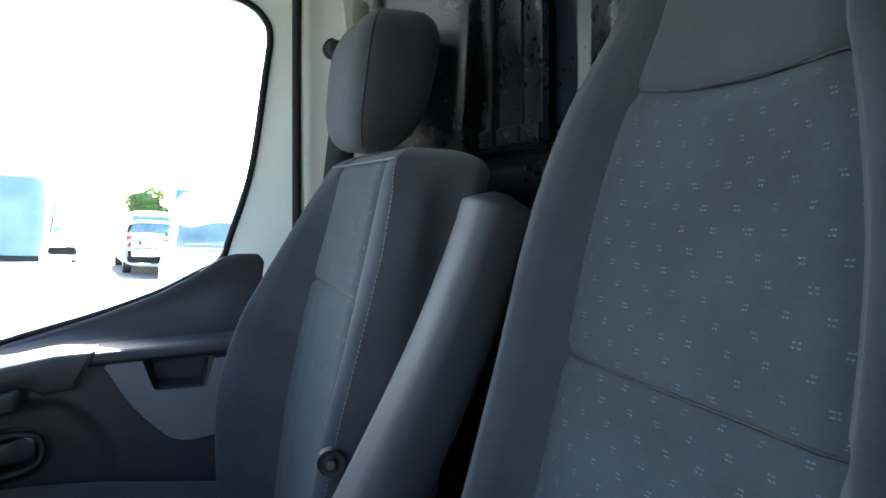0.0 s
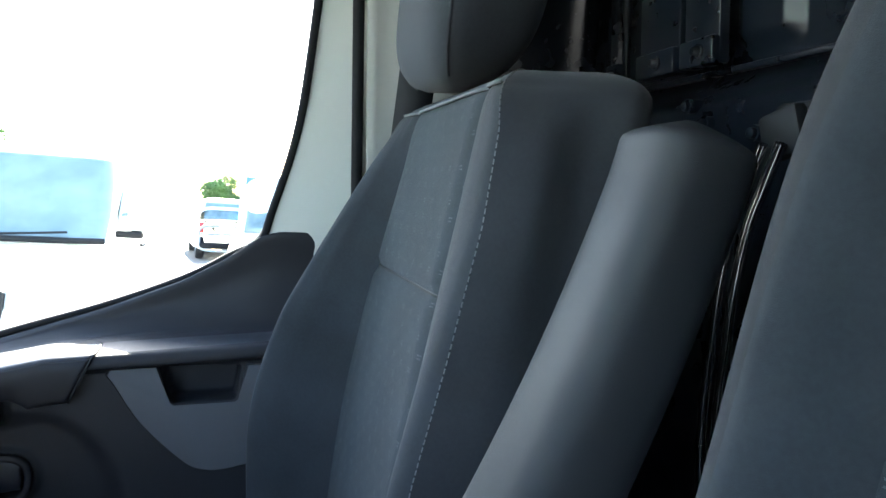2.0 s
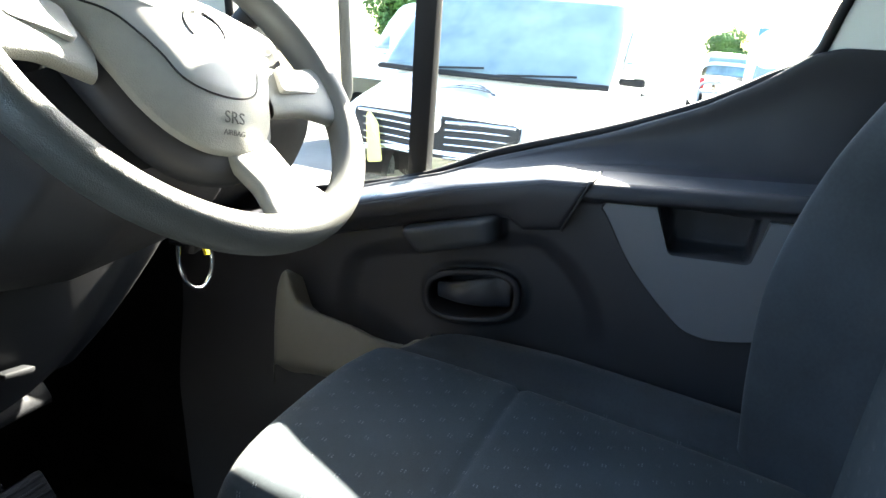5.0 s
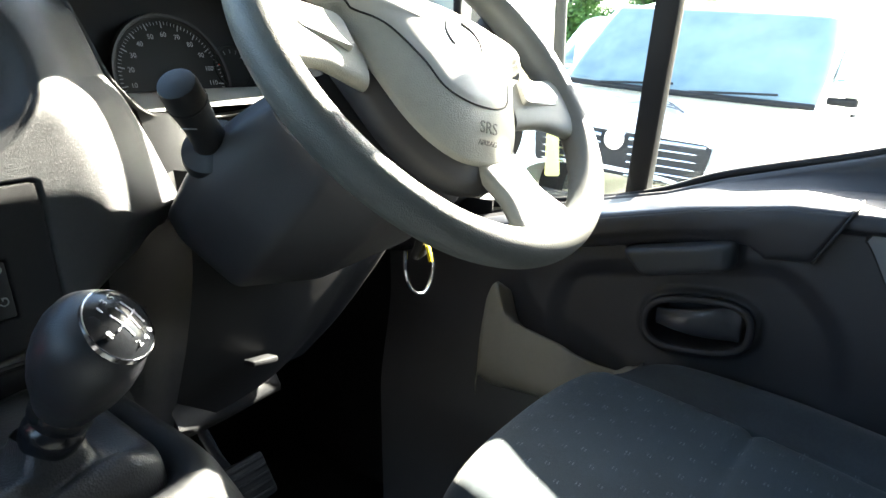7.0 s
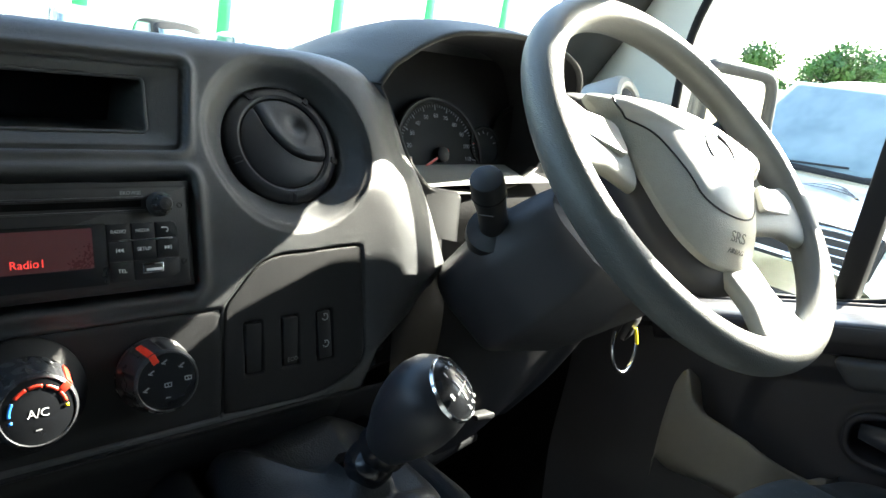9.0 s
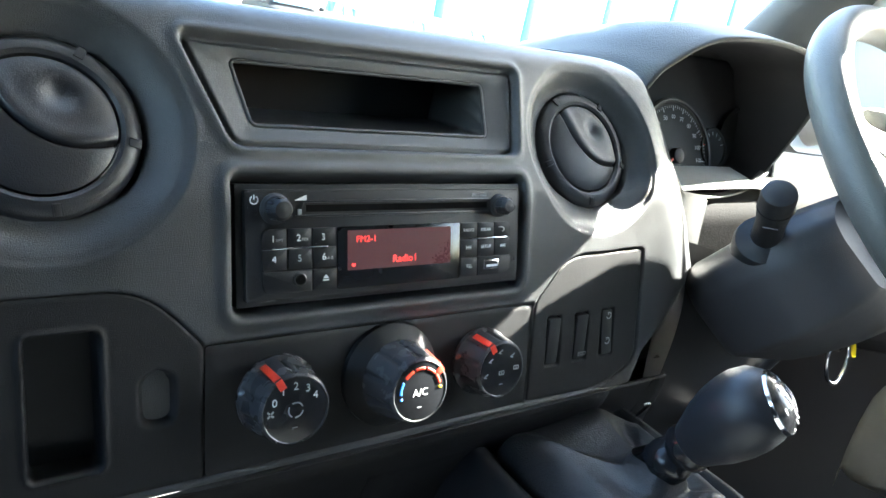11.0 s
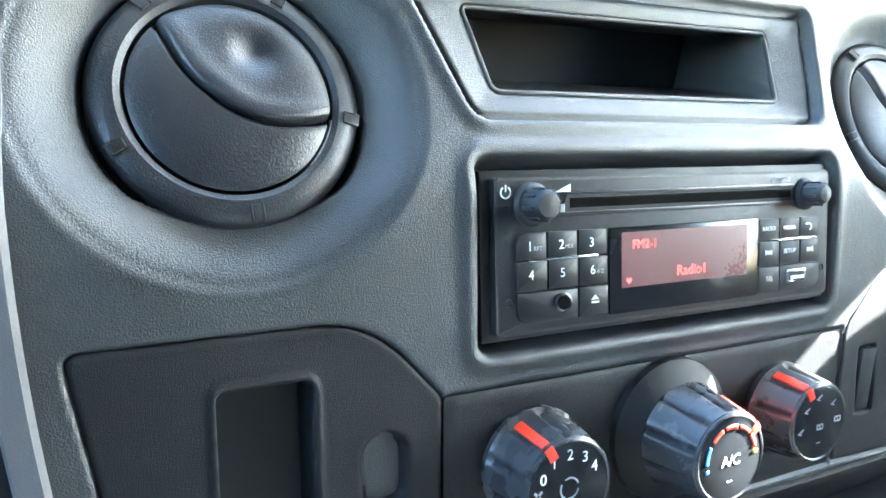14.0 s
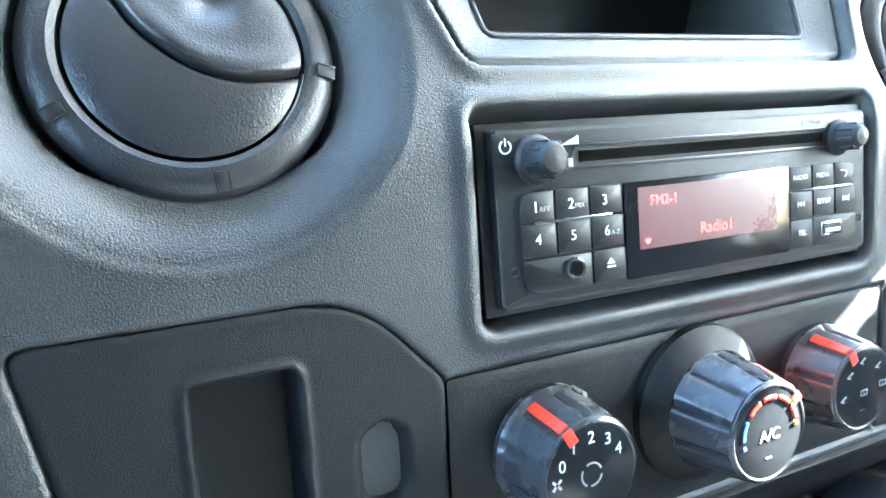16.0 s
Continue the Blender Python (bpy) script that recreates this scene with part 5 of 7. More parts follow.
for k in range(6):
    part("pattern", rbox((0.0028, 0.0009, 0.0005), 0.0001, crest(-0.0085 + 0.0028 * k, 0.0)), M_GREY_PRINT, plt)
for txt, x, y in (("1", -0.0055, 0.0115), ("3", 0.0, 0.0125), ("5", 0.0055, 0.0115), ("2", -0.0055, -0.0115), ("4", 0.0, -0.0125), ("6", 0.0055, -0.0115), ("R", -0.0130, 0.0015)):
    lettering("pattern", txt, 0.0058, crest(x, y), M_GREY_PRINT, plt, depth=0.0003)
sm = Matrix.Translation(gk - ga * 0.043) @ (-ga).to_track_quat("Z", "Y").to_matrix().to_4x4()
turned("collar", [(0.010, -0.004), (0.0155, 0.0), (0.0165, 0.004), (0.0165, 0.008), (0.013, 0.011), (0.0120, 0.014), (0.0150, 0.018), (0.0160, 0.022), (0.0155, 0.030), (0.0130, 0.033), (0.0130, 0.060)], sm, M_GLOSS, gear, "glossy ringed collar", 40)
gb = gk - ga * 0.082
GC = Vector((0.765, 0.385, 1.503))
gait = []
base_o = np.array(rounded([(-0.062, -0.072), (0.062, -0.072), (0.066, 0.066), (-0.058, 0.066)], 0.030, 14))
for k, (r, h) in enumerate(((1.02, -0.006), (1.0, 0.004), (0.97, 0.011), (0.90, 0.017), (0.80, 0.019), (0.68, 0.017), (0.56, 0.014), (0.46, 0.013), (0.38, 0.015), (0.32, 0.018))):
    t = k / 9
    a = np.arctan2(base_o[:, 1], base_o[:, 0])
    fold = 0.0045 * math.sin(math.pi * t) * (np.sin(a * 5 + 2.2 * t) + 0.6 * np.sin(a * 9 - 3 * t))
    cx, cy, cz = GC.x + (gb.x - GC.x) * t ** 1.3, GC.y + (gb.y - GC.y) * t ** 1.3, GC.z + (gb.z - 0.012 - GC.z) * t ** 2
    ring_xy = base_o * r * (1 - 0.12 * t)
    gait.append(np.stack([cx + ring_xy[:, 0], cy + ring_xy[:, 1], cz + h * (1 - 0.4 * t) + fold + 0.10 * ring_xy[:, 1]], -1))
sleeve = np.array([[gb.x + 0.0165 * math.cos(v) + 0.001, gb.y + 0.0165 * math.sin(v), gb.z + 0.010] for v in np.arctan2(base_o[:, 1], base_o[:, 0])])
gait.append(0.35 * gait[-1] + 0.65 * sleeve)
gait.append(sleeve)
surface("gaiter", np.array(gait), M_LEATHER, gear, "folded black leather-look gaiter", wrap_v=True)

console = thing("gear_console", "black plastic gear console with a raised rim round the gaiter", "console")
cs = []
for hw, hd, z in ((0.190, 0.185, 0.96), (0.150, 0.150, 1.25), (0.118, 0.118, 1.42), (0.098, 0.104, 1.478), (0.089, 0.096, 1.498), (0.083, 0.090, 1.507), (0.076, 0.083, 1.509), (0.070, 0.077, 1.506), (0.064, 0.071, 1.496), (0.058, 0.065, 1.486)):
    o = np.array(rounded([(-hw, -hd), (hw, -hd), (hw, hd), (-hw, hd)], min(hw, hd) * 0.52, 9))
    cs.append(np.stack([0.765 + o[:, 0], 0.382 + o[:, 1], z + 0.10 * o[:, 1] * (z > 1.45)], -1))
surface("console_body", np.array(cs), M_DASH_HARD, console, "black moulded console", wrap_v=True)
# added chrome arc: paints the sun's glint on the edge of a hole
lit_edge_arc = [(0.838 + 0.010 * math.cos(a), 0.428 - 0.020 * math.sin(a) * 0.75, 1.512 + 0.021 * math.sin(a)) for a in np.linspace(-1.2, 1.9, 22)]
pipe("ring", lit_edge_arc, 0.0013, M_CHROME, console, "chrome arc standing for a sunlit hole edge", sides=8, up=(0, 1, 0))
# filler panel from the heater controls down to the console, with an upright joint
fp = []
for x in np.linspace(0.60, 0.885, 30):
    fp.append(spline([(x, 0.436, 1.541), (x, 0.440, 1.520), (x, 0.452, 1.480), (x, 0.462, 1.40), (x, 0.470, 1.20)], 24))
surface("filler_panel", np.array(fp), M_DASH_HARD, console, "black lower panel behind the gear lever", thick=0.003)
pipe("panel_joint", [(0.868, 0.4335, 1.540), (0.860, 0.4385, 1.518), (0.852, 0.4500, 1.480)], 0.0012, M_DEEP, console, sides=6)

# pedals in the footwell
M_PEDAL = material("pedal_rubber", (0.020, 0.020, 0.022), 0.6, grain=0.4, grain_size=700)
for px_, lab in ((0.985, "black clutch pedal with ribbed rubber pad"), (1.085, "black brake pedal with ribbed rubber pad")):
    pedal = thing("pedal", lab, "pedal", group="pedals in the footwell")
    pipe("arm", spline([(px_ + 0.02, 0.78, 1.42), (px_ + 0.01, 0.74, 1.32), (px_, 0.66, 1.25), (px_, 0.62, 1.232)], 20), 0.008, M_KNOB, pedal, "dull steel arm", sides=10)
    pad = part("pad", rbox((0.075, 0.014, 0.055), 0.005, pose(px_, 0.610, 1.228, -32, 0, 0)), M_PEDAL, pedal, "ribbed rubber pad")
    for k in range(5):
        part("pad_rib", rbox((0.066, 0.004, 0.004), 0.001, pose(px_, 0.610, 1.228, -32, 0, 0) @ Matrix.Translation((0, -0.0085, -0.020 + 0.010 * k))), M_PEDAL, pad)
    # the pivot end reaches up to the knee panel
    part("pivot", rbox((0.03, 0.05, 0.05), 0.008, Matrix.Translation((px_ + 0.02, 0.785, 1.43))), M_BLACK, pedal, "black pivot bracket")


# ---- seats ----
def back_grid(xc, rows, ring, nv=70, near=1):
    """Closed rings up a backrest. rows: (z, y of the panel, half width, depth scale, forward bolster, rearward)."""
    rows = spline(rows, nv)
    out = []
    for z, y, hw, dep, bol, tilt, far in rows:
        wide = float(np.interp(z, (1.45, 1.56, 1.66, 1.76, 1.83, 1.87), (0.94, 1.01, 1.13, 1.21, 1.15, 1.0))) if near > 0 else 1.0
        prof = spline([(x * hw * (wide if -1.0 < x < -0.65 else 1.0), f * (far if x > 0.4 else bol) if f > 0 else f * dep) for x, f in ring], RING_N + 1)[:-1]
        out.append(np.stack([xc + prof[:, 0], y + prof[:, 1], z + prof[:, 1] * tilt], -1))
    return np.array(out).transpose(1, 0, 2)


RING_N = 132
# round the cross-section, from the middle of the rear over the right side and the front to the left: (across, depth)
RING = [(0.0, -1.0), (0.62, -1.0), (0.98, -0.92), (1.12, -0.66), (1.10, -0.30), (0.98, 0.30), (0.84, 1.0), (0.74, 0.80), (0.62, 0.10), (0.30, 0.05), (0.0, 0.03),
        (-0.30, 0.05), (-0.60, 0.15), (-0.69, 0.60), (-0.80, 0.10), (-0.90, -0.22), (-1.05, -0.52), (-1.14, -0.74), (-1.02, -0.94), (-0.62, -1.0), (0.0, -1.0)]


def ring_at(i):
    """Index round the ring of the i-th control place."""
    return int(round(i / (len(RING) - 1) * RING_N))


def cut(grid, a, b, v0=0, v1=None):
    idx = np.arange(a, b + 1) % grid.shape[0]
    return grid[idx][:, v0:v1]


def cloth_uv(g):
    du = np.linalg.norm(np.diff(g, axis=0), axis=2).mean(1)
    dv = np.linalg.norm(np.diff(g, axis=1), axis=2).mean(0)
    u = np.concatenate([[0], np.cumsum(du)])
    v = np.concatenate([[0], np.cumsum(dv)])
    return np.stack(np.broadcast_arrays(u[:, None], v[None, :]), -1).copy()


def seam_line(name, pts, parent, r=0.0009, mat=None, lift=(0, 0.0, 0)):
    pipe(name, np.array(pts) + np.array(lift), r, mat or M_SEATSIDE, parent, sides=6)


def stitches(name, pts, parent, step=0.0065, length=0.0042, r=0.00055):
    """A row of short pale stitches along a line."""
    p = np.array(pts)
    s = np.concatenate([[0], np.cumsum(np.linalg.norm(np.diff(p, axis=0), axis=1))])
    verts, faces = [], []
    for a in np.arange(0.002, s[-1] - length, step):
        q = np.stack([np.interp(np.array([a, a + length]), s, p[:, k]) for k in range(3)], -1)
        g = tube(q, r, 5)
        base = len(verts)
        verts += g.reshape(-1, 3).tolist()
        faces += [[base + k, base + (k + 1) % 5, base + 5 + (k + 1) % 5, base + 5 + k] for k in range(5)]
    me = bpy.data.meshes.new(name)
    me.from_pydata(verts, [], faces)
    ob = finish(new(name, me), M_THREAD, parent, "row of pale thread stitches")
    return ob


def backrest(seat, xc, rows, dotted_to, seams, nv=80, stitch_side=True, smile=0.0):
    g = back_grid(xc, rows, RING, nv, 1 if stitch_side else 0)
    if smile:
        across = (g[..., 0] - xc) / 0.13
        g[..., 2] += smile * (np.clip(across ** 2, 0, 2.2) - 0.4) * np.exp(-((g[..., 2] - 1.895) / 0.085) ** 2)
    # groove along the two panel edges
    e1, e2 = ring_at(8), ring_at(12)
    for e in (e1, e2):
        for k, dd in ((-1, 0.003), (0, 0.006), (1, 0.003)):
            g[e + k, :, 1] -= dd
    zs = g[ring_at(10), :, 2]
    for zc in seams:
        for k in range(nv):
            dz = zs[k] - zc
            g[e1:e2 + 1, k, 1] -= 0.006 * math.exp(-(dz / 0.006) ** 2)
    for zc in seams:
        k = int(np.argmin(np.abs(zs - zc)))
        seam_line("seam", g[e1:e2 + 1, k], seat, 0.0013, M_BLACK, (0, 0.0012, 0))
    vd = int(np.searchsorted(zs, dotted_to))
    # plain front bolsters end at the crest; behind it lies the side cloth
    c1, c2 = ring_at(6), ring_at(14)
    p = cut(g, e1, e2, 0, vd + 1)
    surface("centre_panel", p, M_CLOTH_DOT, seat, "dark blue-grey cloth with rows of pale stitched dots", uv=cloth_uv(p))
    if vd < nv - 2:
        surface("top_panel", cut(g, e1, e2, vd, nv), M_CLOTH, seat)
    surface("bolster", cut(g, c1, e1), M_CLOTH, seat)
    surface("bolster", cut(g, e2, c2), M_CLOTH, seat)
    surface("side_cover", cut(g, ring_at(0), c1), M_SEATSIDE, seat)
    surface("side_cover", cut(g, c2, RING_N), M_SEATSIDE, seat)
    for s, line in enumerate((g[c1], g[c2])):
        if s == 1 and stitch_side:
            stitches("stitching", line[4:int(nv * 0.93)] + np.array((-0.0045, 0.0012, 0)), seat)
    return g


def cushion(seat, xc, hw, y0, y1, z, lit_label, fall=0.0, tilt=0.0):
    """A seat cushion with a dished middle and raised bolsters."""
    u = np.linspace(-1, 1, 90)[:, None]
    v = np.linspace(0, 1, 90)[None, :]
    x = xc + u * hw * (1 - 0.07 * ramp(v, 0.70, 1.0) ** 2)
    front = ramp(v, 0.84, 1.0)
    y = y0 + (y1 - y0) * v - 0.115 * u ** 2 * np.abs(u) * ramp(v, 0.35, 1.0)
    zc = z - 0.030 + 0.045 * v - tilt * ((1 - v) ** 1.2 + 0.1) * ramp(np.abs(u), 0.80, 0.55)
    top = zc - 0.008 * np.exp(-((np.abs(u) - 0.60) / 0.025) ** 2) + (0.006 + 0.010 * (1 - v)) * np.exp(-((np.abs(u) - 0.78) / 0.14) ** 2) - 0.085 * ramp(np.abs(u), 0.84, 1.0) ** 2
    top = top - 0.006 * np.exp(-((v - 0.56) / 0.010) ** 2) * (np.abs(u) < 0.6) - 0.10 * front ** 2.2 + 0.006 * np.sin(v * np.pi)
    top = top - (0.040 - 0.5 * tilt) * ramp(1 - v, 0.42, 1.0) * ramp(np.abs(u), 0.58, 0.80)
    top = top - fall * ramp(np.abs(u), 0.50, 0.72)
    g = np.stack([x, y, top + 0 * v], -1)
    a, b = int(90 * 0.2), int(90 * 0.8)
    p = g[a:b + 1]
    surface("seat_panel", p, M_CLOTH_DOT, seat, "dotted blue-grey cloth cushion panel", uv=cloth_uv(p))
    surface("cushion_bolster", g[:a + 1], M_CLOTH, seat)
    surface("cushion_bolster", g[b:], M_CLOTH, seat)
    skirt = []
    rim = np.concatenate([g[0, :], g[1:, -1], g[-1, ::-1][1:]])
    for k, (dz, s) in enumerate(((0, 1.0), (-0.02, 1.012), (-0.10, 1.0), (-0.16, 0.97))):
        c = np.array([xc, (y0 + y1) / 2, 0])
        r = rim.copy()
        r[:, :2] = c[:2] + (r[:, :2] - c[:2]) * s
        r[:, 2] += dz
        skirt.append(r)
    surface("cushion_side", np.array(skirt), M_SEATSIDE, seat)
    part("seat_base", rbox((hw * 1.7, (y1 - y0) * 0.8, z - 0.16 - 0.95), 0.02, Matrix.Translation((xc, (y0 + y1) / 2 - 0.02, (z - 0.14 + 0.95) / 2))), M_BLACK, seat, "black steel seat box")
    return g


driver = thing("driver_seat", "dark blue-grey cloth driver's seat with raised headrest", "seat")
XD = 1.150
rows_d = [(1.30, -0.205, 0.220, 0.10, 0.024, 0.0, 0.075), (1.42, -0.224, 0.222, 0.12, 0.026, 0.0, 0.095), (1.52, -0.243, 0.222, 0.125, 0.024, 0.0, 0.105), (1.62, -0.266, 0.218, 0.125, 0.020, 0.0, 0.095), (1.70, -0.286, 0.211, 0.125, 0.016, 0.0, 0.070),
          (1.80, -0.313, 0.200, 0.12, 0.012, 0.0, 0.034), (1.850, -0.326, 0.197, 0.118, 0.007, 0.06, 0.010), (1.870, -0.336, 0.190, 0.110, 0.004, 0.12, 0.004), (1.882, -0.352, 0.172, 0.090, 0.002, 0.16, 0.002), (1.888, -0.372, 0.135, 0.060, 0.001, 0.16, 0.001), (1.889, -0.390, 0.08, 0.03, 0.001, 0.1, 0.001)]
gd = backrest(driver, XD, rows_d, 1.868, [1.694])
k87 = int(np.argmin(np.abs(gd[ring_at(10), :, 2] - 1.870)))
pipe("piping", gd[ring_at(6):ring_at(14) + 1, k87] + np.array((0, 0.002, 0.002)), 0.0016, M_THREAD, driver, "pale piping along the top edge", sides=6)
gc = cushion(driver, 1.165, 0.250, -0.20, 0.335, 1.395, "", 0.022, 0.045)

# headrest: a rounded cushion with a separate flat front cover
hx, hy, hz = 1.188, -0.352, 1.990
hu = np.linspace(0, 2 * np.pi, 72, endpoint=False)[:, None]
hv = np.linspace(-1, 1, 48)[None, :]


def head(u, v):
    k = np.clip(1 - np.abs(v) ** 3.4, 0, 1) ** (1 / 2.4)
    cx, cy = np.cos(u), np.sin(u)
    sx = np.sign(cx) * np.abs(cx) ** 0.46 * 0.112 * k * (1 + 0.06 * v)
    sy = np.sign(cy) * np.abs(cy) ** 0.50 * (0.062 + 0.006 * v) * k
    return np.stack([hx + sx, hy + sy - 0.02 - 0.16 * v * 0.12, hz + v * 0.103 + 0 * u], -1)


hg = head(hu, hv)
headrest = surface("headrest", cut(hg, 7, 29), M_CLOTH, driver, "padded grey cloth headrest front")
surface("headrest_back", cut(hg, 29, 79), M_SEATSIDE, headrest, "darker cloth sides and back of the headrest")
for k in (7, 29):
    pipe("headrest_seam", hg[k][2:46], 0.0018, M_SEATSIDE, headrest, sides=6)
for dx in (-0.055, 0.055):
    pipe("headrest_post", [(hx + dx - 0.02, hy - 0.03, 1.83), (hx + dx - 0.02, hy - 0.03, 1.95)], 0.006, M_CHROME, driver, "chrome headrest post")
    turned("post_sleeve", [(0.0, 0.004), (0.010, 0.004), (0.013, 0.0), (0.013, -0.012)], Matrix.Translation((hx + dx - 0.02, hy - 0.03, 1.884)), M_BLACK, driver)

# folded-up armrest on the inboard side
arm_line = spline([(0.872, -0.262, 1.40), (0.862, -0.295, 1.52), (0.852, -0.345, 1.66), (0.848, -0.388, 1.78), (0.848, -0.402, 1.823)], 40)
ag = []
for k, p in enumerate(arm_line):
    s = k / 39
    hwid = 0.044 * (1 - 0.10 * s)
    cap = 1 - max(0.0, (s - 0.90) / 0.10) ** 2.2 * 0.75
    low = 0.85 + 0.15 * min(1.0, s / 0.10)
    a = np.linspace(0, 2 * np.pi, 36, endpoint=False)
    cx = np.sign(np.cos(a)) * np.abs(np.cos(a)) ** 0.6 * hwid * cap * low
    cy = np.sign(np.sin(a)) * np.abs(np.sin(a)) ** 0.6 * 0.034 * cap * low
    fl = max(0.0, 1 - s / 0.80) ** 2
    ag.append(np.stack([p[0] + cx * (1 + 0.12 * fl) + 0.016 * fl, p[1] + cy * (1 + 0.40 * fl) + 0.046 * fl, p[2] + cy * 0.30 + (1 - cap) * 0.004 + 0 * cx], -1))
ag = np.array(ag)
arm = surface("armrest", ag, M_ARM, driver, "padded grey vinyl armrest folded upright", wrap_v=True, cap=True, sharp=50)

pv = pose(0.958, -0.232, 1.515, 0, -90, -14)
turned("armrest_pivot", [(0.0001, 0.003), (0.007, 0.003), (0.009, 0.001), (0.013, 0.001), (0.016, 0.003), (0.017, 0.001), (0.018, -0.006)], pv, M_BLACK, driver, "round black armrest pivot", 36)
turned("pivot_bolt", [(0.0001, 0.008), (0.005, 0.008), (0.007, 0.005), (0.007, 0.001)], pv, M_KNOB, driver, "", 20)

# passenger seat with a tall one-piece back
pseat = thing("passenger_seat", "dark blue-grey cloth passenger seat with pale dotted panel", "seat")
XP = 0.542
rows_p = [(1.33, -0.290, 0.225, 0.10, 0.045, 0.0, 0.045), (1.50, -0.325, 0.222, 0.12, 0.042, 0.0, 0.042), (1.66, -0.365, 0.220, 0.125, 0.036, 0.0, 0.036), (1.78, -0.388, 0.208, 0.125, 0.030, 0.0, 0.030), (1.86, -0.402, 0.180, 0.12, 0.022, 0.0, 0.022),
          (1.92, -0.414, 0.148, 0.115, 0.018, 0.0, 0.018), (1.98, -0.428, 0.128, 0.11, 0.010, 0.0, 0.010), (2.08, -0.448, 0.128, 0.10, 0.008, 0.0, 0.008), (2.16, -0.470, 0.118, 0.09, 0.004, -0.1, 0.004), (2.19, -0.49, 0.09, 0.06, 0.002, -0.3, 0.002), (2.195, -0.50, 0.05, 0.03, 0.001, -0.3, 0.001)]
gpp = backrest(pseat, XP, rows_p, 1.895, [1.690, 1.897], nv=100, stitch_side=False, smile=0.016)
cushion(pseat, XP, 0.245, -0.28, 0.19, 1.345, "")

# curved chrome frame rods beside the passenger backrest
frame_t = thing("seat_frame_rods", "pair of curved steel rods in a bracket between the seats", "seat frame")
for k, dx in enumerate((0.0, 0.016)):
    pts = spline([(0.864 - dx, -0.472, 1.815), (0.879 - dx, -0.472, 1.785), (0.894 - dx, -0.471, 1.748), (0.908 - dx, -0.470, 1.675), (0.905 - dx, -0.460, 1.56), (0.855 - dx, -0.45, 1.40), (0.855 - dx, -0.45, 1.20)], 30)
    pipe("rod", pts, 0.0042, M_CHROME, frame_t, "satin steel rod", sides=10)
part("bracket", rbox((0.036, 0.012, 0.034), 0.004, pose(0.856, -0.482, 1.822, 0, 14, 0)), M_BLACK, frame_t, "black top bracket")
part("bracket_foot", rbox((0.060, 0.05, 0.012), 0.004, pose(0.846, -0.515, 1.838, 0, 0, 0)), M_BLACK, frame_t, "black mounting tab")
part("bracket_foot", rbox((0.060, 0.06, 0.28), 0.004, pose(0.850, -0.45, 1.085, 0, 0, 0)), M_BLACK, frame_t, "black floor post")


# ---- driver's door trim ----
door = thing("driver_door", "dark plastic driver's door trim with grey insert and pocket", "door trim")
BELT = np.array([(0.64, 1.480), (0.45, 1.515), (0.322, 1.543), (0.195, 1.586), (0.046, 1.625), (-0.056, 1.659), (-0.119, 1.690), (-0.160, 1.716), (-0.185, 1.7215), (-0.225, 1.7195), (-0.246, 1.706), (-0.256, 1.680)])
RAIL = np.array([(0.64, 1.470), (0.45, 1.515), (0.352, 1.538), (0.205, 1.569), (0.099, 1.584), (0.047, 1.584), (-0.30, 1.585)])
dy = np.concatenate([np.linspace(0.64, -0.10, 190), np.linspace(-0.103, -0.256, 70)])
belt = np.interp(-dy, -BELT[:, 0], BELT[:, 1])
rail = np.interp(-dy, -RAIL[:, 0], RAIL[:, 1])
ker = np.hanning(13)
ker /= ker.sum()
belt[90:240] = np.convolve(np.pad(belt, 6, mode="edge"), ker, "valid")[90:240]
rail = np.convolve(np.pad(rail, 6, mode="edge"), ker, "valid")
HANDLE = [(0.186 + 0.059 * math.copysign(abs(math.cos(a)) ** 0.72, math.cos(a)), 1.4315 + 0.0315 * math.copysign(abs(math.sin(a)) ** 0.72, math.sin(a))) for a in np.linspace(0, 2 * math.pi, 48, endpoint=False)]
HANDLE = [(y, z - 0.10 * (y - 0.186)) for y, z in HANDLE]
PULL = rounded([(0.148, 1.541), (0.272, 1.515), (0.246, 1.485), (0.146, 1.510)], 0.011)
POCKET = rounded([(-0.027, 1.5615), (-0.134, 1.5545), (-0.122, 1.509), (-0.037, 1.511)], [0.003, 0.003, 0.008, 0.008])


def lower_x(y, z, r):
    """Inner face of the trim below the rail of height r."""
    x = 1.402 + 0 * z
    below = r - z
    x = x - 0.018 * ramp(below, 0.026, 0.015) * ramp(below, -0.002, 0.008)      # padded rail
    x = x - 0.030 * ramp(z, 1.40, 1.22) * ramp(y, -0.02, 0.10)
    arch = np.hypot((y - 0.20) / 1.25, z - 1.40)
    x = x + 0.010 * ramp(arch, 0.145, 0.120) * ramp(below, 0.055, 0.085)        # sunk field round the handle
    sh = sd_poly(y, z, HANDLE)
    x = x - 0.006 * np.exp(-((sh - 0.004) / 0.005) ** 2) + 0.040 * ramp(sh, 0.001, -0.010)
    sp = sd_poly(y, z, POCKET)
    x = x + 0.045 * ramp(sp, 0.0005, -0.004)
    pl = sd_poly(y, z, PULL)
    x = x - 0.010 * np.exp(-(np.minimum(pl, 0) / 0.02) ** 2) * ramp(pl, 0.006, -0.002)
    return x


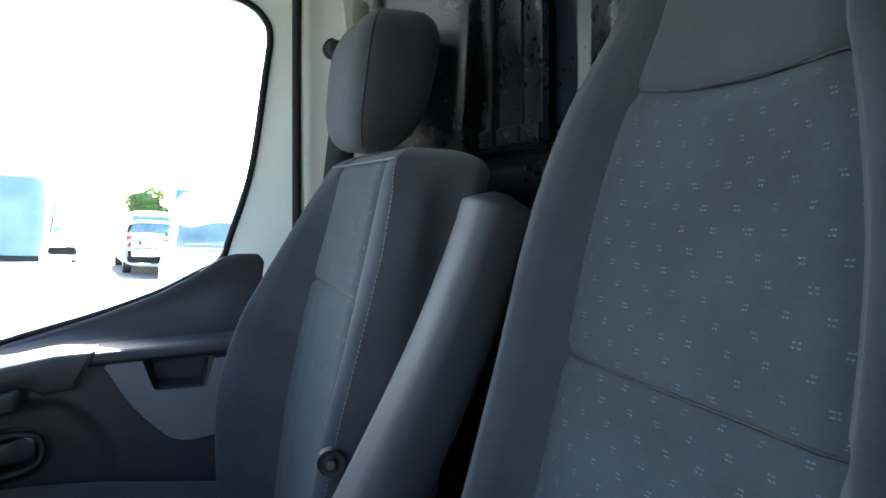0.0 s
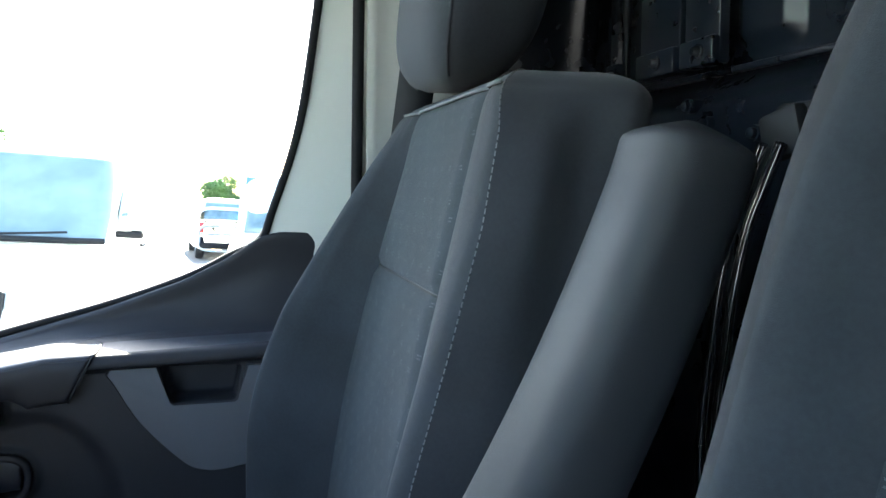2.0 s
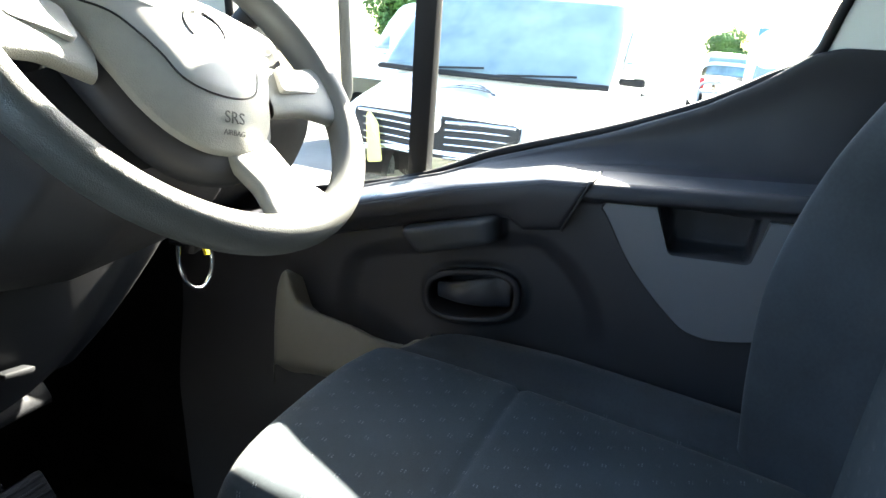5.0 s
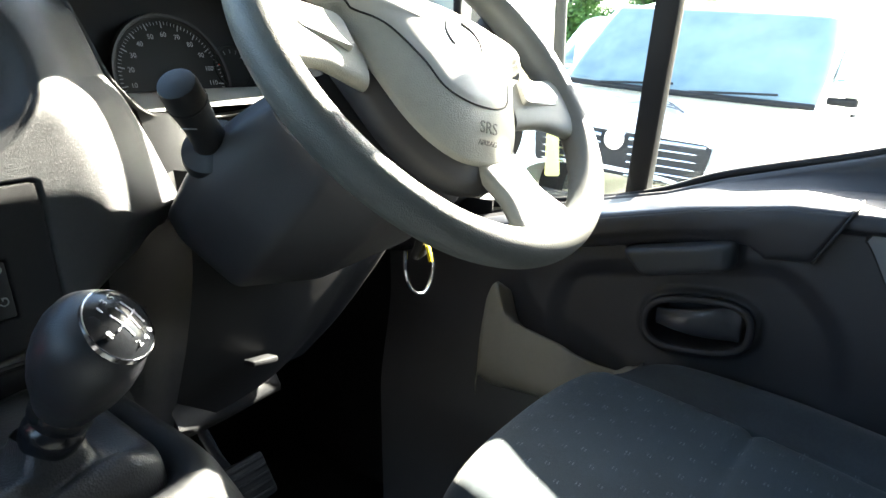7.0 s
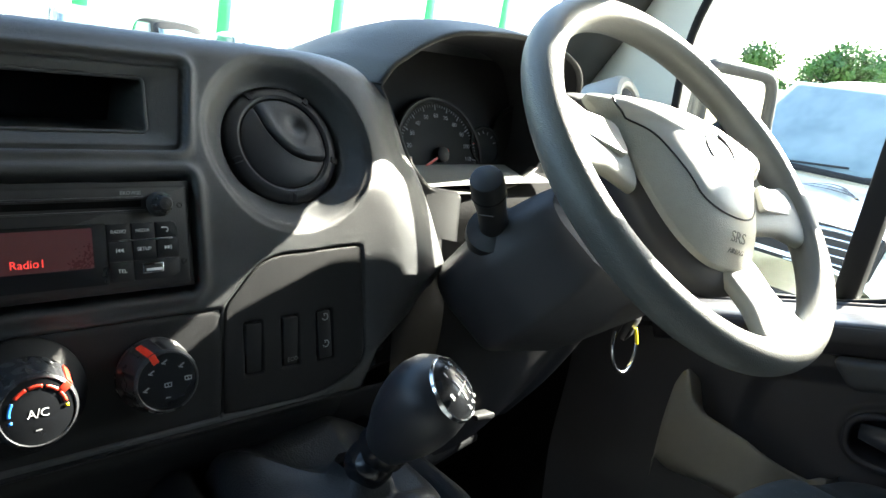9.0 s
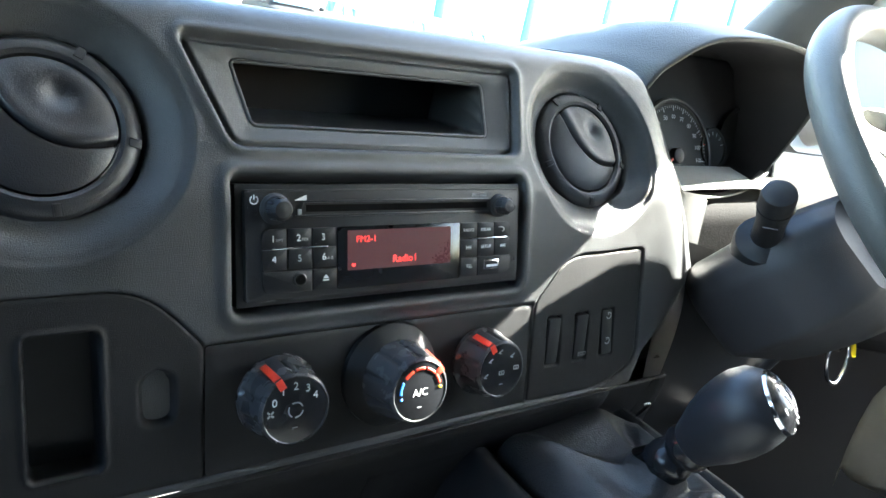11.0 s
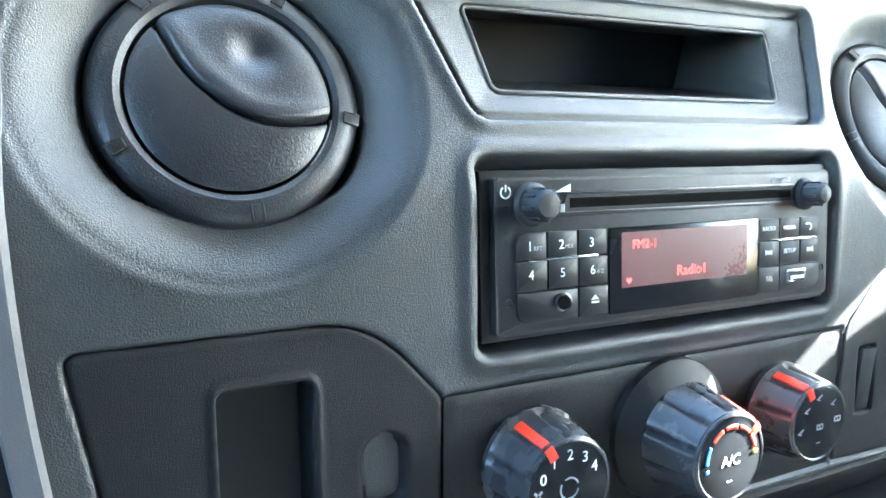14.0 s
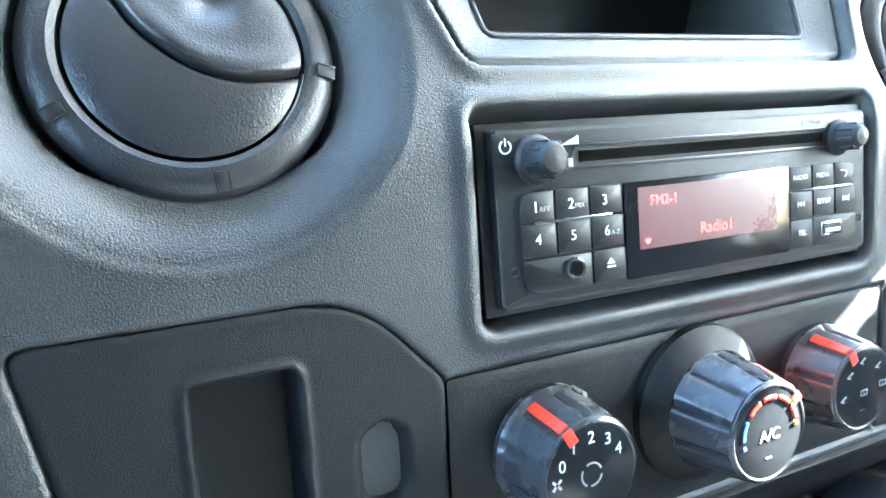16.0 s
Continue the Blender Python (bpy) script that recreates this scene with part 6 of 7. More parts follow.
low = []
for i, y in enumerate(dy):
    z = np.concatenate([np.linspace(0.98, 1.36, 24)[:-1], np.linspace(1.36, rail[i] - 0.010, 110)])
    yy = np.full_like(z, y)
    x = lower_x(yy, z, rail[i])
    k = rail[i] - 0.010
    cap = [(x[-1] + 0.002, y, k + 0.005), (x[-1] + 0.006, y, k + 0.0085), (x[-1] + 0.012, y, k + 0.010)]
    low.append(np.concatenate([np.stack([x, yy, z], -1), np.array(cap)]))
low = np.array(low)
slant = lambda g: 0.42 * ramp(-g[..., 1], 0.10, 0.25) * np.clip(1.70 - g[..., 2], 0, 0.13)
# rail top and the upper sail panel
upp = []
for i, y in enumerate(dy):
    x0, z0 = low[i, -1, 0], low[i, -1, 2]
    b = max(belt[i], z0 + 0.006)
    h = b - z0
    fade = min(1.0, h / 0.05)
    bow = 1.507 - 0.16 * max(0.0, b - 1.60)
    line = [(x0, y, z0), (x0 + 0.025, y, z0 + 0.003), (1.455, y, z0 + 0.006 * fade + 0.002), (1.470, y, z0 + 0.22 * h), (1.478 + (bow - 1.478) * 0.4, y, z0 + 0.6 * h), (bow - 0.012, y, b - 0.004), (bow - 0.004, y, b), (bow + 0.012, y, b - 0.002)]
    upp.append(spline(line, 44))
upp = np.array(upp)
upp[..., 1] += slant(upp)
low[..., 1] += slant(low)
surface("lower_trim", low, M_DOOR, door, "black grained lower door trim")
surface("sail_panel", upp[:, 9:], M_DOOR, door, "charcoal upper door panel rising to the pillar")
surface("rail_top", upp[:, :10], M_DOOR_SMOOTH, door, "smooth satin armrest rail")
rear = upp[-1, 9:]
surface("sail_edge", np.stack([rear, rear + np.array((0.010, -0.006, -0.002)), rear + np.array((0.045, -0.006, -0.004))]), M_DOOR, door)
# screw cap on the sail
turned("screw_cap", [(0.0001, 0.0015), (0.008, 0.0015), (0.0095, 0.0), (0.0105, 0.001), (0.0115, -0.002)], pose(1.496, -0.226, 1.700, 0, -97, 0), M_DOOR, door, "round screw cap", 28)
# front armrest cap with a joint line
capg = []
for y in np.linspace(0.50, 0.047, 70):
    r = float(np.interp(-y, -RAIL[:, 0], RAIL[:, 1]))
    bot = r - float(np.interp(y, [0.047, 0.10, 0.14, 0.28, 0.5], [0.058, 0.062, 0.043, 0.041, 0.041]))
    line = [(1.397, y, bot), (1.3905, y, bot + 0.003), (1.386, y, bot + 0.012), (1.3815, y, r - 0.020), (1.384, y, r - 0.006), (1.394, y, r + 0.0015), (1.425, y, r + 0.0045), (1.445, y, r + 0.0035)]
    line = [(x, yy + 0.55 * (r - z) * ramp(np.float64(yy), 0.16, 0.06), z) for x, yy, z in line]
    capg.append(spline(line, 36))
capg = np.array(capg)
surface("armrest_cap", capg[:, :22], M_DOOR, door, "charcoal front armrest cap", thick=0.002)
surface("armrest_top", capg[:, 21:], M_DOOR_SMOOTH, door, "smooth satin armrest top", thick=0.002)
endcap = capg[-1]
pipe("cap_joint", endcap[2:34] + np.array((-0.0005, -0.0015, 0)), 0.0016, M_DEEP, door, sides=6)
# pull grip
pg = np.array([(1.372, y, z) for y, z in PULL])
pgi = [(Vector(p) - Vector((1.372, 0.203, 1.517))) for p in pg]
rings = []
for k, dx in ((1.0, 0.012), (1.0, -0.004), (0.93, -0.014), (0.80, -0.019), (0.45, -0.020), (0.0, -0.020)):
    rings.append([(1.384 + dx, 0.203 + p.y * k, 1.517 + p.z * k) for p in pgi])
surface("pull_grip", np.array(rings), M_ARM, door, "satin grey pull grip", wrap_v=True)
# inside release: dark bowl, lever and rim
rim = np.array([(1.399, y, z) for y, z in HANDLE])
pipe("handle_rim", rim, 0.0045, M_DOOR, door, "black oval bezel", closed=True, sides=10, up=(1, 0, 0))
lev = []
for s in np.linspace(0, 1, 18):
    y = 0.236 - 0.095 * s
    w = 0.010 + 0.013 * s
    lev.append([(1.418 - 0.012 * math.sin(math.pi * min(1, s * 1.1)) - 0.005 * math.cos(a) * 1.0, y, 1.428 + 0.010 * s + w * math.sin(a)) for a in np.linspace(0, 2 * np.pi, 16, endpoint=False)])
surface("release_lever", np.array(lev), M_DOOR_SMOOTH, door, "dark grey release lever", wrap_v=True)
# grey insert with its cut-out
ins = [(0.029, 1.5625), (-0.026, 1.5620), (-0.0365, 1.513), (-0.042, 1.5085), (-0.117, 1.5060), (-0.123, 1.5100), (-0.134, 1.5555), (-0.185, 1.553), (-0.215, 1.50), (-0.205, 1.452), (-0.155, 1.430), (-0.105, 1.4205), (-0.075, 1.4225), (-0.050, 1.437), (-0.003, 1.492), (0.026, 1.546), (0.033, 1.556)]
INSM = Matrix(((0, 0, -1, 1.4015), (1, 0, 0, 0), (0, 1, 0, 0), (0, 0, 0, 1)))
part("insert_panel", prism([tuple(q) for q in ins[:8]] + [tuple(q) for q in spline(ins[8:], 40)], 0.0075, 0.002, INSM), M_DOOR_GREY, door, "mid-grey plastic insert")
pipe("insert_joint", spline([(1.3985, y, z) for y, z in ins[9:] + ins[:1]], 60), 0.0022, M_DEEP, door, sides=6)
# lower bin in pale grey
binp = []
btop = np.array([(0.456, 1.330), (0.452, 1.375), (0.444, 1.420), (0.436, 1.440), (0.428, 1.447), (0.422, 1.425), (0.416, 1.405), (0.402, 1.395), (0.341, 1.382), (0.290, 1.362), (0.270, 1.357), (0.257, 1.366), (0.250, 1.367)])
for y in np.linspace(0.456, 0.250, 70):
    zt = float(np.interp(-y, -btop[:, 0], btop[:, 1]))
    ins_x = 1.362 + 0.02 * ramp(np.float64(y), 0.33, 0.25)
    line = [(1.400, y, zt - 0.02), (ins_x + 0.010, y, zt - 0.002), (ins_x + 0.004, y, zt), (ins_x, y, zt - 0.004), (ins_x - 0.004, y, zt - 0.05), (ins_x - 0.002, y, 1.31), (ins_x + 0.030, y, 1.285)]
    binp.append(spline(line, 30))
surface("door_bin", np.array(binp), M_POCKET_GREY, door, "pale grey moulded door bin")
edge = np.array(binp)[-1]
surface("bin_end", np.stack([edge, edge + np.array((0.004, -0.004, 0)), edge + np.array((0.035, -0.006, 0))]), M_POCKET_GREY, door)

# upright strut between quarter light and window
strut = part("strut", rbox((0.022, 0.030, 0.70), 0.003, Matrix.Translation((1.478, 0.263, 1.88)) @ Matrix.Rotation(radians(9.2), 4, "X") @ Matrix.Rotation(radians(-11), 4, "Y")), M_RUBBER, door, "black window divider bar")

# ---- door mirror ----
mirror = thing("door_mirror", "dark-backed door mirror with bright glass outside the window", "door mirror")
MM = Matrix.Translation((1.71, 0.60, 1.735)) @ Matrix.Rotation(radians(-14), 4, "Z") @ Matrix.Rotation(radians(90), 4, "X")
mo = rounded([(-0.095, -0.12), (0.095, -0.12), (0.095, 0.12), (-0.085, 0.13)], 0.035, 6)
part("housing", prism(mo, 0.09, 0.03, MM @ Matrix.Translation((0, 0, -0.085)) , 3), M_BLACK, mirror, "dark grey mirror housing")
M_MIRROR = material("mirror_glass", (0.92, 0.93, 0.94), 0.03, metal=1.0, mottle=0.01, rough_var=0.01)
part("mirror_glass", prism([(x * 0.90, y * 0.92) for x, y in mo], 0.004, 0.001, MM @ Matrix.Translation((0, 0, 0.004))), M_MIRROR, mirror, "bright mirror glass", smooth=False)
pipe("mirror_rim", [MM @ Vector((x * 0.93, y * 0.95, 0.006)) for x, y in mo], 0.0125, M_BLACK, mirror, "dark grey mirror rim", sides=12, closed=True, up=(0.2, 1, 0))
pipe("mirror_arm", [(1.55, 0.62, 1.60), (1.62, 0.64, 1.62), (1.68, 0.64, 1.68)], 0.022, M_BLACK, mirror, "black mirror arm")

# ---- belt ----
belt_t = thing("seat_belt", "black seat belt webbing hanging from its beige guide", "seat belt")
bl = spline([(1.325, -0.405, 2.10), (1.350, -0.372, 2.02), (1.375, -0.355, 1.90), (1.392, -0.345, 1.78), (1.405, -0.340, 1.55), (1.405, -0.34, 1.10)], 40)
surface("webbing", np.stack([bl + np.array((-0.004, 0.022, 0)), bl + np.array((-0.009, -0.002, 0)), bl + np.array((-0.010, -0.026, 0))]), M_WEB, belt_t, "black woven webbing", thick=0.0015)
part("guide_cover", prism(rounded([(-0.024, -0.060), (0.022, -0.060), (0.026, 0.060), (-0.026, 0.060)], 0.014), 0.022, 0.006, pose(1.345, -0.385, 2.125, 90, 0, -90) @ Matrix.Rotation(radians(4), 4, "Z")), M_PILLAR, belt_t, "beige plastic belt guide cover")
part("guide_slot", rbox((0.030, 0.045, 0.006), 0.003, pose(1.324, -0.387, 2.130, 90, 0, -90)), M_POCKET_GREY, belt_t)
turned("anchor_bolt", [(0.0001, 0.014), (0.010, 0.014), (0.013, 0.010), (0.014, 0.0), (0.018, -0.002), (0.018, -0.012)], pose(1.352, -0.348, 2.072, 0, -90, 0), M_BLACK, belt_t, "black anchor bolt", 24)


# ---- outside ----
GX, GY, G0 = -0.033, 0.08, 0.28


def gz(x, y):
    return G0 + GX * x + GY * y


ux = Vector((1, 0, GX)).normalized()
un = Vector((-GX, -GY, 1)).normalized()
uy = un.cross(ux)
SLOPE = Matrix(((ux.x, uy.x, un.x, 0), (ux.y, uy.y, un.y, 0), (ux.z, uy.z, un.z, G0), (0, 0, 0, 1)))


def stand(x, y, turn=0):
    """A pose on the sloping yard."""
    return Matrix.Translation((x, y, gz(x, y))) @ SLOPE.to_3x3().to_4x4() @ Matrix.Rotation(radians(turn), 4, "Z")


gq = np.array([[(x, y, gz(x, y)) for y in np.linspace(-900, 900, 31)] for x in np.linspace(-900, 900, 31)])
tagged(surface("ground", gq, M_ASPHALT), "pale sunlit gravelly asphalt yard", "ground", kind="structure")

# pale blotches in the glass colour stand for reflected clouds
M_CARGLASS = material("car_glass_cloud_reflection", (0.07, 0.12, 0.125), 0.03, spec=0.7, coat=0.6, mottle=0.15, mottle_size=0.16, rough_var=0.0, second=(0.30, 0.39, 0.42))
M_CARD = material("pale_yellow_card", (0.78, 0.70, 0.22), 0.6, mottle=0.06)
M_LAMP = material("lamp_clear", (0.55, 0.60, 0.64), 0.08, spec=0.8, mottle=0.25, mottle_size=9)
M_TAIL = material("lamp_red", (0.55, 0.02, 0.02), 0.15, mottle=0.1)
M_BLUE_PAINT = material("blue_truck_paint", (0.06, 0.16, 0.38), 0.3, coat=0.4, mottle=0.05)
M_GREEN = material("green_cladding", (0.03, 0.36, 0.12), 0.5, mottle=0.08, mottle_size=1)
M_CLAD = material("pale_cladding", (0.78, 0.80, 0.79), 0.55, mottle=0.06, mottle_size=0.8)
M_SILVER = material("silver_paint", (0.42, 0.45, 0.48), 0.25, metal=0.4, coat=0.4, mottle=0.04)
M_TYRE = material("tyre_rubber", (0.02, 0.02, 0.021), 0.8, grain=0.4, grain_size=80)
M_LEAF = material("tree_leaves", (0.06, 0.14, 0.025), 0.6, mottle=0.45, mottle_size=1.2)
M_BARK = material("tree_bark", (0.11, 0.08, 0.055), 0.9, grain=0.8, grain_size=30)


def body_sections(stations):
    """A car body from stations of (x, half width, low z, high z, roundness)."""
    st_ = spline(stations, 60)
    out = []
    for x, hw, z0, z1, rd in st_:
        a = np.linspace(-0.5 * np.pi, 1.5 * np.pi, 64, endpoint=False)
        e = 2 / max(2.0, rd)
        cx = np.sign(np.cos(a)) * np.abs(np.cos(a)) ** e * hw
        cz = np.sign(np.sin(a)) * np.abs(np.sin(a)) ** e * (z1 - z0) / 2 + (z0 + z1) / 2
        out.append(np.stack([np.full(64, x), cx, cz], -1))
    return np.array(out)


def quad_panel(name, corners, mat, parent, label="", out=0.006, n=8, bow=0.0):
    """A slightly bowed panel on four corners, in order round it."""
    a, b, c, d = [np.array(q, float) for q in corners]
    s = np.linspace(0, 1, n)[:, None, None]
    t = np.linspace(0, 1, n)[None, :, None]
    g = (a * (1 - s) + b * s) * (1 - t) + (d * (1 - s) + c * s) * t
    nn = np.cross(b - a, d - a)
    nn /= np.linalg.norm(nn)
    g = g + nn * (out + bow * 16 * s * (1 - s) * t * (1 - t))
    return surface(name, g, mat, parent, label, thick=0.004)


def wheel_at(parent, x, y, r=0.33):
    s = 1 if y > 0 else -1
    m = Matrix.Translation((x, y, r)) @ pose(0, 0, 0, -90 * s, 0, 0)
    w = turned("wheel", [(r * 0.62, 0.02), (r * 0.66, 0.03), (r * 0.95, 0.02), (r, -0.02), (r, -0.16), (r * 0.9, -0.2)], m, M_TYRE, parent, "black tyre", 28)
    turned("rim", [(0.001, 0.0), (r * 0.3, 0.01), (r * 0.6, 0.0), (r * 0.64, 0.025)], m, M_SILVER, w, "silver wheel rim", 24)


def near_van():
    """The white panel van that faces the driver's window."""
    v = thing("panel_van", "white panel van parked nose-on with dark slatted grille", "van", group="parked vans", at=stand(5.05, 1.86, -3.5))
    lower = body_sections([(0.0, 0.70, 0.25, 0.72, 3), (0.05, 0.82, 0.22, 0.93, 4), (0.25, 0.90, 0.20, 1.04, 5), (0.70, 0.95, 0.20, 1.17, 5), (1.10, 0.97, 0.20, 1.26, 6), (1.6, 0.975, 0.20, 1.32, 6), (3.0, 0.975, 0.22, 1.34, 7), (4.8, 0.97, 0.25, 1.34, 7), (4.95, 0.93, 0.3, 1.30, 6)])
    surface("body", lower, M_BODY_WHITE, v, "white bonnet and flanks", wrap_v=True, cap=True)
    upper = body_sections([(0.86, 0.84, 1.00, 1.19, 3), (1.08, 0.885, 1.00, 1.41, 4), (1.34, 0.895, 1.0, 1.66, 5), (1.60, 0.895, 1.0, 1.86, 5), (1.86, 0.89, 1.0, 1.955, 5), (2.6, 0.865, 1.0, 1.975, 5), (4.7, 0.86, 1.0, 1.96, 5), (4.9, 0.84, 1.0, 1.90, 5)])
    surface("cab", upper, M_BODY_WHITE, v, "white roof and pillars", wrap_v=True, cap=True)
    ws_ = []
    for s in np.linspace(0, 1, 16):
        x, z = 0.78 + 0.68 * s, 1.225 + 0.63 * s
        hw = 0.965 - 0.10 * s ** 2
        ws_.append([(x - 0.030 + 0.16 * (yy / hw) ** 2 * (1 - 0.3 * s), yy, z + 0.022) for yy in np.linspace(-hw, hw, 24)])
    surface("windscreen", np.array(ws_), M_CARGLASS, v, "bluish windscreen with cloud reflections put into its colour", thick=0.006)
    rimline = [ws_[0][k] for k in range(24)]
    pipe("scuttle", [(p[0] - 0.02, p[1], p[2] - 0.012) for p in rimline], 0.022, M_RUBBER, v, "black scuttle panel", sides=8)
    for k, (y0, y1) in enumerate(((0.55, -0.02), (-0.15, -0.75))):
        pipe("wiper", [(0.76, y0, 1.252), (0.735, (y0 + y1) / 2, 1.275), (0.775, y1, 1.295)], 0.009, M_RUBBER, v, "black wiper", sides=6)
    turned("mirror_mount", [(0.0001, 0.0), (0.06, 0.0), (0.065, -0.02)], pose(1.36, 0.0, 1.80, 0, -46, 0), M_RUBBER, v, "dark mirror mount", 20)
    # grille
    part("grille", prism(rounded([(-0.60, -0.17), (0.60, -0.17), (0.63, 0.09), (0.60, 0.115), (-0.60, 0.115), (-0.63, 0.09)], 0.03), 0.03, 0.008, Matrix.Translation((0.035, 0, 0.865)) @ Matrix(((0, 0, -1, 0), (-1, 0, 0, 0), (0, 1, 0, 0), (0, 0, 0, 1)))), M_DEEP, v, "black grille opening")
    for k, zz in enumerate((0.955, 0.905, 0.855, 0.805, 0.755, 0.715)):
        for s in (-1, 1):
            pipe("grille_slat", [(0.0, s * 0.10, zz - 0.012), (0.003, s * 0.35, zz), (0.015, s * 0.60, zz + 0.004)], 0.015 if k == 0 else 0.008, M_CHROME, v, "chrome grille slat", sides=8)
    turned("badge", [(0.0001, 0.012), (0.055, 0.012), (0.062, 0.02), (0.072, 0.02), (0.078, 0.0)], pose(0.0, 0, 0.93, 0, -90, 0), M_CHROME, v, "round chrome badge", 32)
    # bonnet graphic: a few leaf-like strokes
    for k in range(3):
        arc = [(0.42 + 0.10 * math.sin(a) + 0.05 * k, -0.02 + 0.24 * math.cos(a) * (1 - 0.25 * k), 1.118 + 0.030 * math.sin(a) + 0.014 * k) for a in np.linspace(0.2, 2.9, 14)]
        surface("bonnet_graphic", tube(arc, np.linspace(0.004, 0.018, 14), 8, False, 0.25), M_KNOB, v, "grey graphic strokes", wrap_v=True)
    for s in (-1, 1):
        surface("headlamp", np.array([[(0.03 + 0.30 * ((yy - 0.62) / 0.32) ** 1.5, s * yy, zz + 0.10 * (yy - 0.62)) for zz in np.linspace(0.80, 0.97, 8)] for yy in np.linspace(0.625, 0.93, 14)]), M_LAMP, v, "clear headlamp", thick=0.01)
        turned("lamp_bowl", [(0.001, -0.02), (0.05, -0.01), (0.065, 0.012)], pose(0.07, s * 0.70, 0.885, 0, -90, 0), M_CHROME, v, "lamp reflector", 20)
        quad_panel("side_window", [(1.55, s * 0.930, 1.36), (2.35, s * 0.930, 1.36), (2.35, s * 0.905, 1.80), (1.95, s * 0.905, 1.80)][::s], M_CARGLASS, v, "dark side window", 0.02)
        quad_panel("door_line", [(2.42, s * 0.98, 0.5), (2.43, s * 0.98, 0.5), (2.43, s * 0.92, 1.8), (2.42, s * 0.92, 1.8)][::s], M_RUBBER, v, "", 0.012)
        mh = part("mirror", rbox((0.12, 0.19, 0.24), 0.045, Matrix.Translation((1.47, s * 1.10, 1.42)), 4), M_BODY_WHITE, v, "white mirror cap")
        part("mirror_foot", rbox((0.10, 0.20, 0.06), 0.02, Matrix.Translation((1.47, s * 1.02, 1.27)), 3), M_RUBBER, v, "black mirror foot")
        part("door_handle", rbox((0.16, 0.02, 0.03), 0.008, Matrix.Translation((2.25, s * 0.985, 1.15))), M_RUBBER, v)
        for x in (0.95, 3.95):
            wheel_at(v, x, s * 0.90)
    part("bumper_grille", rbox((0.05, 1.1, 0.16), 0.02, Matrix.Translation((0.03, 0, 0.42))), M_DEEP, v, "black lower intake")
    part("windscreen_card", prism(rounded([(-0.06, -0.17), (0.06, -0.17), (0.06, 0.10), (0.0, 0.19), (-0.03, 0.17)], 0.02), 0.006, 0.001, Matrix.Translation((-0.03, 0.45, 0.77)) @ Matrix.Rotation(radians(-10), 4, "X") @ Matrix(((0, 0, -1, 0), (-1, 0, 0, 0), (0, 1, 0, 0), (0, 0, 0, 1)))), M_CARD, v, "yellow card tied in the grille")
    return v


near_van()


def parked(name, label, category, at, length, width, height, mat, bonnet=0.9, belt=0.9, pickup=False, van=False, group="parked cars"):
    """A parked car, van or pick-up seen from a distance; x runs to its rear."""
    v = thing(name, label, category, group=group, at=at)
    L, hw, H = length, width / 2, height
    bz_ = belt
    surface("body", body_sections([(0.0, hw * 0.8, 0.25, bz_ * 0.75, 3), (0.1, hw * 0.93, 0.2, bz_ * 0.9, 4), (bonnet, hw, 0.2, bz_, 5), (L * 0.6, hw, 0.2, bz_, 6), (L - 0.12, hw * 0.97, 0.22, bz_, 5), (L, hw * 0.88, 0.3, bz_ * 0.9, 4)]), mat, v, "", wrap_v=True, cap=True)
    r0 = bonnet - 0.05
    r1 = L * 0.62 if pickup else L - 0.05
    surface("cabin", body_sections([(r0, hw * 0.86, bz_ * 0.7, bz_ + 0.02, 3), (r0 + 0.5, hw * 0.84, bz_ * 0.7, H - 0.10, 4), (r0 + 0.9, hw * 0.8, bz_ * 0.7, H, 4), (r1 - 0.5, hw * 0.8, bz_ * 0.7, H - 0.01, 4), (r1, hw * (0.84 if van else 0.78), bz_ * 0.7, H - (0.05 if van else 0.35), 4)]), mat, v, "", wrap_v=True, cap=True)
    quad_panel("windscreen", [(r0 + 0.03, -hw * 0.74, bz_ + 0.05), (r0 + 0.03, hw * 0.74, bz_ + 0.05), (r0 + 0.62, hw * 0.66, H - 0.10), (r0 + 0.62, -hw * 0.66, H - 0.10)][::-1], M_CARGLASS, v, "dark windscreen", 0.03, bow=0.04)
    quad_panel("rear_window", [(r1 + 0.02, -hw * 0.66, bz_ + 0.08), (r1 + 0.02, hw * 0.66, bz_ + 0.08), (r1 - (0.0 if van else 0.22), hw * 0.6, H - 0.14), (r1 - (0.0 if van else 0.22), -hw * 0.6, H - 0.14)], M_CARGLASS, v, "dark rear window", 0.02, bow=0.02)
    for s in (-1, 1):
        quad_panel("side_window", [(r0 + 0.55, s * hw * 0.86, bz_ + 0.04), (r1 - 0.35, s * hw * 0.86, bz_ + 0.04), (r1 - 0.55, s * hw * 0.82, H - 0.14), (r0 + 0.9, s * hw * 0.82, H - 0.14)][::s], M_CARGLASS, v, "dark side window", 0.02)
        part("tail_lamp", rbox((0.06, 0.14, 0.30), 0.02, Matrix.Translation((L - 0.02, s * hw * 0.86, bz_ - 0.12))), M_TAIL, v, "red tail lamp")
        part("headlamp", rbox((0.10, 0.24, 0.13), 0.03, Matrix.Translation((0.07, s * hw * 0.72, bz_ * 0.76))), M_LAMP, v, "clear headlamp")
        part("mirror", rbox((0.10, 0.16, 0.12), 0.03, Matrix.Translation((r0 + 0.5, s * (hw + 0.06), bz_ + 0.10))), mat, v, "door mirror")
        for x in (0.85, L - 0.85):
            wheel_at(v, x, s * hw * 0.93, 0.32)
    part("bumper", rbox((0.14, width * 0.9, 0.18), 0.04, Matrix.Translation((L - 0.02, 0, 0.42))), M_RUBBER, v, "dark rear bumper")
    return v


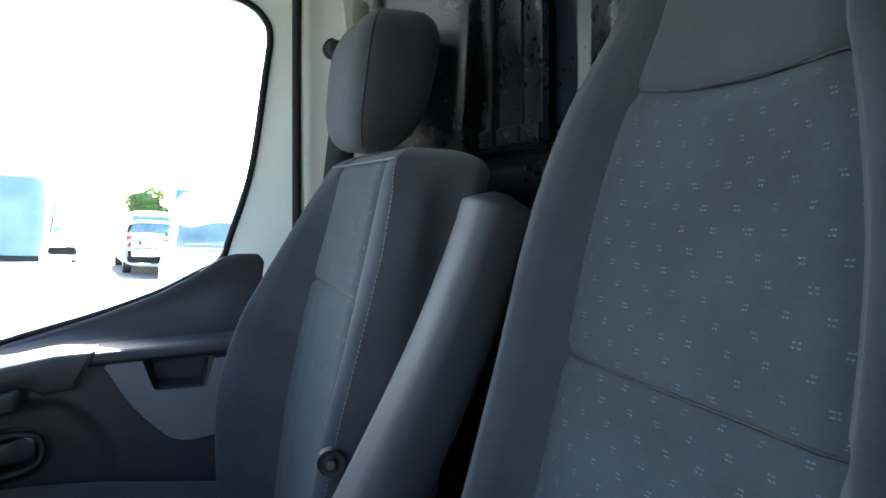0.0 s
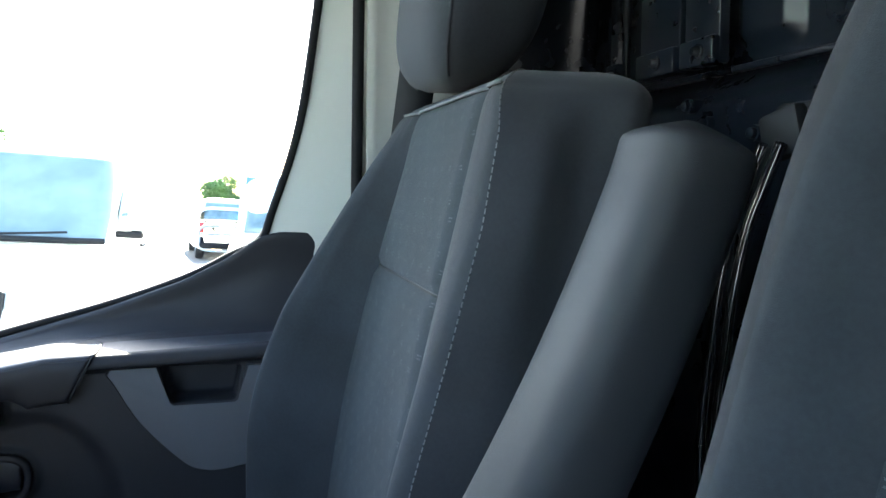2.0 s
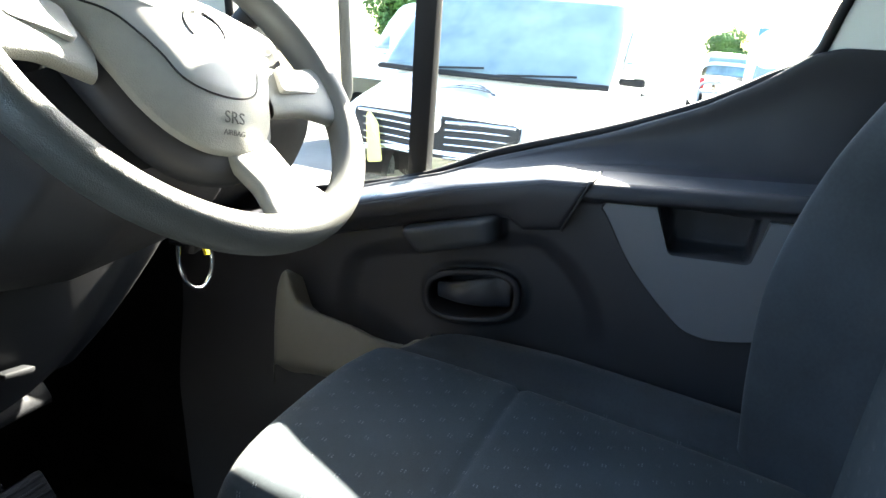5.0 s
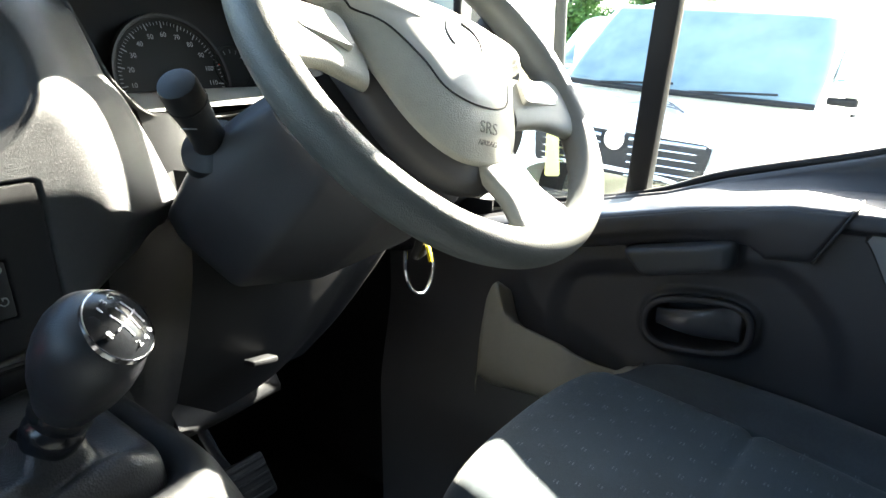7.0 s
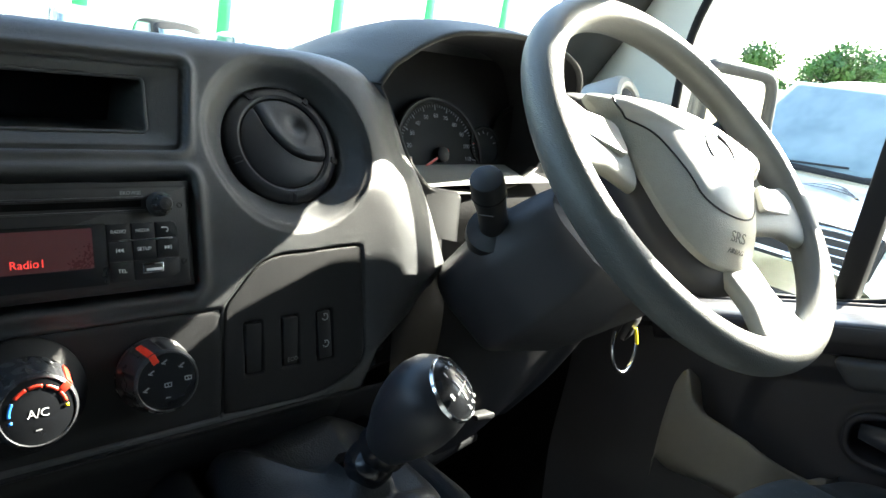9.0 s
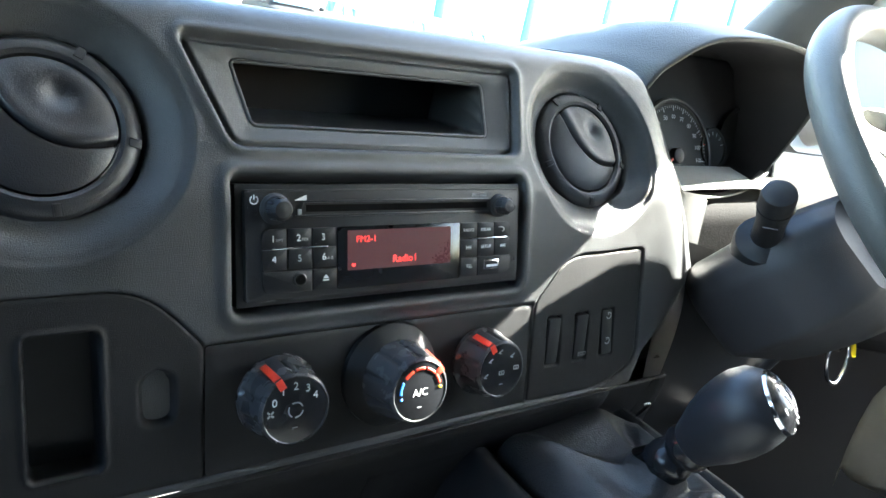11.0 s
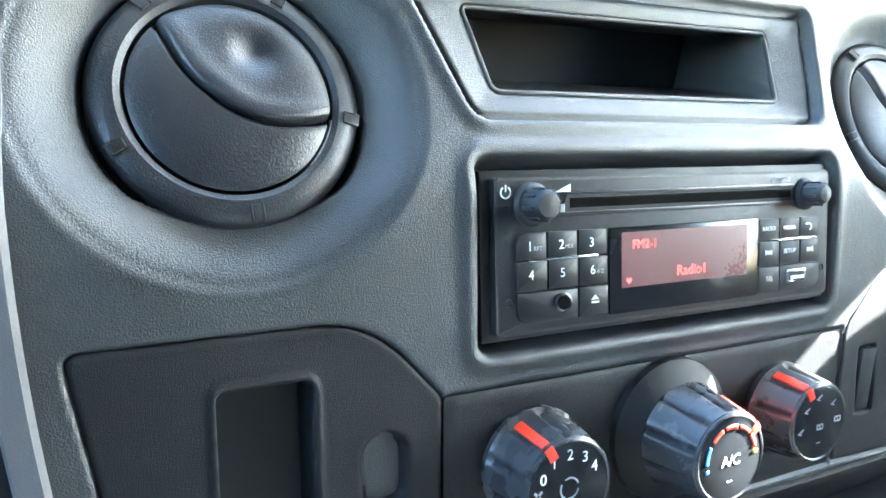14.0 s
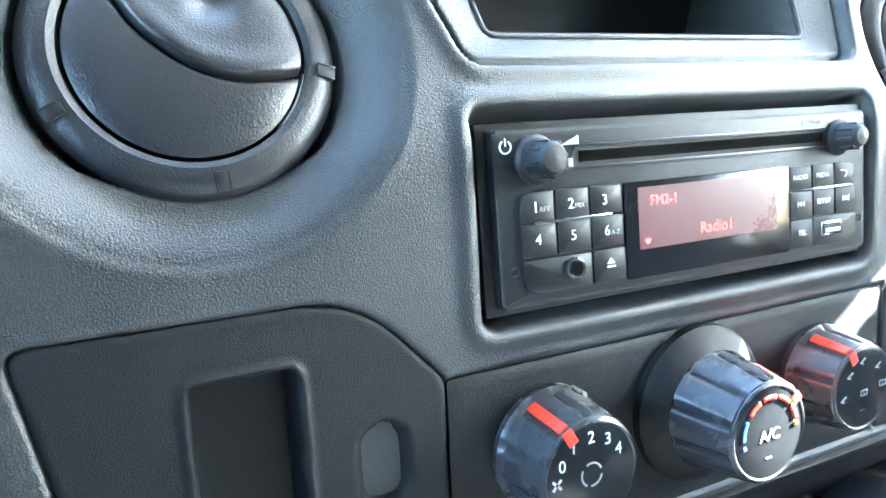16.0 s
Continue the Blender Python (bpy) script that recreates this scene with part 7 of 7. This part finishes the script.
parked("pickup_truck", "white pick-up truck seen from behind with red lamps", "pick-up", stand(26.3, 0.5, 186), 5.1, 1.85, 1.78, M_BODY_WHITE, 1.2, 1.05, pickup=True)
parked("panel_van", "white panel van parked end-on with bluish rear window", "van", stand(10.6, -0.85, -2), 4.6, 1.8, 2.05, M_BODY_WHITE, 0.7, 1.1, van=True, group="parked vans")
parked("panel_van", "white van parked behind the nearer panel van", "van", stand(8.9, 4.35, -10), 5.0, 1.95, 1.98, M_BODY_WHITE, 1.0, 1.22, van=True, group="parked vans")
truck = thing("box_truck", "blue box truck with red rear lamp among parked vans", "truck", at=stand(17.0, -1.40, 180))
part("box", rbox((4.2, 1.5, 1.85), 0.04, Matrix.Translation((-2.1, -0.35, 1.35))), M_BLUE_PAINT, truck, "blue box body")
part("chassis", rbox((5.6, 1.4, 0.25), 0.03, Matrix.Translation((-2.8, -0.35, 0.42))), M_RUBBER, truck)
part("cab", rbox((1.5, 1.6, 1.5), 0.15, Matrix.Translation((-5.0, -0.35, 1.2)), 4), M_BLUE_PAINT, truck, "blue cab")
part("tail_lamp", rbox((0.06, 0.20, 0.75), 0.03, Matrix.Translation((0.02, 0.28, 1.0))), M_TAIL, truck, "tall red tail lamp")
for x in (-0.9, -4.9):
    for s in (-1, 1):
        wheel_at(truck, x, -0.35 + s * 0.72, 0.36)
# row of cars before the building
for k, (x, y, mat, lab) in enumerate(((6.2, 19.5, M_SILVER, "silver parked car before the cladded building"), (8.9, 19.8, M_RUBBER, "dark parked car before the cladded building"), (11.6, 20.0, M_BODY_WHITE, "white parked car before the cladded building"), (14.4, 20.2, M_SILVER, "silver parked car before the cladded building"), (3.4, 19.2, M_BODY_WHITE, "white parked car before the cladded building"), (17.2, 20.4, M_BODY_WHITE, "white parked car before the cladded building"), (0.6, 19.0, M_SILVER, "silver parked car before the cladded building"))):
    parked("parked_car", lab, "car", stand(x, y, 84), 4.2, 1.8, 1.48, mat, 1.0, 0.92)

# building: pale cladding with green uprights and a sign band
bld = thing("warehouse", "pale clad warehouse with green uprights and a green sign band", "building", at=stand(12.0, 26.0, 0))
for k in range(31):
    part("cladding_panel", rbox((3.0, 0.25, 11.0), 0.03, Matrix.Translation((-46 + 3.02 * k, 6.0, 5.5))), M_CLAD, bld)
for k in range(30):
    if k % 2 == 0:
        part("green_upright", rbox((0.55, 0.30, 9.0), 0.03, Matrix.Translation((-45.0 + 3.02 * k, 5.85, 4.5))), M_GREEN, bld, "green upright strip")
part("sign_band", rbox((12.0, 0.3, 1.6), 0.05, Matrix.Translation((38.5, 5.75, 9.6))), M_GREEN, bld, "green sign band")
for k, (x, w) in enumerate(((34.6, 1.8), (36.9, 1.9), (39.2, 1.7), (41.4, 1.9))):
    part("sign_bar", rbox((w, 0.1, 0.6), 0.03, Matrix.Translation((x, 5.57, 9.6))), M_YELLOW, bld, "yellow bar of unreadable lettering")
part("roof", rbox((94.5, 14.0, 0.4), 0.05, Matrix.Translation((-0.7, 13.0, 11.2))), M_CLAD, bld, "pale roof edge")
part("side_wall", rbox((0.3, 13.5, 11.0), 0.03, Matrix.Translation((46.3, 12.9, 5.5))), M_CLAD, bld)


def tree(at, height, spread, seed, label):
    rng = np.random.default_rng(seed)
    t = thing("tree", label, "tree", group="trees behind the yard", at=at)
    trunk = spline([(0, 0, 0), (0.1, 0.05, height * 0.25), (-0.05, 0.1, height * 0.55), (0.05, 0, height * 0.8)], 14)
    tk = pipe("trunk", trunk, np.linspace(0.035, 0.008, 14) * height, M_BARK, t, "brown trunk", sides=10)
    for k in range(7):
        a = rng.uniform(0, 6.28)
        z = height * rng.uniform(0.3, 0.6)
        e = (math.cos(a) * spread * 0.6, math.sin(a) * spread * 0.6, z + height * 0.22)
        pipe("limb", spline([(0, 0, z), (e[0] * 0.5, e[1] * 0.5, z + height * 0.14), e], 8), np.linspace(0.012, 0.003, 8) * height, M_BARK, tk, sides=6)
    verts, faces = [], []
    lobes = [(rng.normal(0, spread * 0.36), rng.normal(0, spread * 0.36), height * rng.uniform(0.36, 0.88), spread * rng.uniform(0.28, 0.5)) for _ in range(16)]
    for _ in range(15000):
        lx, ly, lz, lr = lobes[rng.integers(16)]
        d = rng.normal(size=3)
        d /= np.linalg.norm(d)
        p = np.array((lx, ly, lz)) + d * lr * rng.uniform(0.55, 1.05) * np.array((1, 1, 0.8))
        s = height * rng.uniform(0.014, 0.030)
        u = rng.normal(size=3)
        u /= np.linalg.norm(u)
        w = np.cross(u, d) + 1e-6
        w /= np.linalg.norm(w)
        b = len(verts)
        verts += [p - u * s, p + w * s * 0.5, p + u * s, p - w * s * 0.5]
        faces.append((b, b + 1, b + 2, b + 3))
    me = bpy.data.meshes.new("crown")
    me.from_pydata([tuple(q) for q in verts], [], faces)
    ob = finish(new("crown", me), M_LEAF, t, "loose green leaf crown", smooth=False)
    ob["kind"] = "stuff"
    return t


tree(stand(37.0, 12.8), 5.8, 3.0, 3, "broad green tree behind the parked vans")
tree(stand(44.0, 0.9), 3.4, 1.6, 5, "small green tree beyond the pick-up truck")
tree(stand(34.0, 15.6), 4.9, 2.2, 8, "green bushy tree beside the warehouse")
